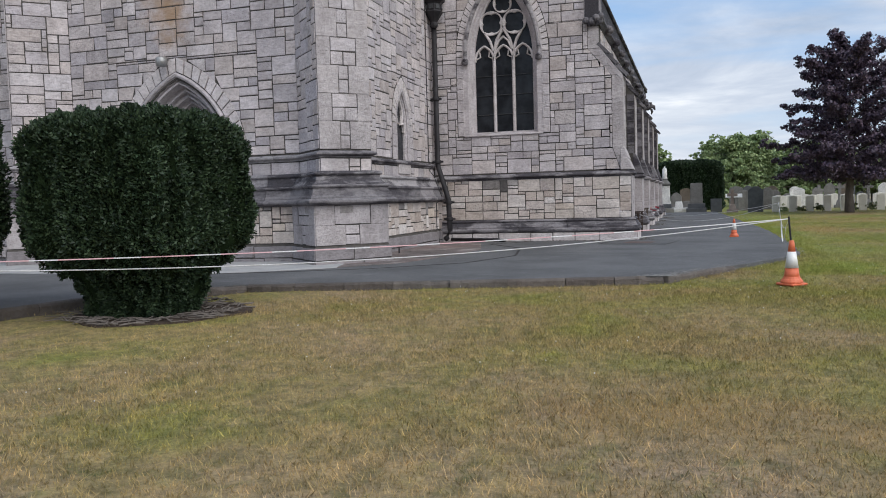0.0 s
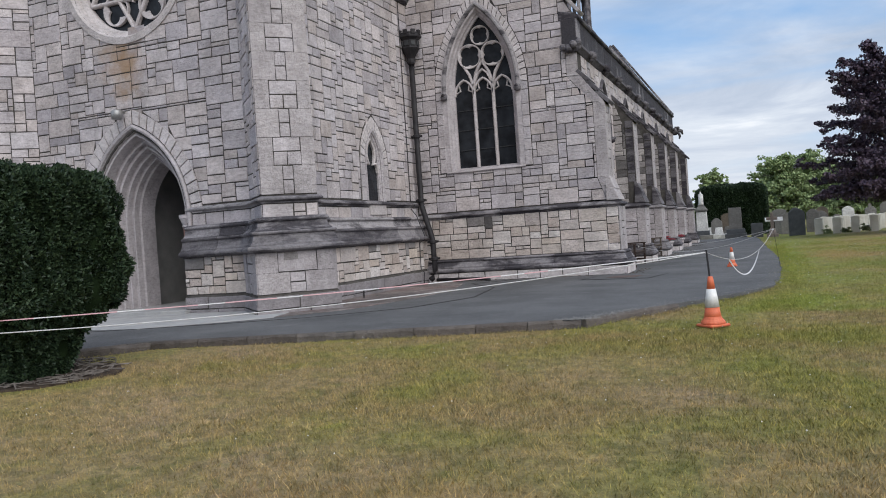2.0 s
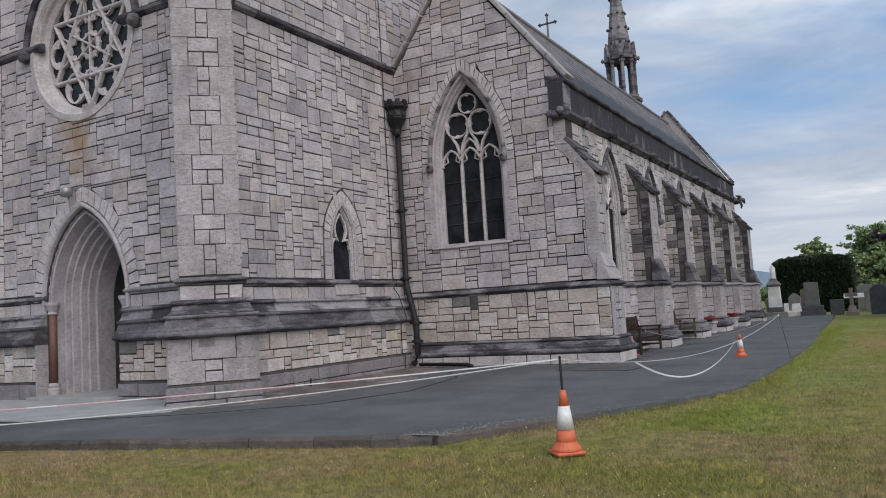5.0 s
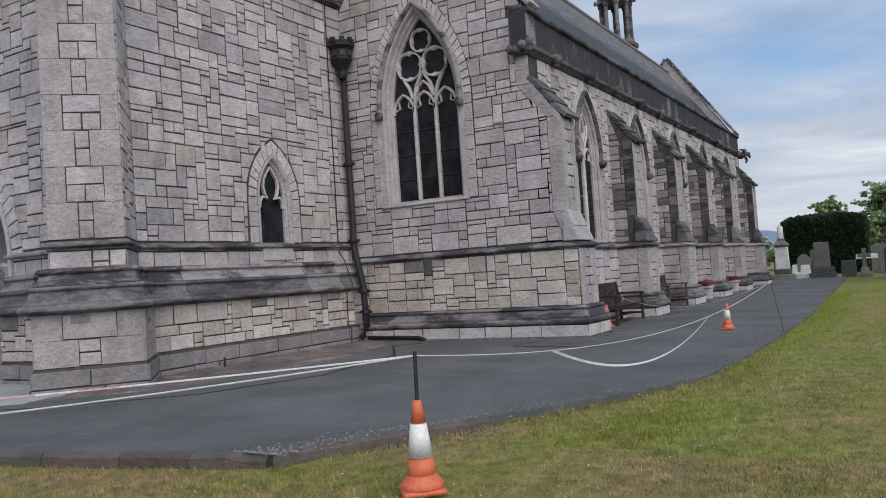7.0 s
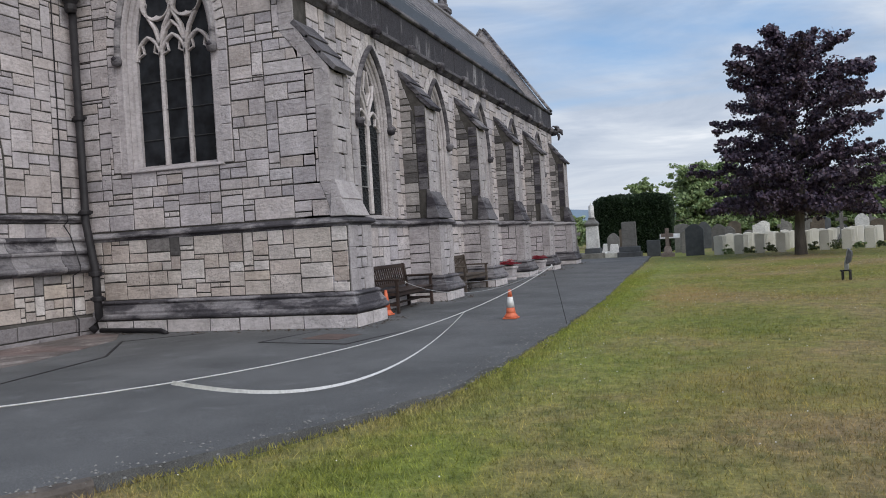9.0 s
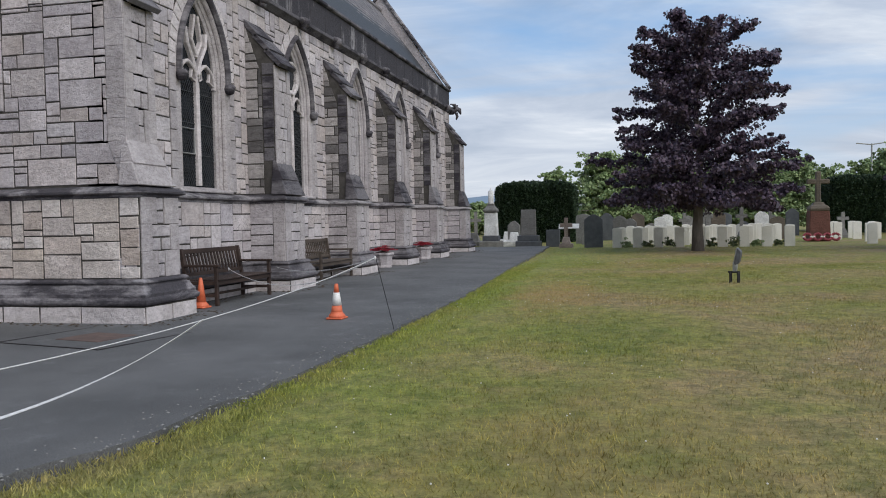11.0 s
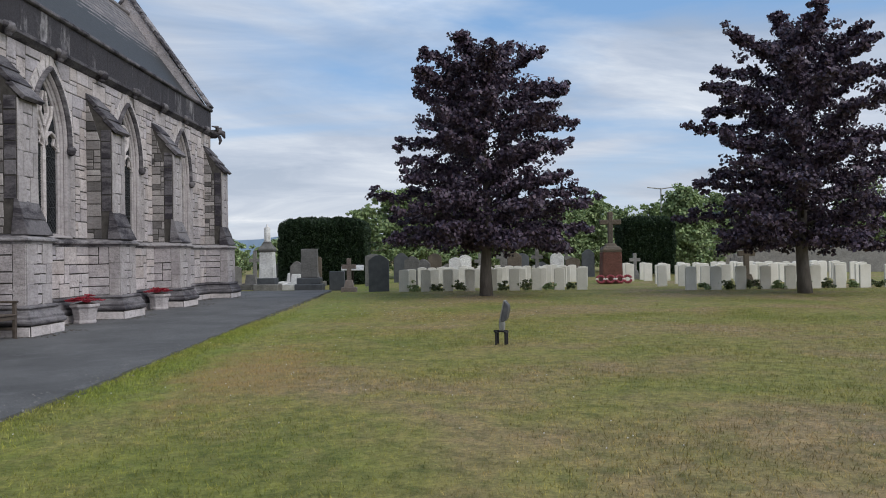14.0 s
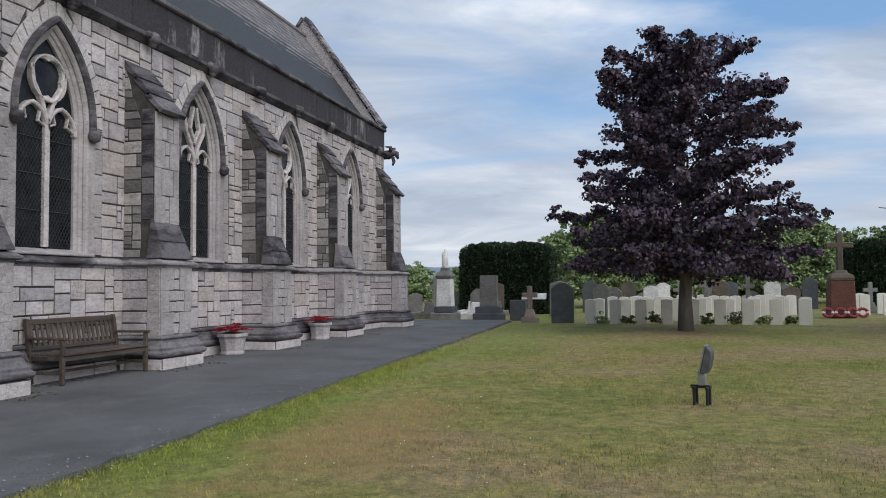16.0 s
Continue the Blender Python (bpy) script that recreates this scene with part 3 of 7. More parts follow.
# ---- rubble masonry ----
def rubble(seed, u0, u1, z0, z1, left=None, right=None, holes=(), unit=0.116, levels=()):
    """Blocks as four-sided outlines (u, z). left, right: limits by height; holes: arches with the width that their ring hides."""
    rnd = random.Random(seed)
    nu, nz = max(1, round((u1 - u0) / unit)), max(1, round((z1 - z0) / (unit * 0.86)))
    du, dz = (u1 - u0) / nu, (z1 - z0) / nz
    taken = np.zeros((nz, nu), dtype=bool)
    cells = []
    for j in range(nz):
        for i in range(nu):
            if taken[j, i]:
                continue
            h = min(rnd.choice((1, 2, 2, 2, 2, 3, 3, 3, 4)), nz - j)
            if nz - j - h == 1 and h < 4:
                h += 1
            w = h + rnd.choice((0, 1, 1, 2, 2, 3)) if h > 1 else rnd.choice((1, 2, 2, 3))
            run = 1
            while i + run < nu and not taken[j, i + run] and run < w + 2:
                run += 1
            if run <= w + 1:
                w = run
            if w == 1 and h > 2:
                h = 2
            while h > 1 and taken[j:j + h, i:i + w].any():
                h -= 1
            taken[j:j + h, i:i + w] = True
            cells.append((u0 + i * du, u0 + (i + w) * du, z0 + j * dz, z0 + (j + h) * dz))
    # no block runs across the foot or the tip of an opening
    for arch, o in holes:
        for level in (arch.z0 - 0.12, arch.apex(o)):
            nxt = []
            for a, b, c, d in cells:
                if c + 0.02 < level < d - 0.02 and b > arch.c - arch.width(arch.z0 + 0.4, o) and a < arch.c + arch.width(arch.z0 + 0.4, o):
                    nxt += [(a, b, c, level), (a, b, level, d)]
                else:
                    nxt.append((a, b, c, d))
            cells = nxt
    for level in levels:
        cells = [q for a, b, c, d in cells for q in (((a, b, c, level), (a, b, level, d)) if c + 0.01 < level < d - 0.01 else ((a, b, c, d),))]
    quads = []
    for a, b, c, d in cells:
        al, ah, bl, bh = a, a, b, b
        if left:
            al, ah = max(a, left(c)), max(a, left(d))
        if right:
            bl, bh = min(b, right(c)), min(b, right(d))
        parts = [(al, ah, bl, bh)]
        for arch, o in holes:
            if d < arch.z0 - 0.1 or c > arch.apex(o) - 0.01:
                continue
            wl_, wh_ = arch.width(max(c, arch.z0), o), arch.width(d, o)
            nxt = []
            for (p, q, r, s) in parts:
                L0, L1, R0, R1 = arch.c - wl_, arch.c - wh_, arch.c + wl_, arch.c + wh_
                if r <= L0 or p >= R0:
                    nxt.append((p, q, r, s))
                    continue
                if p < L0:
                    nxt.append((p, q, min(r, L0), min(s, max(L1, q))))
                elif p < L1:
                    nxt.append((p, q, p, min(s, L1)))
                if r > R0:
                    nxt.append((max(p, R0), max(q, min(R1, s)), r, s))
                elif r > R1:
                    nxt.append((r, max(q, R1), r, s))
            parts = nxt
        for (p, q, r, s) in parts:
            if r - p > 0.05 or s - q > 0.05:
                quads.append(((p, c), (r, c), (max(s, q), d), (q, d)))
    return quads


BLOCK_F = [(0, 1, 5, 4), (1, 2, 6, 5), (2, 3, 7, 6), (3, 0, 4, 7), (4, 5, 6, 7)]


def block(face, quad, rnd, joint=0.0118, proud=0.014, edge=0.006, rough=0.0):
    """One stone: its outline shrunk by the joint, with worn edges and an uneven face."""
    cu = sum(p[0] for p in quad) / 4
    cz = sum(p[1] for p in quad) / 4
    if rough:
        quad = [(u + rnd.uniform(-rough, rough), z + rnd.uniform(-rough, rough)) for u, z in quad]
    wide = max(0.05, max(p[0] for p in quad) - min(p[0] for p in quad))
    high = max(0.05, max(p[1] for p in quad) - min(p[1] for p in quad))

    def ring(s, d):
        return [face.p(cu + (u - cu) * max(0.2, 1 - 2 * s / wide), cz + (z - cz) * max(0.2, 1 - 2 * s / high), d + j) for (u, z), j in zip(quad, jit)]

    jit = [0, 0, 0, 0]
    low = ring(joint, -0.005)
    jit = [rnd.uniform(-0.004, 0.004) for _ in range(4)]
    d = proud + rnd.uniform(-0.004, 0.007)
    mid = ring(joint, d - edge)
    top = ring(joint + edge, d)
    crown = [sum(top, Vector()) / 4 + face.n * rnd.uniform(-0.002, 0.4 * rough + 0.001) + face.u * rnd.uniform(-0.2, 0.2) * wide]
    return low + mid + top + crown, [(a, b, b + 4, a + 4) for a, b in ((0, 1), (1, 2), (2, 3))] + [(3, 0, 4, 7)] + [(a + 4, b + 4, b + 8, a + 8) for a, b in ((0, 1), (1, 2), (2, 3))] + [(7, 4, 8, 11), (8, 9, 12), (9, 10, 12), (10, 11, 12), (11, 8, 12)]


def quoined(seed, L, z0, z1, course=0.54):
    """Big smooth stones up both edges, alternately long and short, and the small stones between them."""
    rnd = random.Random(seed)
    n = max(1, round((z1 - z0) / course))
    h = (z1 - z0) / n
    edge, small = [], []
    for k in range(n):
        z = z0 + k * h
        a, b = (0.26 * L, 0.76 * L) if k % 2 else (0.40 * L, 0.60 * L)
        m, c = z + h * 0.5, (a + b) / 2
        edge += [((0, z), (a, z), (a, z + h), (0, z + h)), ((b, z), (L, z), (L, z + h), (b, z + h))]
        if k % 2 == 0:
            small += [((a, z), (b, z), (b, m), (a, m)), ((a, m), (b, m), (b, z + h), (a, z + h))]
        elif rnd.random() < 0.2:
            small += [((a, z), (b, z), (b, z + h), (a, z + h))]
        else:
            small += [((a, m), (b, m), (b, z + h), (a, z + h)), ((a, z), (c, z), (c, m), (a, m)), ((c, z), (b, z), (b, m), (c, m))]
    return edge, small


def lay_quoined(wall, face, seed, u0, L, z0, z1, course=0.54):
    shift = lambda qs: [tuple((u + u0, z) for u, z in q) for q in qs]
    edge, small = quoined(seed, L, z0, z1, course)
    MASONRY.append((wall, face, shift(edge), seed, M_SMOOTH, (u0 + L / 2, z0), 40))
    MASONRY.append((wall, face, shift(small), seed, M_ASHLAR, (u0 + L / 2, z0), 40))


MASONRY = []  # (wall, face, quads, seed, material, nearest point on the face), laid at the end of the file


def lay_masonry():
    for wall, face, quads, seed, mat, near, most in MASONRY:
        rnd = random.Random(seed)
        quads = sorted(quads, key=lambda q: (q[0][0] - near[0]) ** 2 + (q[0][1] - near[1]) ** 2)
        rest = MB()
        for i, q in enumerate(quads):
            v, f = block(face, q, rnd, 0.002, 0.02, 0.003) if mat is M_SMOOTH else block(face, q, rnd, rough=0.007)
            if i < most:
                raw("smooth_stone" if mat is M_SMOOTH else "stone", v, f, mat, wall)
            else:
                rest.add(v, f)
        if rest.v:
            ob = raw("rubble_stonework", rest.v, rest.f, mat, wall)
            ob["kind"] = "stuff"


def gz(y):
    """Height of the ground, which rises gently past the church."""
    return float(np.interp(y, [-40, 0, 6, 12, 22, 30, 45, 60, 400], [0.02, 0.09, 0.15, 0.22, 0.27, 0.31, 0.34, 0.36, 0.36]))

# ---- ground, path ----
PATH_EDGE = [(-9.6, -8), (-9.1, 4), (-8.7, 7.6), (-8.1, 9.3), (-6.5, 10.65), (-4.3, 11.13), (-1.8, 11.64), (-0.42, 11.95), (0.18, 13.1), (0.6, 13.8), (1.03, 14.6), (1.72, 15.9), (2.0, 17.0), (2.1, 19.0), (2.17, 22.0), (2.14, 26.0), (2.0, 30.0), (1.78, 36.0), (1.5, 44.0), (1.25, 49.2)]


def edge_x(y):
    return float(np.interp(y, [p[1] for p in PATH_EDGE[7:]], [p[0] for p in PATH_EDGE[7:]]))


def on_path(x, y):
    if y > 49.4 or y < -8:
        return False
    if y >= 11.95:
        return x < edge_x(y)
    ys = [p[1] for p in PATH_EDGE[:8]]
    return x < float(np.interp(y, ys, [p[0] for p in PATH_EDGE[:8]]))


def lawn_dip(x, y):
    """How far the lawn lies below its general level against the raised kerb."""
    d = np.full(np.shape(x), 9.0)
    for (ax, ay), (bx_, by) in zip(PATH_EDGE[1:9], PATH_EDGE[2:10]):
        dx, dy = bx_ - ax, by - ay
        t = np.clip(((x - ax) * dx + (y - ay) * dy) / (dx * dx + dy * dy), 0, 1)
        d = np.minimum(d, np.hypot(x - ax - t * dx, y - ay - t * dy))
    return 0.016 * np.clip(1.3 - d, 0, 1) * np.clip((13.6 - y) / 1.5, 0, 1)


def build_ground():
    xs = np.concatenate([[-900, -300, -120, -60, -35], np.arange(-24, -10, 0.75), np.arange(-10, 4.01, 0.3), np.arange(4.75, 36.01, 0.75), [45, 60, 90, 160, 300, 900]])
    ys = np.concatenate([[-300, -100, -40, -20], np.arange(-10, 3, 0.75), np.arange(3, 14.01, 0.3), np.arange(14.75, 60.01, 0.75), [70, 85, 110, 160, 300, 700, 1500]])
    v, f = [], []
    for y in ys:
        for x in xs:
            bumpy = 0.018 * noise.noise((x * 0.6, y * 0.6, 0)) if abs(x) < 40 and y < 60 else 0
            v.append((x, y, gz(y) - 0.02 + bumpy - float(lawn_dip(x, y)) - (0.04 if on_path(x + 0.9, y) or on_path(x - 0.5, y - 0.6) else 0)))
    n = len(xs)
    for j in range(len(ys) - 1):
        for i in range(n - 1):
            f.append((j * n + i, j * n + i + 1, (j + 1) * n + i + 1, (j + 1) * n + i))
    ob = raw("ground", v, f, M_GRASS)
    for p in ob.data.polygons:
        p.use_smooth = True
    return tagged(ob, "mown lawn of dry yellow-green grass", "lawn", kind="structure")


build_ground()


def path_level(y):
    return gz(y) + float(np.interp(y, [8, 11.9, 15, 20], [0.085, 0.085, 0.04, 0.012]))


def build_path():
    rnd = random.Random(5)
    fine = []
    for (x0, y0), (x1, y1) in zip(PATH_EDGE, PATH_EDGE[1:]):
        k = max(1, int(math.hypot(x1 - x0, y1 - y0) / 0.22))
        for i in range(k):
            t = i / k
            j = 0.05 if y0 > 13.5 else 0.012
            fine.append((x0 + (x1 - x0) * t + rnd.uniform(-j, j), y0 + (y1 - y0) * t))
    fine.append(PATH_EDGE[-1])
    mb = MB()
    top = [(x, y, path_level(y)) for x, y in fine]
    n = len(top)
    v = top + [(x, y, z - 0.2) for x, y, z in top] + [(-22, y, z) for x, y, z in top]
    f = []
    for i in range(n - 1):
        f.append((i, i + 1, n + i + 1, n + i))
        f.append((i + 1, i, 2 * n + i, 2 * n + i + 1))
    mb.add(v, f)
    ob = mb.done("path", M_ASPHALT)
    return tagged(ob, "worn grey asphalt path round the church", "path", kind="structure")


build_path()

# ---- church ----
FG = Face(0, 22.2, 1, 0, 0, -1)      # gable of the aisle
FL = Face(-2.4, 0, 0, 1, 1, 0)       # long side of the aisle
FT = Face(0, 15.35, 1, 0, 0, -1)     # front of the tower
FS = Face(-7.2, 0, 0, 1, 1, 0)       # side of the tower
BUTT = [27.3, 31.42, 35.52, 39.64]   # middles of the free buttresses
WIN_Y = [25.35, 29.4, 33.47, 37.57, 41.8]
Y_END = 44.95
APEX_X, APEX_Z = -5.2, 10.75


def structure(name, label, cat="wall"):
    return thing(name, (0, 0, 0), 0, label, cat, kind="structure")


wall_gable = structure("wall_gable", "gable wall of pale rubble limestone with a large traceried window")
wall_aisle = structure("wall_aisle", "long buttressed aisle wall of pale rubble limestone")
wall_tower_front = structure("wall_tower_front", "tower front of pale rubble limestone with arched doorway and rose window")
wall_tower_side = structure("wall_tower_side", "side wall of the tower in pale rubble limestone")

W_BIG = Arch(-5.1, 0.84, 3.4, 5.55, 1.98)
W_SIDE = [Arch(c, 0.6, 2.32, 4.3, 1.25) for c in WIN_Y]
W_LANCET = Arch(19.6, 0.36, 2.56, 3.5, 0.74)
W_DOOR = Arch(-10.95, 1.3, 0.2, 2.4, 1.95)
ROSE = (-10.9, 8.05, 1.42)


def butt_edge(z):
    """How far the profile of the corner buttress reaches, by height."""
    return float(np.interp(z, [0, 2.1, 2.2, 2.8, 4.75, 5.5, 7.2], [-1.560, -1.560, -1.560, -1.765, -1.765, -2.39, -2.39]))


def gable_right(z):
    """Right limit of the gable by height: the buttress below, the slope above."""
    return butt_edge(z) if z < 7.15 else -2.4 + (APEX_X + 2.4) * (z - 7.15) / (APEX_Z - 7.15)


def quoin_edge(z):
    """Where the rubble of the gable stops against the dressed corner stones."""
    if z > 6.3:
        return gable_right(z)
    return butt_edge(z) - 0.3


def gable_left(z):
    return -7.2 if z < 8.1 else -7.2 + (APEX_X + 7.2) * (z - 8.1) / (APEX_Z - 8.1)


panel("wall_core", FG, [(-7.2, 0.0), (-1.780, 0.0), (-1.780, 4.75), (-2.4, 5.6), (-2.4, 7.1), (APEX_X, APEX_Z), (-7.2, 8.1)], [W_BIG.curve(0.14, 9, 0.1)], 0.45, M_MORTAR, wall_gable)
panel("wall_core", FL, [(22.66, 0.0), (Y_END, 0.0), (Y_END, 6.9), (22.66, 6.9)], [w.curve(0.14, 9, 0.08) for w in W_SIDE], 0.4, M_MORTAR, wall_aisle)


def circle(c, z, r, n=40):
    return [(c + r * math.cos(2 * math.pi * i / n), z + r * math.sin(2 * math.pi * i / n)) for i in range(n)]


panel("wall_core", FT, [(-14.6, -0.1), (-7.2, -0.1), (-7.2, 13.0), (-14.6, 13.0)], [W_DOOR.curve(0.0, 9, 0.25), circle(*ROSE[:2], ROSE[2] + 0.16)], 0.6, M_MORTAR, wall_tower_front)
panel("wall_core", FS, [(15.96, -0.1), (25.0, -0.1), (25.0, 13.0), (15.96, 13.0)], [W_LANCET.curve(0.12, 9, 0.05)], 0.5, M_MORTAR, wall_tower_side)

# lower stage, strings and plinth of the aisle, all round the buttresses
AISLE = [(-7.2, 22.14), (-1.580, 22.14), (-1.580, 23.1), (-2.32, 23.1)]
for c in BUTT:
    AISLE += [(-2.32, c - 0.46), (-1.580, c - 0.46), (-1.580, c + 0.46), (-2.32, c + 0.46)]
AISLE += [(-2.32, 44.02), (-1.580, 44.02), (-1.580, Y_END), (-8.0, Y_END)]
sweep(MB(), AISLE, [(-0.3, 0.0), (0.0, 0.0), (0.0, 2.08), (-0.3, 2.08)]).done("lower_core", M_MORTAR, wall_aisle)
moulding("string_course", AISLE, [(-0.12, 2.01), (0.018, 2.01), (0.02, 2.05), (0.09, 2.075), (0.09, 2.11), (0.03, 2.15), (-0.12, 2.2)], M_PLINTH, wall_aisle, "blackened moulded string course", 97)
A_PROF = [(-0.1, 0.52), (0.165, 0.52), (0.19, 0.535), (0.205, 0.56), (0.205, 0.60), (0.175, 0.625), (0.165, 0.63), (0.165, 0.675), (0.145, 0.695), (0.14, 0.70), (0.11, 0.755), (0.10, 0.785), (0.075, 0.79), (0.075, 0.81), (0.10, 0.825), (0.10, 0.85), (0.06, 0.88), (-0.1, 0.88)]
moulding("plinth_moulding", AISLE[:4], A_PROF, M_PLINTH, wall_aisle, "grey weathered moulded plinth", 154)
moulding("plinth_moulding", AISLE[3:], A_PROF, M_SOOTY, wall_aisle, "dark sooty moulded plinth", 155)
sweep(MB(), AISLE, [(-0.1, 0.0), (0.16, 0.0), (0.16, 0.51), (-0.1, 0.51)]).done("base_core", M_MORTAR, wall_aisle)
# cornice, parapet and coping
EAVE = [(-2.4, 22.16), (-2.4, Y_END + 0.05)]
sweep(MB(), EAVE, [(-0.3, 6.1), (0.03, 6.1), (0.1, 6.16), (0.16, 6.2), (0.16, 6.27), (0.08, 6.31), (-0.3, 6.33)]).done("cornice", M_DARKST, wall_aisle, "blackened cornice", 0.006)
rnd = random.Random(9)
y = 22.16
while y < Y_END:
    w = min(rnd.uniform(0.8, 1.3), Y_END + 0.05 - y)
    MB().box(-2.76, -2.37 + rnd.uniform(-0.004, 0.004), y + 0.004, y + w - 0.004, 6.3, 6.975).done("parapet_block", M_BLACKST, wall_aisle, "", 0.012)
    MB().prism([(-2.82, y + 0.004, 6.97), (-2.33, y + 0.004, 6.97), (-2.29, y + 0.004, 7.0), (-2.29, y + 0.004, 7.06), (-2.38, y + 0.004, 7.12), (-2.82, y + 0.004, 7.22)], [(-2.82, y + w - 0.004, 6.97), (-2.33, y + w - 0.004, 6.97), (-2.29, y + w - 0.004, 7.0), (-2.29, y + w - 0.004, 7.06), (-2.38, y + w - 0.004, 7.12), (-2.82, y + w - 0.004, 7.22)]).done("coping_stone", M_DARKST, wall_aisle, "", 0.008)
    y += w


def boss(z, y, parent):
    mb = MB()
    for k, (dy, dz, r) in enumerate([(0, 0, 0.13), (-0.11, 0.04, 0.08), (0.11, 0.03, 0.08), (0.0, -0.1, 0.08)]):
        mb.lathe([(0.01, -r), (r * 0.8, -r * 0.6), (r, 0), (r * 0.8, r * 0.6), (0.01, r)], 7, (-2.26 + (0.02 if k else 0.05), y + dy, z + dz))
    return mb.done("carved_boss", M_DARKST, parent, "", 0, True)


for y in [23.4 + 2.06 * i for i in range(11)]:
    boss(6.19, y, wall_aisle)


def gargoyle(y, label, s=1.0):
    """A crouching carved beast at the eaves, worn to a simple lump with a long neck."""
    mb = MB()
    mb.tube([(-2.5, y, 6.2), (-2.25, y, 6.2), (-2.08, y, 6.27), (-1.96, y, 6.22), (-1.9, y, 6.04)], [0.16, 0.17, 0.12, 0.1, 0.03], 8)
    mb.tube([(-2.15, y - 0.08, 6.3), (-2.1, y - 0.2, 6.42), (-2.3, y - 0.22, 6.45)], [0.08, 0.06, 0.02], 6)
    mb.tube([(-2.15, y + 0.08, 6.3), (-2.1, y + 0.2, 6.42), (-2.3, y + 0.22, 6.45)], [0.08, 0.06, 0.02], 6)
    mb.tube([(-2.1, y, 6.12), (-2.05, y, 5.95), (-2.1, y, 5.82)], [0.07, 0.06, 0.03], 6)
    ob = mb.done("gargoyle", M_DARKST, wall_aisle, label, 0, True)
    return ob


gargoyle(Y_END + 0.1, "dark carved waterspout")
mb = MB()
mb.prism([(-2.62, 22.1, 6.1), (-2.34, 22.1, 6.1), (-2.34, 22.3, 6.1), (-2.62, 22.3, 6.1)], [(-2.74, 22.02, 6.3), (-2.24, 22.02, 6.3), (-2.24, 22.3, 6.3), (-2.74, 22.3, 6.3)])
for dx, dz, r in ((-0.5, 6.2, 0.1), (-0.3, 6.15, 0.12), (-0.12, 6.24, 0.12), (0.02, 6.18, 0.1), (0.06, 6.32, 0.09)):
    mb.lathe([(0.01, -r), (r * 0.8, -r * 0.6), (r, 0), (r * 0.7, r * 0.7), (0.01, r)], 7, (-2.36 + dx * 0.7, 22.05 if dx < 0 else 22.14, dz + 0.03))
mb.done("carved_corbel", M_DARKST, wall_gable, "dark carved foliage corbel", 0.01)


# upper stages of the buttresses
def buttress(c, foot=None):
    b = thing("buttress", (0, 0, 0), 0, "stepped stone buttress with dark sloping weatherings", "buttress", "aisle buttresses", "structure")
    h = 0.34
    lo, hi = (c - h, c + h)
    prof = [(-2.42, 2.1), (-1.780, 2.1), (-1.780, 4.78), (-2.42, 5.6)]
    MB().prism([(x, lo, z) for x, z in prof], [(x, hi, z) for x, z in prof]).done("core", M_MORTAR, b)
    # foot weathering
    mb = MB()
    for k in range(2):
        x0, x1 = -1.780 + 0.0, -1.520 - 0.12 * (k == 1)
        z0, z1 = (2.18, 2.5) if k == 0 else (2.48, 2.86)
        xa, xb = (-1.520, -1.660) if k == 0 else (-1.630, -1.780)
        wa, wb = (0.46, 0.41) if k == 0 else (0.40, 0.35)
        mb.prism([(-1.860, c - wa, z0), (xa, c - wa, z0), (xa, c + wa, z0), (-1.860, c + wa, z0)], [(-1.860, c - wb, z1), (xb, c - wb, z1), (xb, c + wb, z1), (-1.860, c + wb, z1)])
    mb.done("foot_weathering", foot or M_DARKST, b, "", 0.012)
    # three stepped slabs down the slope, each with a nose over the next
    d, up, w = Vector((-0.625, 0.781)), Vector((0.781, 0.625)), h + 0.025
    at = lambda run, lift: Vector((-1.700, 4.74)) + d * run + up * lift
    for k in range(3):
        s0, s1 = 1.152 * k / 3 - 0.05, 1.152 * (k + 1) / 3
        p = [at(s0, -0.015), at(s0, 0.075), at(s1, 0.04), at(s1, -0.06)]
        MB().prism([(q.x, c - w, q.y) for q in p], [(q.x, c + w, q.y) for q in p]).done("weathering_slab", M_DARKST, b, "", 0.006)
    # stonework of its faces
    fn = Face(0, lo, 1, 0, 0, -1)
    ff = Face(0, hi, 1, 0, 0, 1)
    fr = Face(-1.780, 0, 0, 1, 1, 0)
    side = lambda z: float(np.interp(z, [0, 4.55, 5.6], [-2.040, -2.040, -2.4]))
    z, k, qn = 2.85, 0, []
    while z < 4.72:
        hh = min(random.Random(int(c * 100) + k).uniform(0.26, 0.44), 4.78 - z)
        qn.append(((-2.040, z), (-1.800, z), (-1.800, z + hh), (-2.040, z + hh)))
        z, k = z + hh, k + 1
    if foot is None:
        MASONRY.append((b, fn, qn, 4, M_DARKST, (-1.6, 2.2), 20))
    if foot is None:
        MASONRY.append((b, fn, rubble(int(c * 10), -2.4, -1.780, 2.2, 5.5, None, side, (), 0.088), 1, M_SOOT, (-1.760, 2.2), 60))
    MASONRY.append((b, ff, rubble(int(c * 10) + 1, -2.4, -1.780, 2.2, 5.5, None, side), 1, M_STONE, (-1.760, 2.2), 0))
    lay_quoined(b, fr, int(c * 10) + 2, lo - 0.012, hi - lo + 0.024, 2.8, 4.72, 0.48)
    return b


for c in BUTT:
    buttress(c)
buttress(22.54, M_SMOOTH)
buttress(44.5)

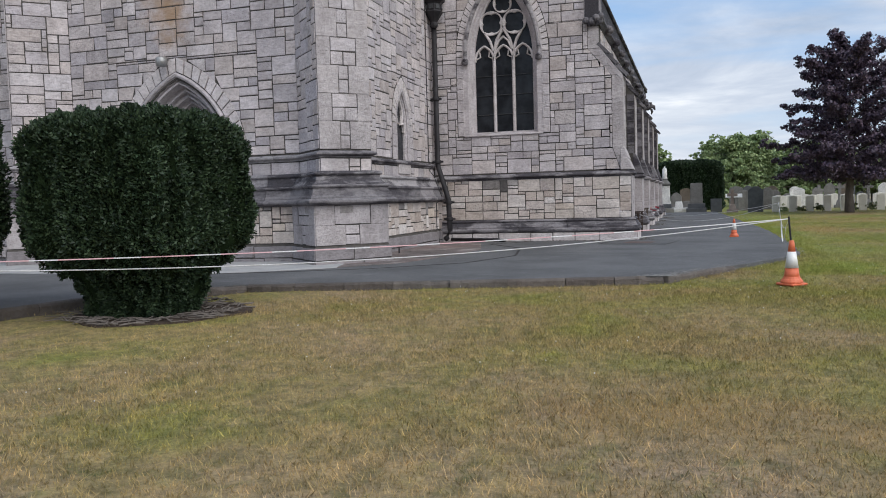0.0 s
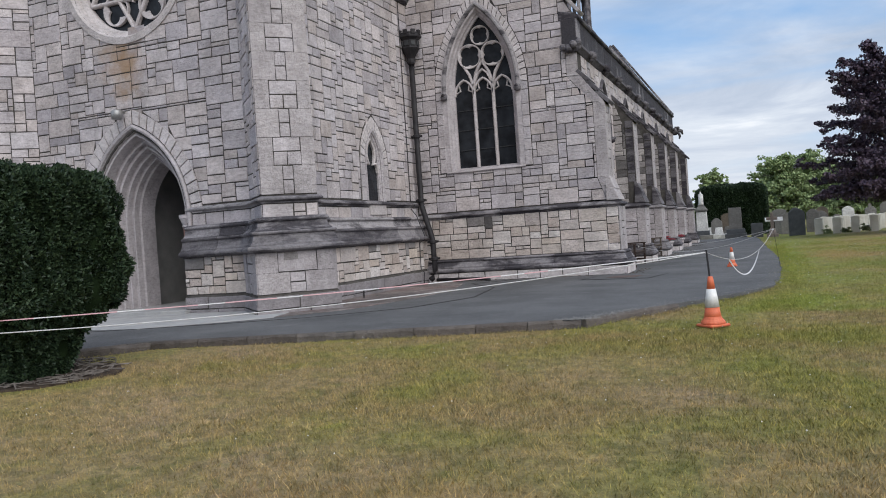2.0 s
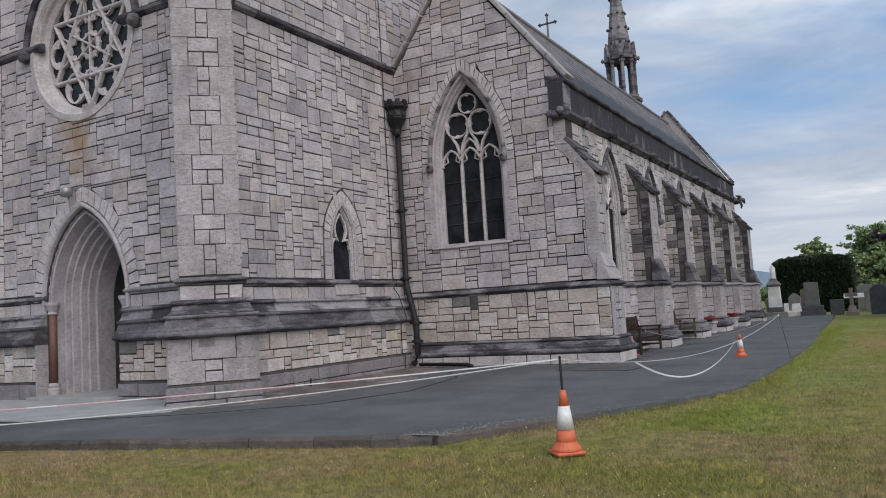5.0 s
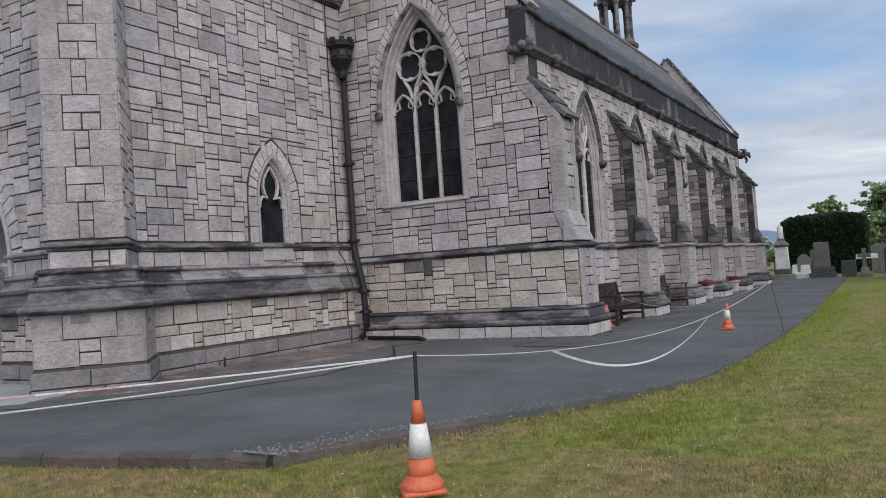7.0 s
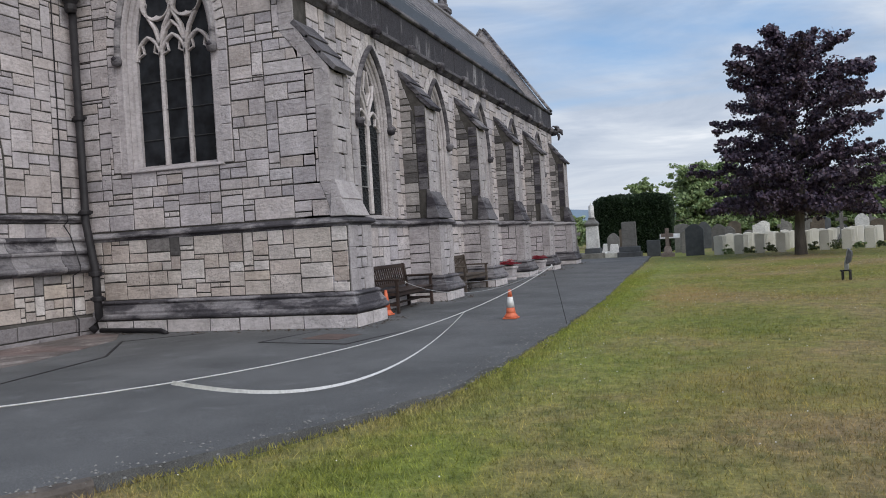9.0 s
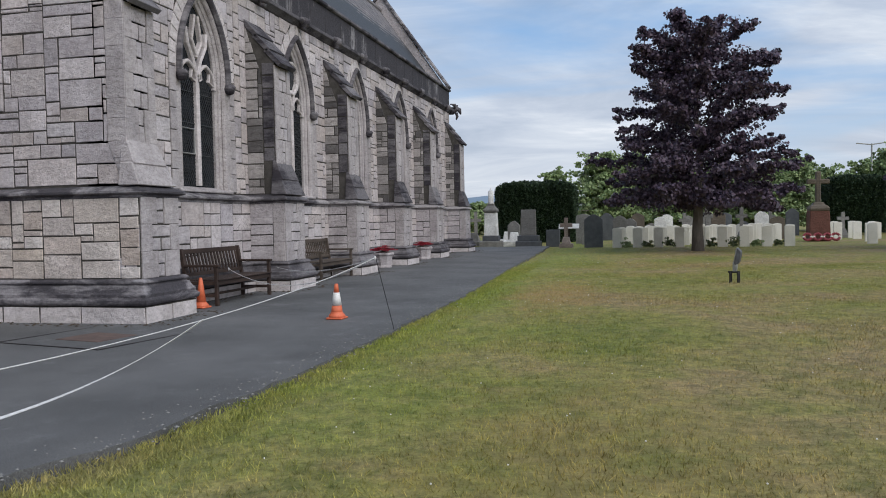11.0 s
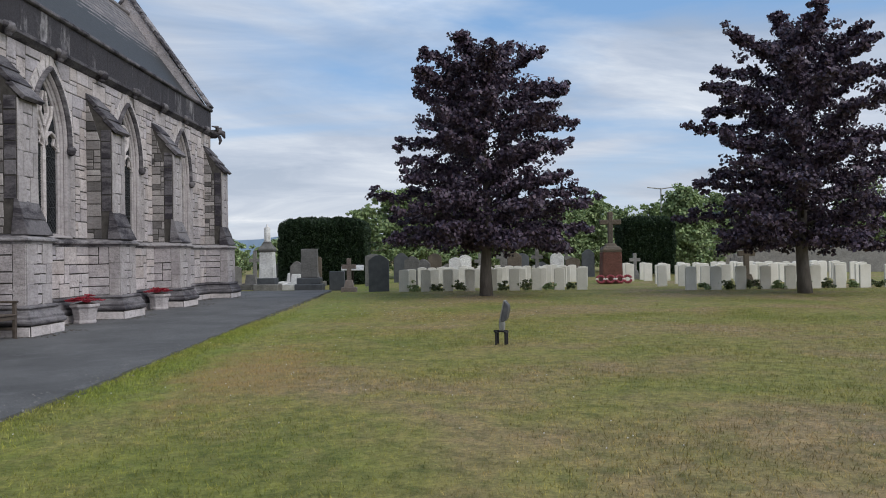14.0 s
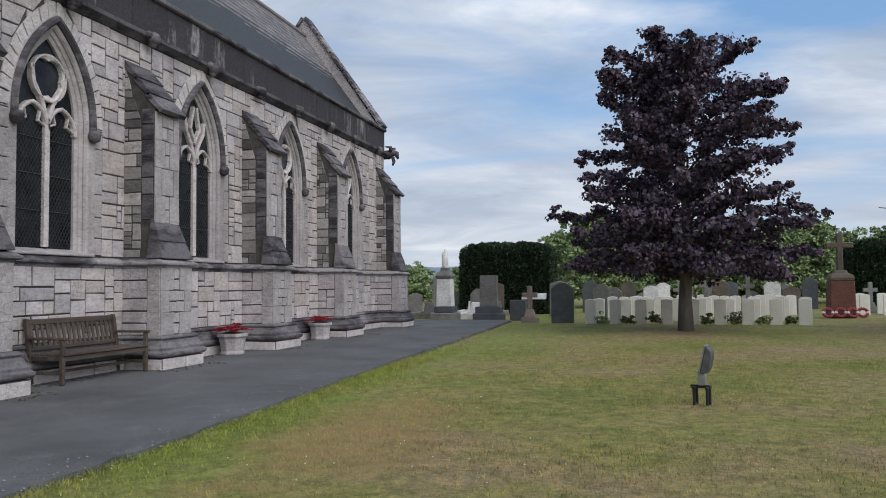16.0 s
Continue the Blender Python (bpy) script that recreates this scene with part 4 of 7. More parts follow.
# lower stage masonry
low = rubble(3, -7.2, -1.580, 0.88, 2.02, unit=0.105)
pick = random.Random(3)
black = [q for q in low if q[2][1] > 2.0 and q[0][0] < -4.5 and pick.random() < 0.35]
MASONRY.append((wall_gable, Face(0, 22.14, 1, 0, 0, -1), black, 3, M_SOOT, (-3.5, 1.5), 20))
MASONRY.append((wall_gable, Face(0, 22.14, 1, 0, 0, -1), [q for q in low if q not in black], 3, M_WARM, (-3.5, 1.5), 120))
ys = [23.1]
for c in BUTT:
    ys += [c - 0.46, c + 0.46]
ys += [44.02]
for i in range(0, len(ys), 2):
    MASONRY.append((wall_aisle, Face(-2.32, 0, 0, 1, 1, 0), rubble(40 + i, ys[i], ys[i + 1], 0.88, 2.02), 5 + i, M_STONE, (ys[i], 1.5), 30))
for c in [22.62] + BUTT + [44.48]:
    lay_quoined(wall_aisle, Face(-1.580, 0, 0, 1, 1, 0), int(c * 7), c - 0.46, 0.92, 0.88, 2.02, 0.38)
    side = Face(0, c - 0.46, 1, 0, 0, -1)
    MASONRY.append((wall_aisle, side, rubble(int(c * 7) + 1, -2.32, -1.820, 0.88, 2.02), 9, M_ASHLAR, (-1.660, 1.5), 8))
    MASONRY.append((wall_aisle, side, [((-1.820, z), (-1.580, z), (-1.580, z + 0.38), (-1.820, z + 0.38)) for z in (0.88, 1.26, 1.64)], 9, M_SMOOTH, (-1.660, 1.5), 8))
MASONRY.append((wall_gable, FG, rubble(11, -7.2, -1.560, 2.2, APEX_Z, gable_left, quoin_edge, [(W_BIG, 0.5)], levels=(2.8, 4.75, 5.5, 6.3)), 12, M_STONE, (-4.0, 3.6), 300))
MASONRY.append((wall_aisle, FL, rubble(13, 22.66, Y_END, 2.2, 6.1, None, None, [(w, 0.5) for w in W_SIDE]), 14, M_STONE, (29.5, 4.0), 300))


def window_set(name, face, arch, lights, mat, label, parent_label="", depth=0.28, vous=0.22, cat="window"):
    """A traceried window: moulded jambs, hood, ring of voussoirs, sill, mullions, tracery and glass."""
    w = thing(name, (0, 0, 0), 0, label, cat, kind="structure")
    arch_band(MB(), face, arch, [(o, d * depth / 0.28 if d < 0 else d) for o, d in ((0.32, -0.02), (0.32, 0.02), (0.16, 0.02), (0.13, 0.0), (0.11, -0.06), (0.12, -0.09), (0.06, -0.13), (0.05, -0.17), (0.0, -0.21), (0.0, -0.32))], 10, 0.08).done("moulded_jamb", mat, w, "", 0, False)
    hood = Arch(arch.c, arch.half, arch.s - 0.12, arch.s, arch.h)
    hd = arch_band(MB(), face, hood, [(0.17, 0.0), (0.17, 0.05), (0.21, 0.10), (0.255, 0.10), (0.275, 0.05), (0.28, 0.0)], 12).done("hood_mould", M_SOOTY if arch.half < 0.7 else M_PLINTH, w, "dark weathered hood mould", 0, False)
    for s in (-1, 1):
        r = 0.105
        at = face.p(arch.c + s * (arch.half + 0.22), arch.s - 0.15, 0.08)
        mb = MB().lathe([(0.01, -r), (r * 0.8, -r * 0.7), (r, 0), (r * 0.8, r * 0.7), (0.01, r)], 8, at)
        mb.lathe([(0.01, -r * 0.5), (r * 0.6, 0), (0.01, r * 0.6)], 6, at + face.n * 0.07 + Vector((0, 0, 0.03)))
        mb.done("label_stop", M_DARKST, hd, "dark carved label stop", 0, True)
    # voussoirs
    rnd = random.Random(int(arch.c * 10))
    n = 17 if arch.half > 0.7 else 10
    a = arch.curve(0.285, n)[1:-1]
    b = arch.curve(0.285 + vous, n)[1:-1]
    for i in range(len(a) - 1):
        q = (a[i], b[i], b[i + 1], a[i + 1])
        v, f = block(face, q, rnd, 0.018 if arch.half > 0.7 else 0.014, 0.024, 0.004)
        raw("voussoir", v, f, M_PALE, w)
    z = arch.z0 - 0.1
    while z < arch.s - 0.02:
        h = min(rnd.uniform(0.28, 0.42), arch.s - z)
        for sgn in (-1, 1):
            e0, e1 = arch.c + sgn * (arch.half + 0.29), arch.c + sgn * (arch.half + 0.495)
            lo, hi = min(e0, e1), max(e0, e1)
            v, f = block(face, ((lo, z), (hi, z), (hi, z + h), (lo, z + h)), rnd, 0.006, 0.03, 0.01)
            raw("jamb_stone", v, f, mat, w)
        z += h
    # sill
    s0, s1 = arch.c - arch.half - 0.3, arch.c + arch.half + 0.3
    z = arch.z0
    MB().prism([face.p(s0, z - 0.13, -0.3), face.p(s1, z - 0.13, -0.3), face.p(s1, z - 0.13, 0.06), face.p(s0, z - 0.13, 0.06)], [face.p(s0, z + 0.02, -0.3), face.p(s1, z + 0.02, -0.3), face.p(s1, z - 0.09, 0.06), face.p(s0, z - 0.09, 0.06)]).done("sill", mat, w, "", 0.01)
    # glass
    g = arch.curve(0.02, 10, 0.03)
    glass = raw("glass", [face.p(u, zz, -depth) for u, zz in g], [tuple(range(len(g)))], M_GLASS, w)
    return w, glass


def cusped(mb, face, c, half, spring, rise, d0, d1, width):
    """The pointed, cusped head of one light."""
    a = Arch(c, half, spring - 0.01, spring, rise)
    bars(mb, face, a.curve(0, 6), width, d0, d1)
    for s in (-1, 1):
        bars(mb, face, [(c + s * half * 0.98, spring + rise * 0.12), (c + s * half * 0.42, spring + rise * 0.30), (c + s * half * 0.55, spring + rise * 0.72)], width * 0.55, d0, d1 - 0.03)


def big_tracery(w, glass, face, A, depth):
    mb = MB()
    d0, d1 = -depth, -depth + 0.09
    x1 = A.half / 3
    for s in (-1, 1):
        bars(mb, face, [(A.c + s * x1, A.z0), (A.c + s * x1, A.s + 0.22)], 0.085, d0, d1)
    mb.done("mullion", M_PALE, w)
    mb = MB()
    for k in (-1, 0, 1):
        cusped(mb, face, A.c + k * 2 * x1, x1, A.s - 0.12, 0.42, d0, d1, 0.06)
    # two crossing arches that carry the circles
    for s in (-1, 1):
        bars(mb, face, [(A.c + s * x1, A.s + 0.1), (A.c + s * x1 * 0.7, A.s + 0.45), (A.c, A.s + 0.78)], 0.07, d0, d1)
        bars(mb, face, [(A.c + s * x1, A.s + 0.1), (A.c + s * x1 * 1.35, A.s + 0.42), (A.c + s * x1 * 1.9, A.s + 0.68)], 0.07, d0, d1)
        bars(mb, face, [(A.c - s * x1 * 0.05, A.s + 0.55), (A.c + s * x1 * 0.5, A.s + 0.42), (A.c + s * x1, A.s + 0.1)], 0.05, d0, d1)
    tr = mb.done("tracery", M_PALE, w, "pale stone tracery")
    for cu, cz, r in ((A.c - 0.335, A.s + 0.93, 0.34), (A.c + 0.335, A.s + 0.93, 0.34), (A.c, A.s + 1.47, 0.27)):
        foil(MB(), face, cu, cz, r, 4, d0, d1, math.pi / 4).done("quatrefoil", M_PALE, tr)
    mb = MB()
    for k in (-1, 0, 1):
        for z in (3.9, 4.45, 5.0):
            bars(mb, face, [(A.c + k * 2 * x1 - 0.24, z), (A.c + k * 2 * x1 + 0.24, z)], 0.02, d0, d0 + 0.03)
    mb.done("leading", M_LEAD, glass)


window_1, glass_1 = window_set("window_1", FG, W_BIG, 3, M_ASHLAR, "three-light gothic window with quatrefoil tracery and dark glass")
big_tracery(window_1, glass_1, FG, W_BIG, 0.28)


def side_tracery(w, glass, face, A, depth, kind):
    d0, d1 = -depth, -depth + 0.09
    mb = MB()
    bars(mb, face, [(A.c, A.z0), (A.c, A.s + 0.05)], 0.10, d0, d1)
    mb.done("mullion", M_PALE, w)
    mb = MB()
    for s in (-1, 1):
        cusped(mb, face, A.c + s * A.half / 2, A.half / 2, A.s - 0.18, 0.38, d0, d1, 0.06)
        bars(mb, face, [(A.c, A.s - 0.05), (A.c + s * 0.12, A.s + 0.25), (A.c + s * 0.30, A.s + 0.52), (A.c + s * 0.34, A.s + 0.78)], 0.07, d0, d1)
        if kind:
            bars(mb, face, [(A.c - s * 0.02, A.s + 0.3), (A.c + s * 0.16, A.s + 0.6), (A.c + s * 0.05, A.s + 1.05)], 0.055, d0, d1)
    tr = mb.done("tracery", M_PALE, w, "pale flowing stone tracery")
    if not kind:
        foil(MB(), face, A.c, A.s + 0.62, 0.37, 4, d0, d1, math.pi / 4, k=0.52).done("quatrefoil", M_PALE, tr)
    # diamond leading
    for s in (-1, 1):
        lo, hi = (A.c - A.half + 0.03, A.c - 0.05) if s < 0 else (A.c + 0.05, A.c + A.half - 0.03)
        mb = MB()
        z0, z1, st = A.z0, A.s + 0.05, 0.115
        wd = hi - lo
        k = -int(wd / st * 1.7) - 1
        while z0 + k * st < z1:
            za = z0 + k * st
            for sgn in (1, -1):
                p, q = (lo, za), (hi, za + wd * 1.7)
                if q[1] <= z0 or p[1] >= z1:
                    continue
                t0, t1 = max(0, (z0 - p[1]) / (q[1] - p[1])), min(1, (z1 - p[1]) / (q[1] - p[1]))
                a = (lo + wd * t0, za + wd * 1.7 * t0)
                b = (lo + wd * t1, za + wd * 1.7 * t1)
                if sgn < 0:
                    a, b = (lo + hi - a[0], a[1]), (lo + hi - b[0], b[1])
                mb.tube([face.p(*a, d0 + 0.006), face.p(*b, d0 + 0.006)], 0.005, 4)
            k += 1
        for z in (A.z0 + 0.55, A.z0 + 1.1, A.z0 + 1.65):
            mb.tube([face.p(lo, z, d0 + 0.012), face.p(hi, z, d0 + 0.012)], 0.009, 4)
        mb.done("leading", M_LEAD, glass)


for i, A in enumerate(W_SIDE):
    w, gl = window_set("window_%d" % (i + 2), FL, A, 2, M_SMOOTH, "two-light gothic window with flowing tracery and leaded dark glass", depth=0.17)
    side_tracery(w, gl, FL, A, 0.17, (i + 1) % 2)

    if i == 0:
        mb = MB()
        bars(mb, FL, [(24.82, 2.88), (25.26, 2.88), (25.26, 3.32), (24.82, 3.32)], 0.035, -0.168, -0.13, True)
        mb.done("casement_frame", M_LAMPMETAL, w, "pale metal frame of a small opening casement")


# ---- roof ----
def slates(name, parent, xe, ze, xr, zr, y0, y1, seed):
    rnd = random.Random(seed)
    L = math.hypot(xr - xe, zr - ze)
    ux, uz = (xr - xe) / L, (zr - ze) / L
    nx, nz = uz * (1 if xe > xr else -1), abs(ux)
    mb = MB()
    n = int(L / 0.21)
    for i in range(n):
        s0, s1 = i * L / n, (i + 1.25) * L / n
        y = y0 - rnd.uniform(0, 0.3)
        while y < y1:
            w = rnd.uniform(0.26, 0.34)
            a, b = max(y, y0), min(y + w - 0.006, y1)
            if b > a:
                t = 0.012 + rnd.uniform(0, 0.004)
                p = [(xe + ux * s + nx * d, yy, ze + uz * s + nz * d) for s, d in ((s0, 0.0), (s0, t), (s1, 0.004)) for yy in (a, b)]
                mb.add(p, [(0, 1, 3, 2), (2, 3, 5, 4)])
            y += w
    me = raw(name, mb.v, mb.f, M_SLATE, parent)
    me["kind"] = "stuff"
    return me


roof = structure("roof", "steep grey slate roof of the aisle with stone gable copings", "roof")
MB().prism([(-2.5, 22.5, 6.75), (APEX_X, 22.5, 10.45), (-8.0, 22.5, 6.75)], [(-2.5, Y_END - 0.2, 6.75), (APEX_X, Y_END - 0.2, 10.45), (-8.0, Y_END - 0.2, 6.75)]).done("roof_core", M_LEAD, roof)
slates("slates", roof, -2.55, 6.75, APEX_X, 10.47, 22.6, Y_END - 0.25, 3)
MB().tube([(APEX_X, 22.5, 10.5), (APEX_X, Y_END - 0.2, 10.5)], 0.09, 8).done("ridge_tiles", M_SLATE, roof)


def gable_coping(y, parent, top=APEX_Z + 0.04, foot=2.92):
    for sgn in (1, -1):
        a = (APEX_X + sgn * foot, 7.08)
        b = (APEX_X, top)
        L = math.hypot(a[0] - b[0], a[1] - b[1])
        k = 6
        for i in range(k):
            t0, t1 = i / k + 0.003, (i + 1) / k - 0.003
            p, q = (a[0] + (b[0] - a[0]) * t0, a[1] + (b[1] - a[1]) * t0), (a[0] + (b[0] - a[0]) * t1, a[1] + (b[1] - a[1]) * t1)
            nx, nz = sgn * (b[1] - a[1]) / L, abs(b[0] - a[0]) / L
            c = [(p[0], p[1]), (p[0] + nx * 0.1, p[1] + nz * 0.1), (q[0] + nx * 0.1, q[1] + nz * 0.1), (q[0], q[1])]
            MB().prism([(x, y - 0.09, z) for x, z in c], [(x, y + 0.42, z) for x, z in c]).done("coping_stone", M_PLINTH if y > 30 else M_SMOOTH, parent, "", 0.015)


gable_coping(22.2, wall_gable)
wall_far = structure("wall_far_gable", "far gable wall of the aisle")
P5 = [(-2.4, 0), (-2.4, 7.02), (APEX_X, 11.14), (-8, 7.02), (-8, 0)]
MB().prism([(x, Y_END - 0.3, z) for x, z in P5], [(x, Y_END, z) for x, z in P5]).done("wall_core", M_ASHLAR, wall_far)
gable_coping(Y_END - 0.3, wall_far, 11.12, 2.85)
# kneeler blocks and parapet end
MB().box(-2.78, -2.345, 22.17, 22.6, 6.33, 7.06).done("kneeler", M_PLINTH, wall_gable, "soot-streaked kneeler block", 0.015)

# dressed stones up the corner of the gable, alternately long and short
rnd = random.Random(77)
z, k = 2.2, 0
while z < 6.28:
    h = rnd.uniform(0.24, 0.4)
    for stop in (2.8, 4.75, 5.5, 6.3):
        if z < stop - 0.01 and z + h > stop - 0.14:
            h = stop - z
            break
    v, f = block(FG, ((quoin_edge(z), z), (butt_edge(z) - 0.004, z), (butt_edge(z + h) - 0.004, z + h), (quoin_edge(z + h), z + h)), rnd, 0.002, 0.018, 0.003)
    raw("quoin", v, f, M_SMOOTH, wall_gable)
    z, k = z + h, k + 1

# dressed stones under the slope of the corner buttress
for k in range(3):
    t0, t1 = k / 3, (k + 1) / 3
    xa, za, xb, zb = -1.775 - 0.63 * t0, 4.72 + 0.84 * t0, -1.775 - 0.63 * t1, 4.72 + 0.84 * t1
    p = [(xa, za - 0.16), (xa, za), (xb + 0.008, zb), (xb + 0.008, zb - 0.16)]
    MB().prism([(x, 22.176, z) for x, z in p], [(x, 22.3, z) for x, z in p]).done("slope_stone", M_ASHLAR, wall_gable, "", 0.004)

# nave behind the aisle
nave = structure("nave", "nave behind the aisle with slate roof and stone walls", "nave")
MB().box(-9.8, -7.0, 24.6, 46, 0, 9.2).done("nave_wall", M_STONE, nave)
MB().prism([(-6.9, 24.6, 9.2), (-8.0, 24.6, 11.6), (-10.0, 24.6, 9.2)], [(-6.9, 46, 9.2), (-8.0, 46, 11.6), (-10.0, 46, 9.2)]).done("nave_roof", M_SLATE, nave)

# ---- tower ----
R2 = math.sqrt(0.5)


def diag(cx, sx, half, proj):
    """Plan of a diagonal buttress at a front corner of the tower, from the front wall round to the side wall."""
    fx, fy = cx + sx * proj * R2, 15.35 - proj * R2
    a = (fx - sx * half * R2, fy - half * R2)
    b = (fx + sx * half * R2, fy + half * R2)
    return [(a[0] - sx * (15.35 - a[1]), 15.35), a, b, (cx, b[1] + abs(b[0] - cx))]


TOWER_R = [(-9.62, 15.35)] + diag(-7.2, 1, 0.55, 0.74) + [(-7.2, 22.12)]
TOWER_L = [(-14.6, 22.0)] + list(reversed(diag(-14.6, -1, 0.55, 0.74))) + [(-12.28, 15.35)]
T_PROF = [(-0.1, 1.45), (0.24, 1.45), (0.27, 1.475), (0.36, 1.48), (0.395, 1.51), (0.395, 1.55), (0.37, 1.58), (0.33, 1.59), (0.33, 1.615), (0.285, 1.66), (0.25, 1.76), (0.245, 1.80), (0.275, 1.81), (0.285, 1.84), (0.265, 1.87), (0.22, 1.875), (0.165, 1.93), (0.13, 2.02), (0.125, 2.05), (0.16, 2.06), (0.175, 2.09), (0.15, 2.13), (0.08, 2.14), (-0.1, 2.16)]
for side, pl in ((wall_tower_side, TOWER_R), (wall_tower_front, TOWER_L)):
    moulding("plinth_moulding", pl, T_PROF[:15] + [(-0.1, 1.868)], M_SOOTY, side, "blackened stepped plinth moulding", 29)
    moulding("upper_plinth_moulding", pl, [(-0.1, 1.872)] + T_PROF[15:], M_PLINTH, side, "grey weathered plinth moulding", 29)
    moulding("string_course", pl, [(-0.1, 2.41), (0.025, 2.41), (0.03, 2.44), (0.10, 2.47), (0.10, 2.505), (0.03, 2.545), (-0.1, 2.58)], M_PLINTH, side, "blackened moulded string course", 84)
    sweep(MB(), pl, [(-0.1, 0.0), (0.21, 0.0), (0.21, 1.46), (-0.1, 1.46)]).done("lower_core", M_MORTAR, side)
    sweep(MB(), pl, [(-0.1, 0.0), (0.265, 0.0), (0.265, 0.6), (0.22, 0.66), (-0.1, 0.66)]).done("base_core", M_MORTAR, side)
    moulding("upper_string_course", pl, [(-0.1, 8.14), (0.04, 8.14), (0.11, 8.2), (0.11, 8.26), (0.03, 8.32), (-0.1, 8.34)], M_DARKST, side, "blackened upper string course", 83)
for cx, sx, w in ((-7.2, 1, wall_tower_side), (-14.6, -1, wall_tower_front)):
    d = diag(cx, sx, 0.55, 0.74)
    MB().prism([(x, y, 0) for x, y in d] + [(cx, 15.35, 0)], [(x, y, 13) for x, y in d] + [(cx, 15.35, 13)]).done("buttress_core", M_MORTAR, w)


def path_faces(pl, off):
    q = offset_path(pl, off)
    out = []
    for a, b in zip(q, q[1:]):
        L = (b - a).length
        d = (b - a) / L
        out.append((Face(a.x, a.y, d.x, d.y, d.y, -d.x), L))
    return out


for side, pl, s, gap in ((wall_tower_side, TOWER_R, 60, None), (wall_tower_front, TOWER_L, 80, None)):
    for i, (fc, L) in enumerate(path_faces(pl, 0.22)):
        if L > 0.2:
            low = rubble(s + i, 0, L, 0.66, 1.46, unit=0.105)
            pick = random.Random(s + i)
            black = [q for q in low if q[2][1] > 1.44 and pick.random() < 0.4]
            MASONRY.append((side, fc, black, s, M_SOOT, (L / 2, 1), 20))
            if i in (1, 2, 3) and L > 0.9:
                lay_quoined(side, fc, 70 + i, 0, L, 0.66, 1.46, 0.4)
            else:
                MASONRY.append((side, fc, [q for q in low if q not in black], s, M_WARM, (L / 2, 1), 60 if i == len(pl) - 2 else 12))
    for i, (fc, L) in enumerate(path_faces(pl, 0.0)):
        if L > 0.2:
            MASONRY.append((side, fc, rubble(s + i + 9, 0, L, 2.13, 2.4), s, M_STONE, (L / 2, 2.3), 8))
for cx, sx, w in ((-7.2, 1, wall_tower_side), (-14.6, -1, wall_tower_front)):
    d = diag(cx, sx, 0.55, 0.74)
    if sx < 0:
        d = list(reversed(d))
    for i, (fc, L) in enumerate(path_faces(d, 0.0)):
        if i == 1:
            lay_quoined(w, fc, 77, 0, L, 2.58, 8.14)
            lay_quoined(w, fc, 78, 0, L, 8.34, 12.9)
        else:
            MASONRY.append((w, fc, rubble(90 + i, 0, L, 2.58, 8.14) + rubble(95 + i, 0, L, 8.34, 12.9), 7, M_STONE, (L / 2, 4), 20))


class Round:
    """A round opening, with the same questions as Arch."""

    def __init__(self, c, z, r):
        self.c, self.z, self.r, self.z0 = c, z, r, z - r - 0.35

    def apex(self, o=0.0):
        return self.z + self.r + o

    def width(self, z, o=0.0):
        k = (self.r + o) ** 2 - (z - self.z) ** 2
        return math.sqrt(k) if k > 0 else 0.0


xl, xr = diag(-14.6, -1, 0.55, 0.74)[0][0], diag(-7.2, 1, 0.55, 0.74)[0][0]
MASONRY.append((wall_tower_front, FT, rubble(21, xl, xr, 2.58, 8.14, None, None, [(W_DOOR, 0.44), (Round(*ROSE), 0.33)]) + rubble(22, xl, xr, 8.34, 12.9, None, None, [(Round(*ROSE), 0.33)]), 22, M_RUST, (-9.0, 4.0), 250))
MASONRY.append((wall_tower_side, FS, rubble(23, 16.13, 22.2, 2.58, 8.14, None, None, [(W_LANCET, 0.44)]) + rubble(24, 16.13, 24.9, 8.34, 12.9), 24, M_STONE, (19.0, 3.8), 280))



def base_blocks(wall, pl, off, z0, z1, mat, seed):
    """A row of long base stones along a plan line."""
    r_ = random.Random(seed)
    for fc, L in path_faces(pl, off):
        q, u = [], 0.0
        while u < L - 1e-6:
            w = min(r_.uniform(0.55, 1.1), L - u)
            if L - u - w < 0.3:
                w = L - u
            q.append(((u, z0), (u + w, z0), (u + w, z1), (u, z1)))
            u += w
        MASONRY.append((wall, fc, q, seed, mat, (0, z0), 40))


base_blocks(wall_aisle, AISLE, 0.162, 0.12, 0.51, M_PALE, 31)
base_blocks(wall_tower_side, TOWER_R, 0.27, 0.36, 0.62, M_CEMENT, 32)
base_blocks(wall_tower_side, TOWER_R, 0.29, 0.08, 0.36, M_CEMENT, 34)
base_blocks(wall_tower_front, TOWER_L, 0.27, 0.10, 0.62, M_CEMENT, 33)

# church wall beyond the tower
wall_beyond = structure("wall_beyond", "plain rubble church wall beyond the tower")
MB().box(-24.0, -14.6, 16.6, 17.1, 0, 11.0).done("wall_core", M_MORTAR, wall_beyond)
MASONRY.append((wall_beyond, Face(0, 16.6, 1, 0, 0, -1), rubble(61, -24.0, -15.0, 0.3, 11.0), 62, M_STONE, (-15, 4), 20))

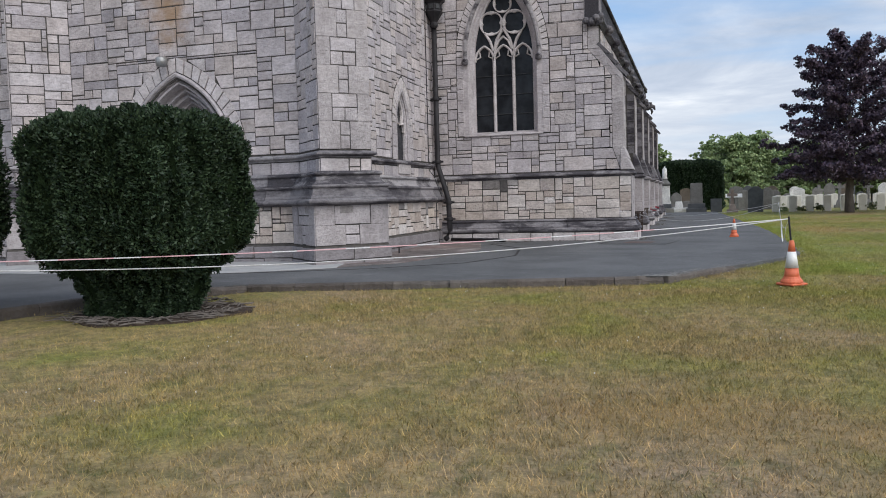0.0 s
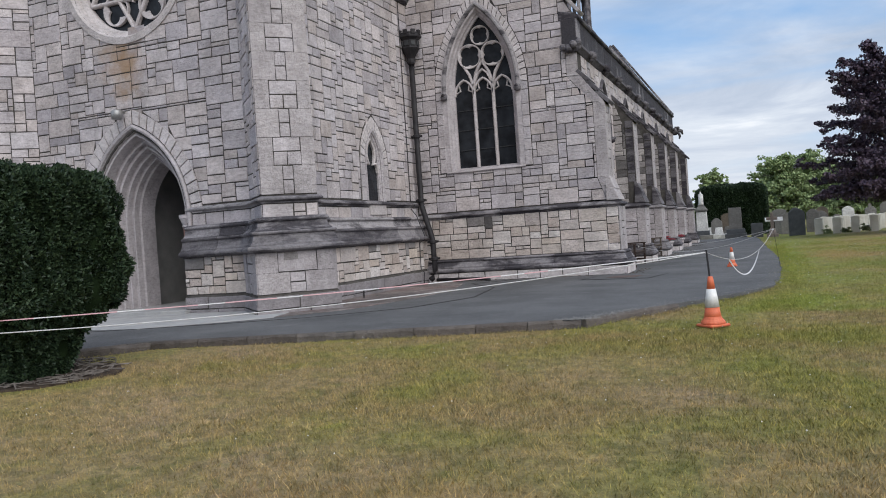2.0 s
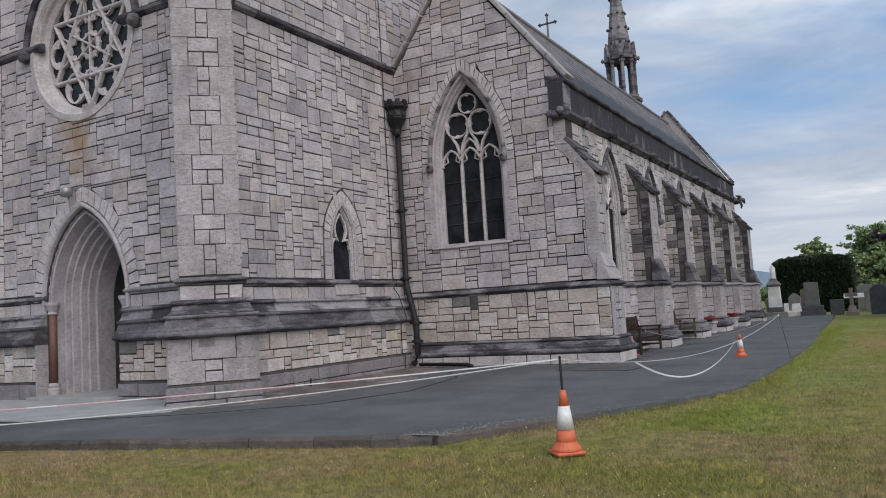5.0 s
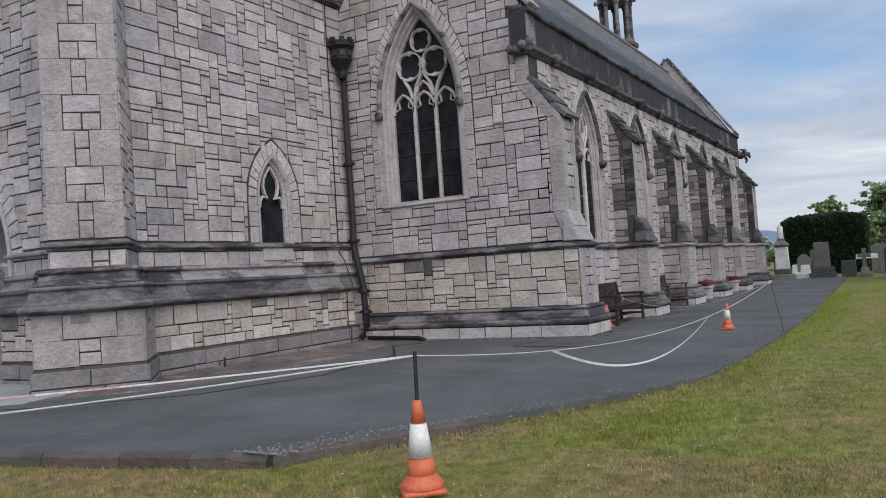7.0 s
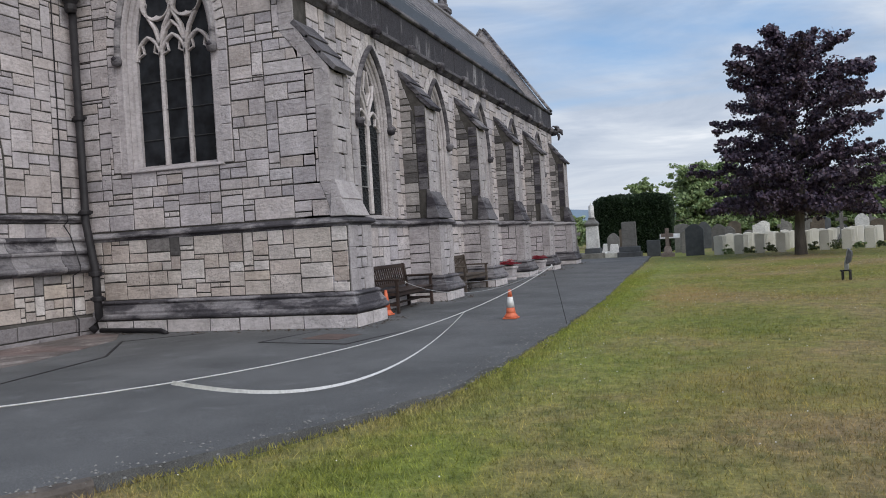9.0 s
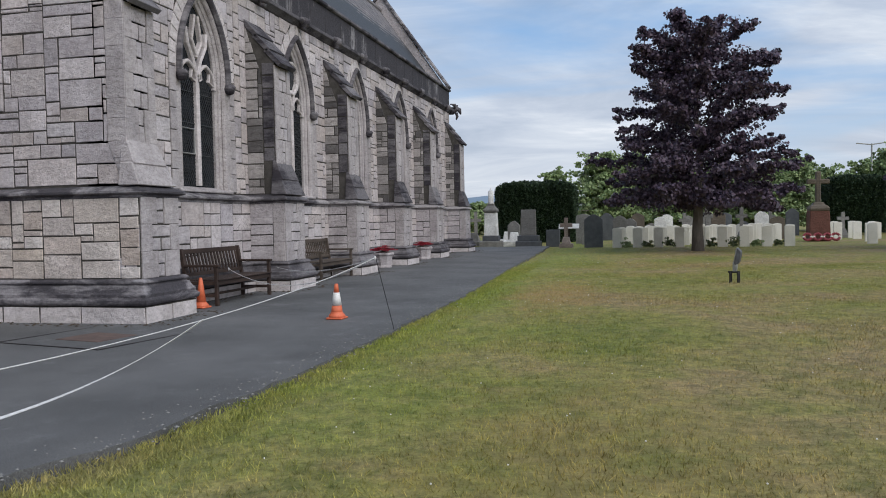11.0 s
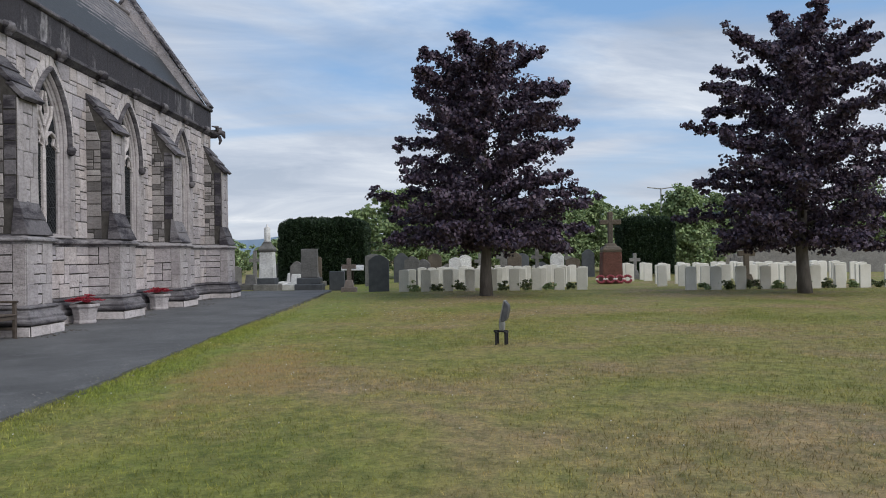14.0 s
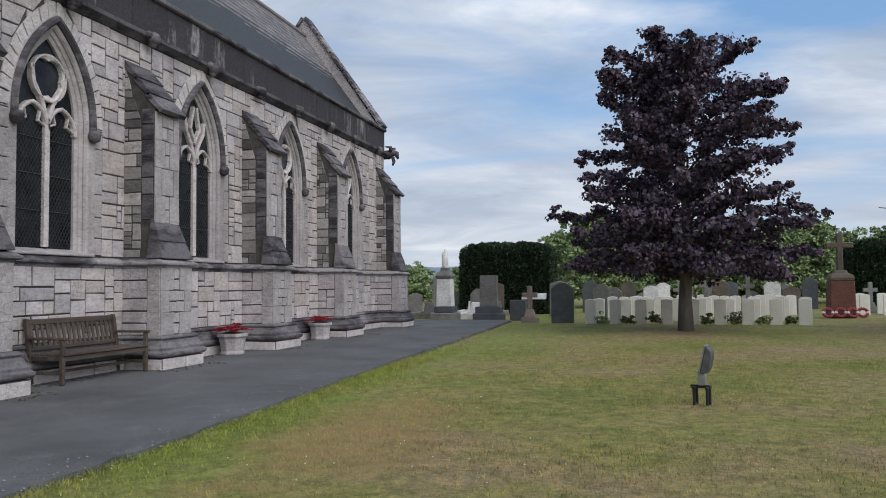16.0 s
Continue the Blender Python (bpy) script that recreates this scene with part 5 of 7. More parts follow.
# doorway
door_1 = thing("door_1", (0, 0, 0), 0, "deep pointed doorway with moulded orders standing open", "doorway", kind="structure")
arch_band(MB(), FT, W_DOOR, [(0.14, -0.02), (0.14, 0.05), (0.10, 0.075), (0.06, 0.06), (0.04, 0.0), (0.0, -0.02), (-0.015, -0.09), (-0.05, -0.045), (-0.085, -0.06), (-0.09, -0.16), (-0.10, -0.32), (-0.14, -0.36), (-0.165, -0.29), (-0.205, -0.30), (-0.215, -0.42), (-0.25, -0.44), (-0.275, -0.38), (-0.315, -0.39), (-0.325, -0.55), (-0.355, -0.585), (-0.385, -0.53), (-0.415, -0.54), (-0.425, -0.68), (-0.455, -0.72), (-0.485, -0.66), (-0.51, -0.67), (-0.52, -0.82), (-0.55, -0.86), (-0.55, -1.3)], 12, 0.2).done("moulded_orders", M_ASHLAR, door_1, "pale moulded stone orders")
rnd = random.Random(8)
a, b = W_DOOR.curve(0.15, 13)[1:-1], W_DOOR.curve(0.46, 13)[1:-1]
for i in range(len(a) - 1):
    v, f = block(FT, (a[i], b[i], b[i + 1], a[i + 1]), rnd, 0.019, 0.03, 0.005)
    raw("voussoir", v, f, M_PALE, door_1)
for s in (-1, 1):
    x = W_DOOR.c + s * (W_DOOR.half - 0.07)
    mb = MB().lathe([(0.085, 0.62), (0.085, 2.12)], 14, (x, 15.42, 0))
    sh = mb.done("column_shaft", M_PINKGRANITE, door_1, "polished brown-red granite shaft", 0, True)
    MB().lathe([(0.14, 0.30), (0.14, 0.48), (0.12, 0.52), (0.13, 0.56), (0.09, 0.62)], 14, (x, 15.42, 0)).done("column_base", M_ASHLAR, sh)
    MB().lathe([(0.09, 2.12), (0.11, 2.14), (0.09, 2.18), (0.14, 2.3), (0.16, 2.33), (0.16, 2.4)], 12, (x, 15.42, 0)).done("column_capital", M_ASHLAR, sh)
# dressed return stones beside the shaft
for k in range(3):
    MB().box(-12.3, -12.262, 15.06, 15.37, 0.12 + 0.45 * k, 0.566 + 0.45 * k).done("return_stone", M_SMOOTH, door_1, "", 0.006)
porch = structure("porch", "dim plastered porch behind the doorway", "porch")
bx = MB()
x0, x1, y0, y1, z0, z1 = -12.0, -9.9, 16.6, 19.4, 0.32, 4.7
bx.box(x0 - 0.2, x0, y0, y1, z0, z1).box(x1, x1 + 0.2, y0, y1, z0, z1).box(x0 - 0.2, x1 + 0.2, y1, y1 + 0.2, z0, z1).box(x0 - 0.2, x1 + 0.2, y0, y1 + 0.2, z1, z1 + 0.2)
bx.done("porch_wall", M_VOID, porch)
MB().box(-12.4, -9.5, 14.9, 19.6, 0.05, 0.36).done("doorstep", M_CONCRETE, porch, "worn pale stone doorstep", 0.01)

# lancet
W_L = thing("window_7", (0, 0, 0), 0, "small pointed lancet with cusped head in a pale stone frame", "window", kind="structure")
arch_band(MB(), FS, W_LANCET, [(0.15, -0.02), (0.15, 0.03), (0.10, 0.035), (0.08, 0.01), (0.06, -0.01), (0.065, -0.035), (0.025, -0.05), (0.02, -0.065), (0.0, -0.08), (0.0, -0.3)], 8, 0.06).done("moulded_jamb", M_ASHLAR, W_L)
a, b = W_LANCET.curve(0.155, 7)[1:-1], W_LANCET.curve(0.40, 7)[1:-1]
for i in range(len(a) - 1):
    v, f = block(FS, (a[i], b[i], b[i + 1], a[i + 1]), rnd, 0.015, 0.024, 0.005)
    raw("voussoir", v, f, M_PALE, W_L)
z = 2.56
while z < W_LANCET.s - 0.02:
    h = min(rnd.uniform(0.24, 0.36), W_LANCET.s - z)
    for sgn in (-1, 1):
        e0, e1 = 19.6 + sgn * 0.515, 19.6 + sgn * 0.76
        v, f = block(FS, ((min(e0, e1), z), (max(e0, e1), z), (max(e0, e1), z + h), (min(e0, e1), z + h)), rnd, 0.006, 0.03, 0.01)
        raw("jamb_stone", v, f, M_ASHLAR, W_L)
    z += h
mb = MB()
for sgn in (-1, 1):
    bars(mb, FS, [(19.6 + sgn * u, z) for u, z in ((0.35, 3.3), (0.33, 3.44), (0.25, 3.53), (0.12, 3.50), (0.19, 3.60), (0.225, 3.74), (0.20, 3.9), (0.11, 4.03), (0.0, 4.16))], 0.055, -0.125, -0.05)
mb.done("cusped_head", M_PALE, W_L)
g = W_LANCET.curve(0.02, 8, 0.03)
raw("glass", [FS.p(u, z, -0.13) for u, z in g], [tuple(range(len(g)))], M_GLASS, W_L)
MB().prism([FS.p(19.15, 2.2, -0.3), FS.p(20.05, 2.2, -0.3), FS.p(20.05, 2.2, 0.05), FS.p(19.15, 2.2, 0.05)], [FS.p(19.15, 2.66, -0.3), FS.p(20.05, 2.66, -0.3), FS.p(20.05, 2.5, 0.05), FS.p(19.15, 2.5, 0.05)]).done("sill", M_PALE, W_L, "", 0.01)

# rose window
rose = thing("window_8", (0, 0, 0), 0, "round rose window with six-pointed star tracery and dark glass", "window", kind="structure")
c, z, r = ROSE
loops = [[FT.p(u, zz, d) for u, zz in circle(c, z, r + o, 48)] for o, d in [(0.34, -0.02), (0.34, 0.04), (0.2, 0.06), (0.16, 0.0), (0.12, -0.04), (0.1, -0.12), (0.04, -0.16), (0.0, -0.2), (0.0, -0.4)]]
MB().loft(loops, True).done("moulded_ring", M_PALE, rose)
for k in range(2):
    mb = MB()
    tri = [(c + r * 0.98 * math.cos(math.pi / 2 + k * math.pi + i * 2 * math.pi / 3), z + r * 0.98 * math.sin(math.pi / 2 + k * math.pi + i * 2 * math.pi / 3)) for i in range(3)]
    for i in range(3):
        bars(mb, FT, [tri[i], tri[(i + 1) % 3]], 0.085, -0.3, -0.19 - 0.004 * k)
    mb.done("star_bar", M_PALE, rose)
for i in range(6):
    th = i * math.pi / 3
    foil(MB(), FT, c + 1.02 * math.cos(th), z + 1.02 * math.sin(th), 0.36, 3, -0.3, -0.22, th, k=0.47).done("trefoil", M_PALE, rose)
    foil(MB(), FT, c + 0.48 * math.cos(th), z + 0.48 * math.sin(th), 0.27, 3, -0.3, -0.22, th, k=0.47).done("trefoil", M_PALE, rose)
    mb = MB()
    bars(mb, FT, [(c, z), (c + 0.78 * math.cos(th + math.pi / 6), z + 0.78 * math.sin(th + math.pi / 6))], 0.05, -0.3, -0.21)
    mb.done("spoke", M_PALE, rose)
cc = circle(c, z, r + 0.02, 40)
raw("glass", [FT.p(u, zz, -0.3) for u, zz in cc], [tuple(range(40))], M_GLASS, rose)
mb = MB()
loops = [[FT.p(c + (r + o) * math.cos(t), z + 0.1 + (r + o) * 1.02 * math.sin(t), d) for t in np.linspace(math.pi, 0, 31)] for o, d in [(0.36, 0.0), (0.36, 0.08), (0.44, 0.13), (0.5, 0.1), (0.52, 0.0)]]
mb.loft(loops, False).done("hood_mould", M_DARKST, rose, "blackened hood mould")
for s in (-1, 1):
    at = FT.p(c + s * (r + 0.44), z + 0.02, 0.1)
    MB().lathe([(0.01, -0.15), (0.12, -0.1), (0.15, 0), (0.12, 0.1), (0.01, 0.15)], 8, at).done("label_stop", M_DARKST, rose, "dark carved label stop", 0, True)


# spirelet and cross
def spirelet():
    sp = thing("spirelet", (-6.0, 40.0, 9.4), 0, "octagonal stone spirelet with open belfry and crockets", "spire")
    MB().lathe([(0.8, -2.0), (0.8, 1.3), (0.86, 1.35), (0.86, 1.5), (0.72, 1.62)], 8, (0, 0, 0), math.pi / 8).done("base", M_SOOTY, sp)
    spire = MB().lathe([(0.68, 3.3), (0.68, 3.42), (0.60, 3.5), (0.03, 8.0)], 8, (0, 0, 0), math.pi / 8).done("spire", M_SOOTY, sp, "stained tapering stone spire")
    for i in range(8):
        t = math.pi / 8 + i * math.pi / 4
        MB().lathe([(0.12, 1.55), (0.12, 1.7), (0.085, 1.75), (0.085, 3.1), (0.13, 3.2), (0.13, 3.35)], 8, (0.6 * math.cos(t), 0.6 * math.sin(t), 0)).done("column", M_SOOTY, sp)
        t2 = i * math.pi / 4
        m = pose(0.66 * math.cos(t2), 0.66 * math.sin(t2), 0, 0, 0, math.degrees(t2))
        p = [(-0.25, 3.3), (0.25, 3.3), (0.0, 4.15)]
        MB().prism([m @ Vector((-0.05, a, zz)) for a, zz in p], [m @ Vector((0.06, a, zz)) for a, zz in p]).done("gablet", M_SOOTY, sp, "", 0.01)
        MB().lathe([(0.02, -0.1), (0.08, -0.03), (0.06, 0.05), (0.015, 0.12)], 6, (0.82 * math.cos(t), 0.82 * math.sin(t), 3.4)).done("finial_knob", M_DARKST, sp)
        for k in range(1, 6):
            zz = 3.4 + k * 0.72
            rr = 0.62 * (1 - (zz - 3.4) / 4.6)
            MB().lathe([(0.01, -0.07), (0.075, -0.02), (0.05, 0.04), (0.01, 0.09)], 5, ((rr + 0.05) * math.cos(t), (rr + 0.05) * math.sin(t), zz)).done("crocket", M_DARKST, spire)
    MB().lathe([(0.02, 7.6), (0.16, 7.7), (0.08, 7.85), (0.18, 8.0), (0.03, 8.2)], 8).done("finial", M_DARKST, spire)
    return sp


spirelet()
cross = thing("gable_cross", (-7.15, 34.0, 10.9), 0, "ornate dark stone cross on the church roof ridge", "cross")
MB().lathe([(0.2, -1.6), (0.2, 0.7), (0.1, 1.0), (0.035, 1.6)], 8).done("pedestal", M_DARKST, cross)
mb = MB().box(-0.03, 0.03, -0.05, 0.05, 1.5, 2.5).box(-0.33, 0.33, -0.049, 0.049, 2.12, 2.18)
for x, zz in ((-0.33, 2.15), (0.33, 2.15), (0, 2.5), (0, 2.15)):
    mb.box(x - 0.075, x + 0.075, -0.055, 0.055, zz - 0.03, zz + 0.03).box(x - 0.03, x + 0.03, -0.056, 0.056, zz - 0.075, zz + 0.075)
mb.done("cross_head", M_DARKST, cross, "", 0.02)

# ---- trees, hedges ----
def leaf_cloud(rng, centres, radii, per, size, droop=0.2, flat=0.6):
    """Loose leaves round clump centres, as arrays of lobed outlines."""
    n = len(centres) * per
    idx = np.repeat(np.arange(len(centres)), per)
    d = rng.normal(size=(n, 3))
    d /= np.linalg.norm(d, axis=1)[:, None]
    p = centres[idx] + d * (radii[idx] * rng.uniform(0.15, 1.0, n) ** 0.5)[:, None] * np.array([1, 1, flat])
    a = rng.normal(size=(n, 3))
    a[:, 2] -= droop * 2
    a /= np.linalg.norm(a, axis=1)[:, None]
    nrm = d + rng.normal(size=(n, 3)) * 0.6 + np.array([0, 0, 0.6])
    b = np.cross(nrm, a)
    b /= np.linalg.norm(b, axis=1)[:, None] + 1e-9
    s = size * rng.uniform(0.6, 1.25, n)
    shape = [(0, -0.5), (0.42, -0.12), (0.24, 0.14), (0, 0.55), (-0.24, 0.14), (-0.42, -0.12)]
    out = np.empty((n, 6, 3), dtype=np.float32)
    for k, (u, v) in enumerate(shape):
        out[:, k] = p + b * (u * s)[:, None] * 1.1 + a * (v * s)[:, None]
    return out.reshape(-1, 3)


def tree(name, at, height, spread, base, mat, label, seed, clumps=420, per=55, leaf=0.17, trunk=0.17, taper=0.55, bark=None):
    rng = np.random.default_rng(seed)
    rnd = random.Random(seed)
    t = thing(name, at, 0, label, "tree")
    mb = MB()
    lean = [(0.06 * math.sin(k * 1.3 + seed), 0.05 * math.cos(k * 1.7 + seed), z) for k, z in enumerate(np.linspace(-0.1, height * 0.86, 8))]
    mb.tube(lean, [trunk * 1.25, trunk, trunk * 0.92, trunk * 0.75, trunk * 0.55, trunk * 0.4, trunk * 0.25, 0.02], 10)
    mb.done("trunk", bark or M_BARK, t, "", 0, True)
    cs, rs, limbs = [], [], MB()

    def wide(f):
        """Half width of the crown at the share f of its height."""
        return spread * (np.interp(f, [0, 0.06, 0.2, 0.36, 0.6, 0.8, 0.93, 1], [0.84, 1.0, 0.97, taper + 0.2, taper + 0.08, taper, taper * 0.7, taper * 0.32]))

    n_limb = 46
    for k in range(n_limb):
        f = (k + 0.5) / n_limb
        z0 = base + (height - base) * f * 0.85
        ang = k * 2.4 + rnd.uniform(-0.4, 0.4)
        L = wide(f) * (rnd.uniform(0.72, 0.98) if f > 0.28 else rnd.uniform(0.88, 1.06))
        tip_z = base + (height - base) * f + rnd.uniform(-0.25, 0.45) * (1 - f * 0.5)
        c0 = Vector((0, 0, z0))
        tip = Vector((math.cos(ang) * L, math.sin(ang) * L, tip_z + L * 0.12))
        mid = c0.lerp(tip, 0.5) + Vector((0, 0, 0.12 * L))
        limbs.tube([c0, mid, tip], [0.05 * (1.2 - f), 0.03, 0.008], 5)
        m = max(4, int(clumps / n_limb))
        for j in range(m):
            s = rnd.uniform(0.25, 1.02) if rnd.random() < 0.75 else rnd.uniform(0.05, 0.5)
            q = (c0.lerp(mid, s * 2) if s < 0.5 else mid.lerp(tip, s * 2 - 1))
            w = 0.2 + 0.4 * L * 0.35
            gx, gy = max(-1.3, min(1.3, rnd.gauss(0, 1))), max(-1.3, min(1.3, rnd.gauss(0, 1)))
            cs.append((q.x + gx * w, q.y + gy * w, q.z + rnd.gauss(0, 0.24) + 0.03))
            rs.append(rnd.uniform(0.16, 0.44))
    for k in range(int(clumps * 0.07)):
        f = rnd.random()
        ang, L = rnd.uniform(0, 6.28), wide(f) * rnd.uniform(0.0, 0.6)
        cs.append((math.cos(ang) * L, math.sin(ang) * L, base + 0.2 + (height - base) * f))
        rs.append(rnd.uniform(0.2, 0.42))
    if limbs.v:
        limbs.done("branchwork", bark or M_BARK, t, "", 0, True)
    v = leaf_cloud(rng, np.array(cs), np.array(rs), per, leaf)
    soup("crown", v, 6, mat, t)
    return t


def maple(at, height, spread, base, label, seed, outline):
    """A maple with tiered limbs: each limb carries a flat fan of leaves at its end, with gaps of sky between the fans."""
    rng, rnd = np.random.default_rng(seed), random.Random(seed)
    t = thing("purple_maple_tree", at, 0, label, "tree")
    stem = [(0.05 * math.sin(k * 1.3 + seed), 0.05 * math.cos(k * 1.7 + seed), z) for k, z in enumerate(np.linspace(-0.1, height * 0.9, 9))]
    MB().tube(stem, [0.24, 0.19, 0.17, 0.14, 0.11, 0.085, 0.06, 0.035, 0.015], 10).done("trunk", M_BARK, t, "", 0, True)
    wide = lambda f: spread * float(np.interp(f, [p[0] for p in outline], [p[1] for p in outline]))
    cs, rs = [], []

    def clump(p, r):
        cs.append(p)
        rs.append(r)

    n = 52
    for k in range(n):
        f = ((k + 0.5) / n) ** 1.2
        ang = k * 2.4 + rnd.uniform(-0.35, 0.35)
        L = wide(f) * rnd.uniform(0.8, 1.06)
        c0 = Vector((0, 0, base + (height - base) * max(0.02, f * 0.9 - 0.08)))
        z1 = base + (height - base) * f + rnd.uniform(-0.2, 0.2)
        tip = Vector((math.cos(ang) * L, math.sin(ang) * L, z1))
        mid = c0.lerp(tip, 0.55) + Vector((0, 0, 0.10 * L))
        MB().tube([c0, mid, tip], [0.055 * (1.25 - f), 0.03, 0.008], 5).done("limb", M_BARK, t, "", 0, True)
        side = Vector((-math.sin(ang), math.cos(ang), 0))
        for j in range(5):
            # twigs that fork from the outer half of the limb, each with a string of clumps
            s0 = 0.35 + 0.15 * j
            q = c0.lerp(mid, s0 * 2) if s0 < 0.5 else mid.lerp(tip, s0 * 2 - 1)
            way = (tip - c0).normalized() + side * rnd.uniform(-0.9, 0.9) + Vector((0, 0, rnd.uniform(-0.15, 0.3)))
            reach = rnd.uniform(0.25, 0.62) * (0.5 + 0.16 * L)
            for i in range(5):
                p = q + way * reach * (i / 4) + Vector((rnd.gauss(0, 0.09), rnd.gauss(0, 0.09), rnd.gauss(0, 0.07)))
                clump(tuple(p), rnd.uniform(0.14, 0.30) * (1.0 if i < 4 else 0.7))
        for j in range(7):
            p = c0.lerp(mid, rnd.uniform(0.25, 1.0)) + side * rnd.gauss(0, 0.3) + Vector((0, 0, rnd.gauss(0, 0.16)))
            clump(tuple(p), rnd.uniform(0.22, 0.42))
    for k in range(230):
        f = rnd.random() ** 1.25 * 0.9
        ang, L = rnd.uniform(0, 6.28), wide(f) * math.sqrt(rnd.random()) * 0.8
        clump((math.cos(ang) * L, math.sin(ang) * L, base + 0.15 + (height - base) * f), rnd.uniform(0.28, 0.48))
    soup("crown", leaf_cloud(rng, np.array(cs), np.array(rs), 42, 0.125, 0.25, 0.6), 6, M_PURPLE, t)
    return t


maple((7.4, 43.3, gz(43)), 8.75, 3.6, 1.5, "dark purple-leaved maple tree with a slim grey trunk", 4, [(0, 0.84), (0.1, 0.98), (0.2, 1.0), (0.27, 1.02), (0.34, 0.86), (0.48, 0.83), (0.6, 0.86), (0.8, 0.74), (0.93, 0.52), (1, 0.16)])
maple((17.4, 41.9, gz(42)), 8.85, 3.75, 1.4, "tall dark purple-leaved maple tree beside white headstones", 9, [(0, 0.80), (0.1, 0.95), (0.2, 1.0), (0.36, 0.86), (0.55, 0.83), (0.7, 0.82), (0.85, 0.66), (0.95, 0.4), (1, 0.14)])


def sprigs(rng, P, N, size):
    """Short pointed sprigs that stand out of a clipped surface."""
    n = len(P)
    d = N + rng.normal(size=(n, 3)) * 0.55 + np.array([0, 0, 0.35])
    d /= np.linalg.norm(d, axis=1)[:, None]
    a = np.cross(d, rng.normal(size=(n, 3)))
    a /= np.linalg.norm(a, axis=1)[:, None]
    s = size * rng.uniform(0.6, 1.3, n)[:, None]
    out = np.empty((n, 4, 3), dtype=np.float32)
    out[:, 0] = P - a * s * 0.16 - d * s * 0.3
    out[:, 1] = P + a * s * 0.16 - d * s * 0.3
    out[:, 2] = P + a * s * 0.24 + d * s * 0.45
    out[:, 3] = P - a * s * 0.2 + d * s * 0.7
    return out.reshape(-1, 3)


def clipped_yew(name, at, rx, ry, h, label, seed, count=60000, square=3.0, size=0.085, foot=0.5, cat="yew bush", ridge=0.035):
    """A clipped yew: an upright rounded block with a flat top, tucked in at the foot, with a skin of sprigs."""
    rng = np.random.default_rng(seed)
    t = thing(name, at, 0, label, cat)
    fz = [0, 0.10, 0.2, 0.30, 0.40, 0.6, 0.9, 0.965, 1.0]
    fr = [foot, foot + 0.06, foot * 0.75 + 0.25, foot * 0.3 + 0.7, 1.0, 1.0, 0.97, 0.92, 0.82]

    def surf(th, v):
        """v from 0 to 1 up the side, from 1 to 2 inwards over the top."""
        e = 2 / square
        f = lambda q: np.sign(q) * np.abs(q) ** e
        side, top = np.clip(v, 0, 1), np.clip(v - 1, 0, 1)
        k = np.interp(side, fz, fr) * (1 - top)
        lump = 1 + ridge * np.sin(11 * th + 1.5 * np.sin(4 * side + seed)) + ridge * 0.8 * np.sin(17 * th + seed) + 0.02 * np.sin(9 * side + 5 * th)
        z = side + 0.03 * np.sin(top * 2.2) + 0.012 * np.sin(9 * th) * (side > 0.9)
        return np.stack([rx * f(np.cos(th)) * k * lump, ry * f(np.sin(th)) * k * lump, h * z], axis=-1)

    n = 72
    th = np.linspace(0, 2 * np.pi, n, endpoint=False)
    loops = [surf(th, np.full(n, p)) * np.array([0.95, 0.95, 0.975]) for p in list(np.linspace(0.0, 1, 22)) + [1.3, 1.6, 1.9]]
    # added dark core, painted as the shade seen between the sprigs
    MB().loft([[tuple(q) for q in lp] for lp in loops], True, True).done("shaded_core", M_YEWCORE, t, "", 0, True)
    w = rng.uniform(-1, 1, count)
    k = np.arcsin(np.sign(w) * np.abs(w) ** (square / 2))
    u = np.where(rng.random(count) < 0.12, rng.uniform(0, 2 * np.pi, count), k + rng.integers(0, 4, count) * np.pi / 2)
    v = np.where(rng.random(count) < 0.78, rng.random(count), 2 - np.sqrt(rng.random(count)))
    P = surf(u, v)
    e = 1e-3
    N = np.cross(surf(u + e, v) - P, surf(u, np.where(v > 0.99, v - e, v + e)) - P) * np.where(v > 0.99, -1, 1)[:, None]
    N /= np.linalg.norm(N, axis=1)[:, None] + 1e-12
    q = size / 0.055
    bunch = np.array([noise.noise((p[0] * 8.0 / q, p[1] * 8.0 / q, p[2] * 3.6 / q)) for p in P])
    P = P + N * (bunch * 0.115 + rng.uniform(-0.05, 0.02, count))[:, None]
    soup("foliage", sprigs(rng, P, N, size), 4, M_YEW, t)
    MB().tube([(0, 0, -0.1), (0.03, 0, h * 0.35)], [0.16, 0.12], 8).done("stem", M_BARK, t)
    return t


clipped_yew("yew_bush", (-6.62, 8.42, 0.16), 1.12, 1.03, 2.42, "large clipped dark green yew bush in a soil bed", 3, 180000, 4.4, 0.048, 0.46, "yew bush", 0.045)
clipped_yew("yew_bush", (-8.98, 7.1, 0.14), 0.9, 1.0, 2.9, "clipped dark green yew bush at the lawn's edge", 5, 70000, 3.0, 0.055)
clipped_yew("yew_hedge", (-0.2, 57.0, 0.34), 2.15, 1.3, 3.2, "tall square-clipped dark yew hedge", 6, 34000, 9.0, 0.12, 0.96, "hedge", 0.012)
clipped_yew("yew_hedge", (17.4, 62.5, 0.5), 1.5, 1.2, 3.1, "tall square-clipped dark yew hedge by a stone wall", 7, 26000, 8.0, 0.12, 0.96, "hedge", 0.012)

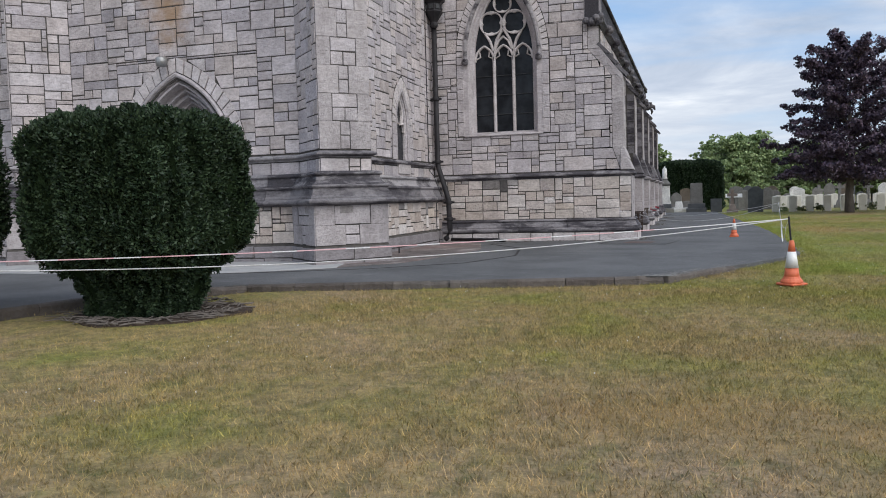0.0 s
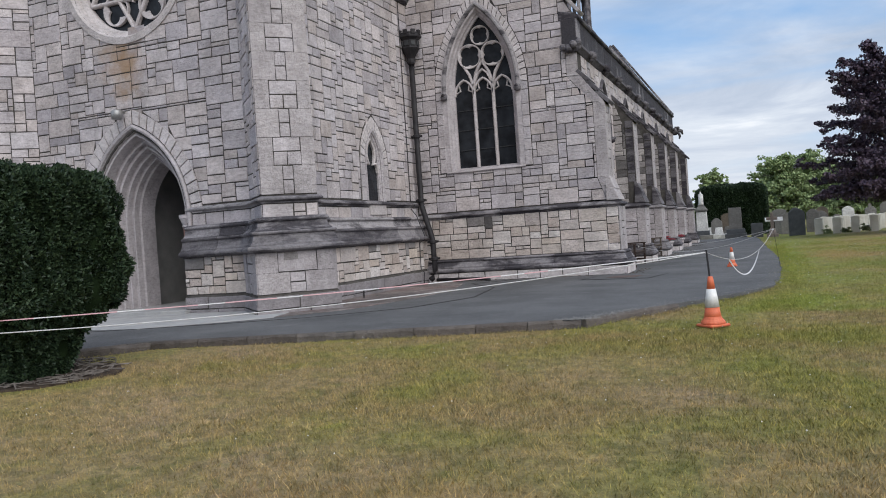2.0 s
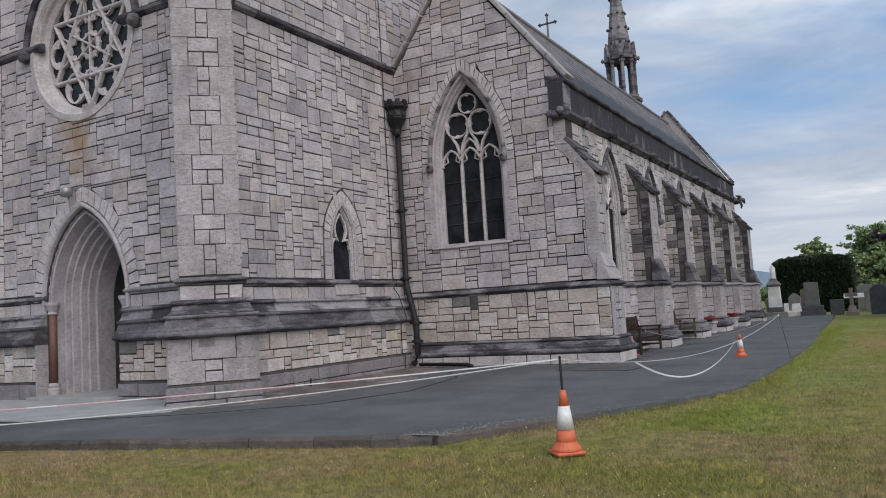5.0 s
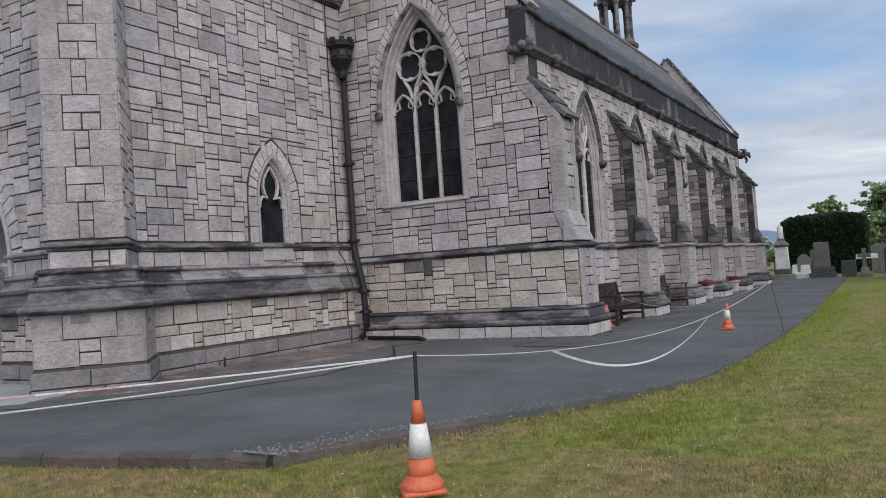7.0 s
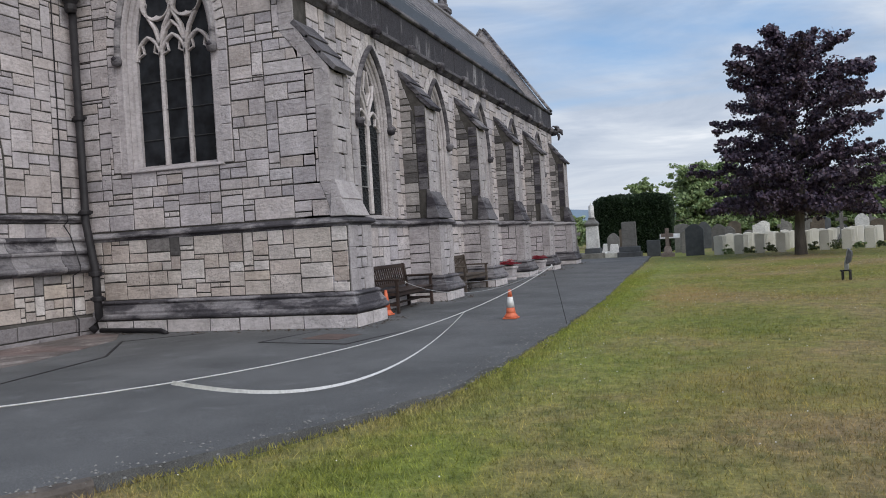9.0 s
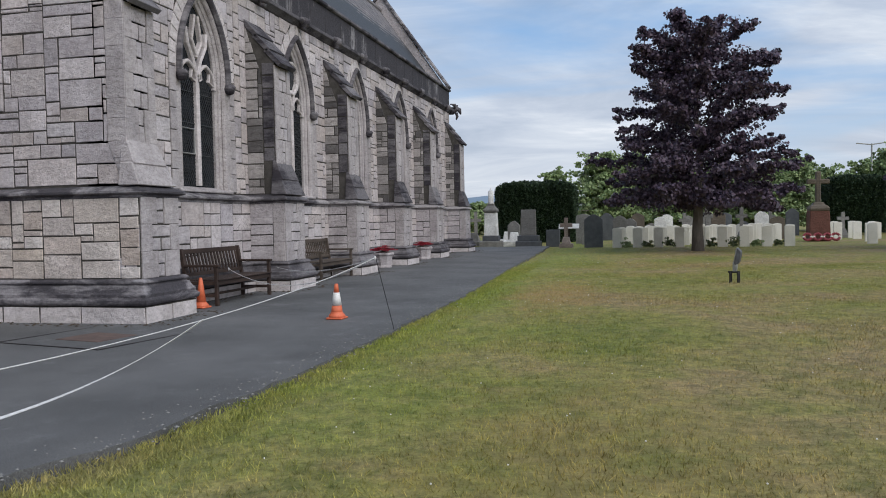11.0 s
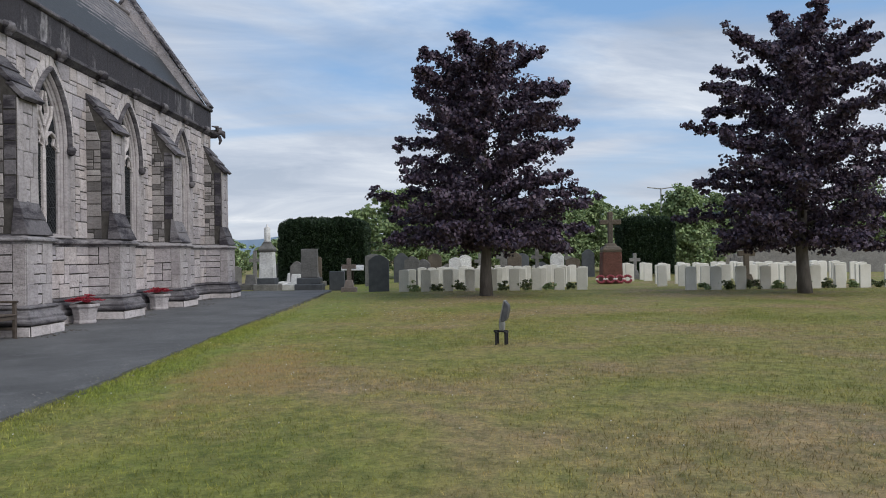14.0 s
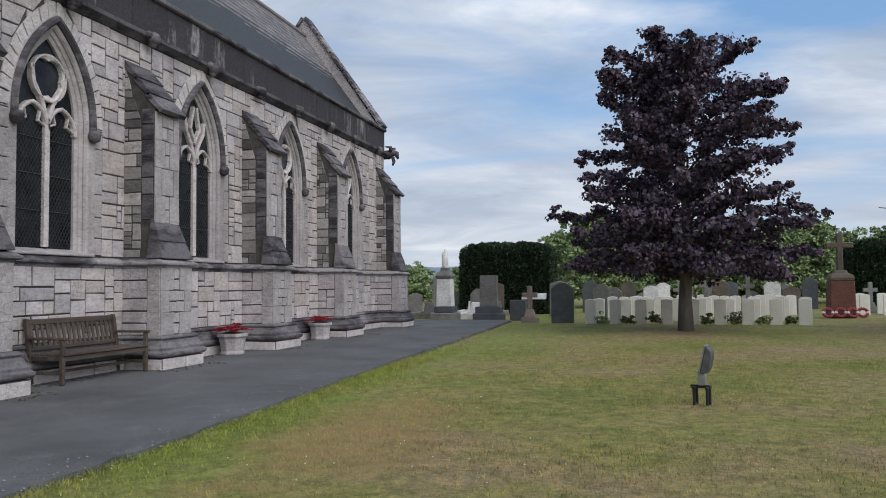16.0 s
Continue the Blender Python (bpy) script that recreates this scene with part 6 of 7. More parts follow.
# ---- cones ----
def cone(at, s, banded, label):
    t = thing("traffic_cone", at, random.Random(int(at[1])).uniform(0, 90), label, "traffic cone", "traffic cones")
    mb = MB().box(-0.145, 0.145, -0.145, 0.145, 0.0, 0.035)
    mb.lathe([(0.148, 0.03), (0.143, 0.06), (0.128, 0.08), (0.108, 0.10), (0.1, 0.13)], 18)
    mb.done("foot", M_ORANGE, t, "", 0.012)
    r = lambda z: 0.105 - 0.075 * (z - 0.08) / 0.52
    MB().lathe([(r(0.08), 0.08), (r(0.235), 0.235)] if banded else [(r(0.08), 0.08), (r(0.6), 0.6), (0.02, 0.605)], 20).done("body", M_ORANGE, t, "", 0, True)
    if banded:
        MB().lathe([(r(0.235) + 0.004, 0.235), (r(0.455) + 0.004, 0.455)], 20).done("white_sleeve", M_CONEWHITE, t, "scuffed white reflective sleeve", 0, True)
        MB().lathe([(r(0.455), 0.455), (r(0.6), 0.6), (0.02, 0.605)], 20).done("tip", M_ORANGE, t, "", 0, True)
    t.scale = (s, s, s)
    return t


cone((1.27, 11.6, gz(11.6)), 1, True, "orange and white traffic cone on the lawn holding a rod")
cone((1.06, 22.7, path_level(22.7)), 0.8, True, "orange and white traffic cone on the asphalt path")
cone((-1.68, 23.85, path_level(23.8)), 0.8, False, "plain orange traffic cone beside a bench")


# ---- benches ----
def bench(at, turn, mat, label):
    """A slatted park bench; its front looks along +x, its length lies along y."""
    t = thing("bench", at, turn, label, "bench", "benches along the church wall")
    L = 0.95
    for y in (-L, L):
        MB().box(-0.03, 0.03, y - 0.03, y + 0.03, 0, 0.63).done("front_leg", mat, t, "", 0.006)
        p = [(-0.56, 0), (-0.50, 0), (-0.52, 0.42), (-0.60, 0.93), (-0.66, 0.93), (-0.58, 0.42)]
        MB().prism([(x, y - 0.03, z) for x, z in p], [(x, y + 0.03, z) for x, z in p]).done("back_leg", mat, t, "", 0.005)
        MB().box(-0.58, 0.06, y - 0.042, y + 0.042, 0.63, 0.67).done("armrest", mat, t, "", 0.01)
        MB().box(-0.52, -0.03, y - 0.02, y + 0.02, 0.14, 0.19).done("side_stretcher", mat, t, "", 0.004)
        MB().box(-0.54, -0.03, y - 0.02, y + 0.02, 0.34, 0.40).done("side_rail", mat, t, "", 0.004)
    MB().box(-0.02, 0.02, -L + 0.03, L - 0.03, 0.33, 0.40).done("front_rail", mat, t, "", 0.004)
    MB().box(-0.29, -0.25, -L, L, 0.14, 0.18).done("stretcher", mat, t, "", 0.004)
    for k in range(5):
        x = -0.47 + k * 0.108
        MB().box(x, x + 0.09, -L - 0.02, L + 0.02, 0.41, 0.432).done("seat_slat", mat, t, "", 0.004)
    MB().box(-0.66, -0.62, -L + 0.03, L - 0.03, 0.84, 0.92).done("top_rail", mat, t, "", 0.006)
    MB().box(-0.585, -0.545, -L + 0.03, L - 0.03, 0.47, 0.53).done("lower_rail", mat, t, "", 0.004)
    for k in range(17):
        y = -L + 0.09 + k * (2 * L - 0.18) / 16
        p = [(-0.575, 0.51), (-0.555, 0.51), (-0.63, 0.86), (-0.65, 0.86)]
        MB().prism([(x, y - 0.022, z) for x, z in p], [(x, y + 0.022, z) for x, z in p]).done("back_slat", mat, t)
    return t


bench((-1.54, 25.05, path_level(25)), 0, M_WOOD, "dark weathered wooden slatted bench against the church wall")
bench((-1.62, 29.68, path_level(30)), 0, M_WOODPALE, "grey-brown weathered wooden slatted bench between buttresses")

# ---- headstones ----
def headstone(at, w, h, d, mat, label, group="war graves", rise=0.035, turn=0.0, lean=0.0):
    t = thing("headstone", at, turn, label, "headstone", group)
    top = [(-w / 2 + w * i / 8, h - rise + rise * math.sin(math.pi * i / 8)) for i in range(9)]
    o = [(-w / 2, -0.1)] + top + [(w / 2, -0.1)]
    ob = MB().prism([(x, -d / 2 + lean * z, z) for x, z in o], [(x, d / 2 + lean * z, z) for x, z in o]).done("slab", mat, t, "", 0.012)
    return t


rnd = random.Random(31)
for i in range(9):
    headstone((4.37 + i * 0.845, 47.1 - 0.06 * i, gz(47)), 0.39, 0.83, 0.09, M_HEADSTONE, "pale limestone headstone with a gently curved top")
for i in range(9):
    headstone((14.75 + i * 0.885, 45.0, gz(45)), 0.39, 0.83, 0.09, M_HEADSTONE, "pale limestone headstone with a gently curved top")
for row, (y, x0, n) in enumerate([(49.3, 4.6, 9), (51.5, 4.9, 8), (48.4, 14.6, 10), (51.0, 15.2, 11), (53.4, 16.0, 11), (52.9, 5.3, 8), (54.9, 5.0, 9), (54.8, 14.8, 12), (56.4, 15.0, 12)]):
    for i in range(n):
        headstone((x0 + i * 0.88 + rnd.uniform(-0.06, 0.06), y + rnd.uniform(-0.1, 0.1), gz(y)), 0.39, 0.82 + rnd.uniform(-0.03, 0.04), 0.09, M_HEADSTONE, "pale limestone headstone with a gently curved top", "war graves")

headstone((3.36, 47.6, gz(47)), 0.8, 1.42, 0.12, M_SLATESTONE, "tall dark slate headstone with a rounded top", "old graves", 0.22)

# red memorial
mem = thing("memorial", (13.35, 52.2, gz(52)), 0, "red sandstone memorial block with a weathered brown cross", "memorial")
MB().prism([(-0.46, -0.42, 0), (0.46, -0.42, 0), (0.46, 0.42, 0), (-0.46, 0.42, 0)], [(-0.42, -0.38, 1.4), (0.42, -0.38, 1.4), (0.42, 0.38, 1.4), (-0.42, 0.38, 1.4)]).done("block", M_REDSAND, mem, "", 0.03)
MB().lathe([(0.56, 1.38), (0.6, 1.5), (0.5, 1.62), (0.36, 1.66), (0.27, 1.78)], 4, (0, 0, 0), math.pi / 4).done("capstone", M_BROWNST, mem, "", 0.02)
mb = MB().box(-0.11, 0.11, -0.1, 0.1, 1.7, 3.2).box(-0.48, 0.48, -0.095, 0.095, 2.62, 2.84)
mb.done("cross", M_BROWNST, mem, "weathered brown cross", 0.03)

# ---- background trees and hills ----
BG = [(-8, 80, 2.3, 2.3), (-4.2, 76, 1.9, 2.2), (-13, 84, 2.6, 2.6), (3.2, 66, 5.4, 3.3), (5, 70, 5.6, 3.2), (8, 66, 4.4, 2.8), (10.5, 72, 4.6, 3.3), (13.5, 70, 4.2, 3), (16, 74, 5.2, 3.2), (20.6, 66, 5.2, 2.2), (23, 72, 5.2, 2.8), (26, 76, 5.5, 3.2), (29.5, 78, 5.0, 3.0), (33, 80, 6, 3.4), (38, 78, 6.4, 3.4), (43, 80, 5.5, 3.2), (48, 76, 7, 3.6), (19, 78, 4.4, 3.0), (7, 78, 5.2, 3.2)]
for i, (x, y, h, w) in enumerate(BG):
    tree("tree", (x, y, 0.34), h, w, 0.35, M_GREENLEAF, "green leafy tree in the distance beyond the graves", 50 + i, 560, 34, 0.19, 0.14)

for i, (x, y, h, w) in enumerate([(-5.0, 120, 7.6, 4.4), (2.5, 124, 8.6, 4.6), (9.0, 118, 7.4, 4.4), (16.5, 122, 7.8, 4.8), (25, 120, 8.4, 5.0), (34, 124, 8.0, 5.0), (45, 120, 8.8, 5.2)]):
    tree("tree", (x, y, 0.34), h, w, 0.4, M_GREENLEAF, "green leafy tree in the far distance", 90 + i, 460, 34, 0.3, 0.2)

hills = []
for i in range(61):
    x = -1400 + i * 47
    hills.append((x, 1500, 20 + 26 * (0.5 + 0.5 * math.sin(i * 0.31 + 1)) + 7 * math.sin(i * 1.1)))
v = [(x, y, -5) for x, y, z in hills] + [(x, y + 60, z) for x, y, z in hills]
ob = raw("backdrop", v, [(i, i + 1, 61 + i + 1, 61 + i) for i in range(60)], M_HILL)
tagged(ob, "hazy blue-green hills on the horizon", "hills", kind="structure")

wall_b = structure("wall_boundary", "low pale stone boundary wall of the churchyard", "wall")
MB().prism([(22, 66, 0), (60, 60, 0), (60, 60.4, 0), (22, 66.4, 0)], [(22, 66, 1.9), (60, 60, 1.9), (60, 60.4, 1.9), (22, 66.4, 1.9)]).done("wall_core", M_FARWALL, wall_b)

# ---- drainpipe and lightning cable ----
pipe = thing("drainpipe", (0, 0, 0), 0, "black cast-iron drainpipe with hopper in the wall's corner", "drainpipe")
hop = MB().lathe([(0.09, 6.40), (0.12, 6.46), (0.12, 6.52), (0.10, 6.56), (0.16, 6.66), (0.25, 6.80), (0.27, 6.84), (0.25, 6.87), (0.25, 7.06), (0.29, 7.10), (0.34, 7.13), (0.34, 7.19), (0.30, 7.21), (0.30, 7.26), (0.26, 7.27)], 8, (-7.0, 21.94, 0), math.pi / 8).done("hopper", M_IRON, pipe, "octagonal moulded hopper head", 0.006)
for k in range(8):
    t = k * math.pi / 4
    MB().box(-0.05, 0.03, -0.055, 0.055, 7.2, 7.33, pose(-7.0 + 0.29 * math.cos(t), 21.94 + 0.29 * math.sin(t), 0, 0, 0, 45 * k)).done("crest", M_IRON, hop, "", 0.005)
    MB().box(-0.02, 0.02, -0.06, 0.06, 6.9, 7.03, pose(-7.0 + 0.235 * math.cos(t), 21.94 + 0.235 * math.sin(t), 0, 0, 0, 45 * k)).done("raised_panel", M_LEAD, hop, "", 0.004)
MB().tube([(-7.02, 22.0, 6.5), (-7.02, 22.0, 2.55), (-6.98, 21.96, 2.4), (-6.74, 21.82, 1.75), (-6.66, 21.78, 1.5), (-6.64, 21.78, 0.62), (-6.72, 21.76, 0.42), (-6.78, 21.72, 0.36)], 0.075, 12).done("downpipe", M_IRON, pipe, "", 0, True)
for x, y, z in ((-7.02, 22.0, 4.4), (-7.02, 22.0, 2.6), (-6.65, 21.78, 1.42), (-6.64, 21.78, 0.95)):
    MB().lathe([(0.095, -0.05), (0.105, -0.03), (0.105, 0.03), (0.095, 0.05)], 12, (x, y, z)).box(x - 0.17, x + 0.17, y - 0.015, y + 0.02, z - 0.03, z + 0.03).done("bracket", M_IRON, pipe, "", 0.004)
drain = thing("gully_pipe", (0, 0, 0), 0, "rusty horizontal drain pipe along the wall foot", "pipe")
MB().tube([(-6.6, 21.76, 0.36), (-5.2, 21.7, 0.34), (-5.0, 21.6, 0.3)], 0.045, 8).done("pipe_run", M_IRON, drain, "", 0, True)
cable = thing("lightning_cable", (0, 0, 0), 0, "thin black lightning cable down the tower wall", "cable")
MB().tube([(-7.17, 21.62, 12.9), (-7.16, 21.64, 8.36), (-7.05, 21.64, 8.3), (-7.05, 21.64, 8.16), (-7.16, 21.64, 8.1), (-7.165, 21.62, 4.2), (-7.16, 21.6, 2.6), (-7.06, 21.6, 2.54), (-7.06, 21.6, 2.44), (-7.16, 21.6, 2.36), (-7.0, 21.58, 2.16), (-6.9, 21.56, 1.9), (-6.78, 21.54, 1.6), (-6.78, 21.54, 1.5), (-6.94, 21.52, 1.42), (-6.94, 21.5, 0.7), (-6.85, 21.5, 0.6), (-6.87, 21.5, 0.3)], 0.012, 6).done("cable_run", M_IRON, cable)
pin = thing("iron_pin", (-6.55, 17.35, path_level(17) - 0.02), 0, "short black iron pin in the gravel", "pin")
MB().tube([(0, 0, -0.05), (0.01, 0, 0.2)], 0.02, 6).done("pin_rod", M_IRON, pin)

lamp = thing("wall_lamp", (-11.15, 15.2, 4.62), 0, "small grey lamp over the doorway arch", "lamp")
MB().lathe([(0.03, -0.02), (0.12, 0.0), (0.13, 0.16), (0.09, 0.2), (0.02, 0.21)], 12, (0, -0.1, 0)).done("lamp_body", M_LAMPMETAL, lamp, "", 0, True)
MB().box(-0.03, 0.03, -0.1, 0.13, 0.16, 0.2).done("lamp_arm", M_LAMPMETAL, lamp)


# ---- paving at the tower ----
def flat(name, outline, mat, label, lift=0.008, cat="paving", depth=0.1):
    low = [(x, y, path_level(y) - depth) for x, y in outline]
    top = [(x, y, path_level(y) + lift) for x, y in outline]
    ob = MB().prism(low, top).done(name, mat, None, "", 0.004)
    return tagged(ob, label, cat, kind="structure")


flat("pavement_apron", [(-17.0, 15.5), (-17.0, 12.4), (-12.0, 12.2), (-8.2, 12.15), (-7.1, 12.9), (-6.35, 13.5), (-6.6, 14.4), (-7.6, 15.3), (-9.6, 15.3)], M_CONCRETE, "pale worn concrete apron before the tower door", 0.012)
flat("gravel_strip", [(-6.35, 13.55), (-5.5, 14.7), (-5.0, 17.0), (-4.9, 18.6), (-5.5, 20.9), (-6.3, 21.9), (-7.0, 21.9), (-7.0, 16.5), (-6.0, 15.3), (-7.0, 14.3)], M_GRAVEL, "reddish gravel strip along the tower foot", 0.01, "gravel")
cover = thing("manhole_cover", (-1.3, 20.8, path_level(20.8)), -12, "rusty rectangular manhole cover set in a dark-edged asphalt patch", "manhole cover")
MB().box(-0.35, 0.35, -0.3, 0.3, -0.05, 0.006).done("plate", plain("rusty_iron", (0.085, 0.06, 0.052), (0.14, 0.095, 0.082), 9, 0.8, 0.3, 0.4), cover, "rust-red iron plate", 0.003)
for x0, x1, y0, y1 in ((-0.85, 0.85, -0.72, -0.69), (-0.85, -0.82, -0.69, 0.69), (0.82, 0.85, -0.69, 0.69)):
    MB().box(x0, x1, y0, y1, -0.05, 0.005).done("joint_line", M_IRON, cover, "dark tar joint")
tar = thing("tar_seam", (0, 0, 0), 0, "dark tar seam across the asphalt", "seam", kind="structure")
pts = [(-9.0, 11.9), (-7.0, 12.6), (-5.6, 13.3), (-4.2, 14.6), (-3.6, 16.5), (-4.0, 19.0), (-5.2, 20.7), (-4.2, 21.6)]
for a, b in zip(pts, pts[1:]):
    d = Vector((b[0] - a[0], b[1] - a[1])).normalized()
    n_ = Vector((-d.y, d.x)) * 0.02
    q = [(a[0] - n_.x, a[1] - n_.y), (b[0] - n_.x, b[1] - n_.y), (b[0] + n_.x, b[1] + n_.y), (a[0] + n_.x, a[1] + n_.y)]
    MB().prism([(x, y, path_level(y) - 0.02) for x, y in q], [(x, y, path_level(y) + 0.006) for x, y in q]).done("seam", M_IRON, tar)

# ---- kerb ----
M_KERB = stone("kerb_stone", [(0.105, 0.088, 0.078), (0.135, 0.115, 0.102), (0.085, 0.072, 0.064), (0.16, 0.142, 0.128)], 0.5)
kerb = structure("kerb", "old grey-brown kerb stones along the raised path edge, some broken", "kerb")
rnd = random.Random(77)
for (ax, ay), (bx_, by) in zip(PATH_EDGE[2:9], PATH_EDGE[3:10]):
    L = math.hypot(bx_ - ax, by - ay)
    k = max(1, round(L / 0.9))
    dx, dy = (bx_ - ax) / L, (by - ay) / L
    for i in range(k):
        # each stone has a ragged, worn outer edge
        m = 6
        runs = [L * i / k + 0.004 + (L / k - 0.008) * j / m for j in range(m + 1)]
        chip = rnd.random() < 0.3
        outer = [0.075 + rnd.uniform(-0.014, 0.014) - (0.035 if chip and j > 3 else 0) for j in range(m + 1)]
        tops = [rnd.uniform(-0.012, 0.008) - (0.03 if chip and j > 3 else 0) for j in range(m + 1)]
        loops = []
        for r_, o, h in zip(runs, outer, tops):
            x, y = ax + dx * r_, ay + dy * r_
            z0, z1 = gz(y) - 0.16, path_level(y)
            loops.append([(x + dy * e, y - dx * e, z) for e, z in ((-0.02, z0), (o + 0.012, z0), (o + 0.006, z1 + h - 0.03), (o - 0.014, z1 + h), (-0.02, z1 + 0.003))])
        MB().loft(loops, True, True).done("kerb_stone", M_KERB, kerb)
# crumbled edge further on
crumbs = MB()
for i in range(900):
    y = 11.9 + 20 * rnd.random() ** 2.4
    x = edge_x(y) + rnd.gauss(-0.08, 0.15)
    r = rnd.uniform(0.005, 0.016)
    z = max(path_level(y), gz(y)) + r * 0.2
    p = [(x + r * rnd.uniform(0.7, 1.4) * math.cos(a), y + r * rnd.uniform(0.7, 1.4) * math.sin(a), z) for a in (0.2, 1.8, 3.3, 4.9)]
    crumbs.add(p + [(x, y, z + r * 0.7)], [(0, 1, 4), (1, 2, 4), (2, 3, 4), (3, 0, 4)])
tagged(raw("gravel_crumbs", crumbs.v, crumbs.f, plain("pale_grit", (0.15, 0.147, 0.142), (0.27, 0.263, 0.25), 30, 0.9, 0.2, 0.3)), "pale grit and crumbled asphalt along the path edge", "grit", kind="stuff")

# dirt and leaf litter along the wall foot
dirt = MB()
foot = offset_path(AISLE, 0.26)
for a, b in zip(foot, foot[1:]):
    for i in range(int((b - a).length * 26)):
        p = a.lerp(b, rnd.random())
        x, y = p.x + abs(rnd.gauss(0, 0.16)), p.y + rnd.gauss(0, 0.05) - (0.12 * abs(rnd.gauss(0, 1)) if b.x > a.x else 0)
        r, z = rnd.uniform(0.008, 0.032), path_level(y) + 0.003
        q = [(x + r * rnd.uniform(0.6, 1.5) * math.cos(t), y + r * rnd.uniform(0.6, 1.5) * math.sin(t), z) for t in (0.2, 1.8, 3.3, 4.9)]
        dirt.add(q + [(x, y, z + r * 0.5)], [(0, 1, 4), (1, 2, 4), (2, 3, 4), (3, 0, 4)])
tagged(raw("leaf_litter", dirt.v, dirt.f, plain("dark_litter", (0.03, 0.025, 0.02), (0.11, 0.085, 0.065), 25, 0.9, 0.1, 0.3)), "dark leaf litter and grit along the church wall foot", "litter", kind="stuff")

# soil bed with litter under the yew
bed = []
for i in range(28):
    a = 2 * math.pi * i / 28
    r = 1 + 0.07 * math.sin(3 * a) + 0.05 * math.sin(7 * a)
    bed.append((-6.5 + 1.14 * r * math.cos(a), 8.48 + 0.98 * r * math.sin(a)))
ob = MB().prism([(x, y, gz(y) - 0.08) for x, y in bed], [(x, y, gz(y) + 0.004) for x, y in bed]).done("soil_bed", M_SOIL)
tagged(ob, "bare brown soil bed under the yew bush", "soil", kind="structure")
lit = MB()
for i in range(260):
    a, r = rnd.uniform(0, 6.28), rnd.uniform(0.8, 1.45)
    x, y = -6.5 + 0.76 * r * math.cos(a), 8.42 + 0.74 * r * math.sin(a)
    d, L = rnd.uniform(0, 3.14), rnd.uniform(0.08, 0.4)
    z = gz(y) + 0.02
    lit.tube([(x, y, z), (x + L * 0.5 * math.cos(d), y + L * 0.5 * math.sin(d), z + rnd.uniform(0, 0.03)), (x + L * math.cos(d + 0.2), y + L * math.sin(d + 0.2), z)], rnd.uniform(0.004, 0.011), 4)
tagged(raw("twig_litter", lit.v, lit.f, M_BARK), "dead twigs strewn on the soil bed", "twigs", kind="stuff")



# ---- ropes, rods, tape ----
def sag(a, b, drop, n=14):
    a, b = Vector(a), Vector(b)
    return [a.lerp(b, i / n) - Vector((0, 0, drop * 4 * (i / n) * (1 - i / n))) for i in range(n + 1)]


ROD1, ROD2 = (1.24, 11.66, 1.11), (2.05, 21.43, 1.18)
rod = thing("rod", (0, 0, 0), 0, "thin black rod standing in a traffic cone", "rod")
MB().tube([(1.27, 11.6, 0.7), (ROD1[0], ROD1[1], ROD1[2] + 0.03)], 0.013, 6).done("rod_shaft", M_IRON, rod)
rod = thing("rod", (0, 0, 0), 0, "thin black rod leaning from the lawn's edge", "rod")
MB().tube([(2.17, 21.8, 0.2), (ROD2[0], ROD2[1], ROD2[2] + 0.03)], 0.004, 6).done("rod_shaft", M_IRON, rod)
rope = thing("rope", (0, 0, 0), 0, "thin white barrier rope strung between rods and bench", "rope")
MB().tube(sag(ROD1, (-8.56, 5.85, 0.96), 0.22, 20), 0.0065, 6).done("strand", M_ROPE, rope)
MB().tube(sag(ROD1, ROD2, 0.32, 20), 0.004, 6).done("strand", M_ROPE, rope)
MB().tube(sag(ROD2, (-1.47, 24.38, 0.88), 0.3, 14), 0.005, 6).done("strand", M_ROPE, rope)
MB().tube(sag(ROD2, (-1.47, 26.2, 0.8), 0.12, 14), 0.005, 6).done("strand", M_ROPE, rope)
for p in (ROD1, ROD2, (-1.47, 24.38, 0.88)):
    MB().lathe([(0.004, -0.03), (0.011, -0.015), (0.013, 0.008), (0.006, 0.024)], 7, p).done("knot", M_ROPE, rope)


def ribbon(pts, w, twist=0.0):
    mb = MB()
    loops = []
    for i, p in enumerate(pts):
        p = Vector(p)
        d = (Vector(pts[min(i + 1, len(pts) - 1)]) - Vector(pts[max(i - 1, 0)])).normalized()
        s = d.cross(Vector((0, 0, 1))).normalized()
        u = s.cross(d)
        a = 1.2 + twist * i
        e = (s * math.cos(a) + u * math.sin(a)) * w / 2
        f_ = (u * math.cos(a) - s * math.sin(a)) * 0.002
        loops.append([p - e - f_, p + e - f_, p + e + f_, p - e + f_])
    return mb.loft(loops, True, True)


tape = thing("barrier_tape", (0, 0, 0), 0, "sagging red and white barrier tape tied to a rod", "tape")
pts = sag(ROD1, (-8.56, 5.8, 1.01), 0.10, 40)
for i in range(0, 40, 1):
    ribbon(pts[i:i + 2], 0.012, 0.0).done("red_band" if (i % 3) < 2 and i > 6 else "white_band", M_TAPERED if (i % 3) < 2 and i > 6 else M_ROPE, tape)
loop = thing("white_tape", (0, 0, 0), 0, "loose white tape hanging in a loop from the rope", "tape")
pr = sag(ROD1, ROD2, 0.32, 20)
a, b = pr[4], pr[13]
q = sag(a, b, 0.34, 24)
ribbon(q, 0.024, 0.12).done("tape_loop", M_ROPE, loop)


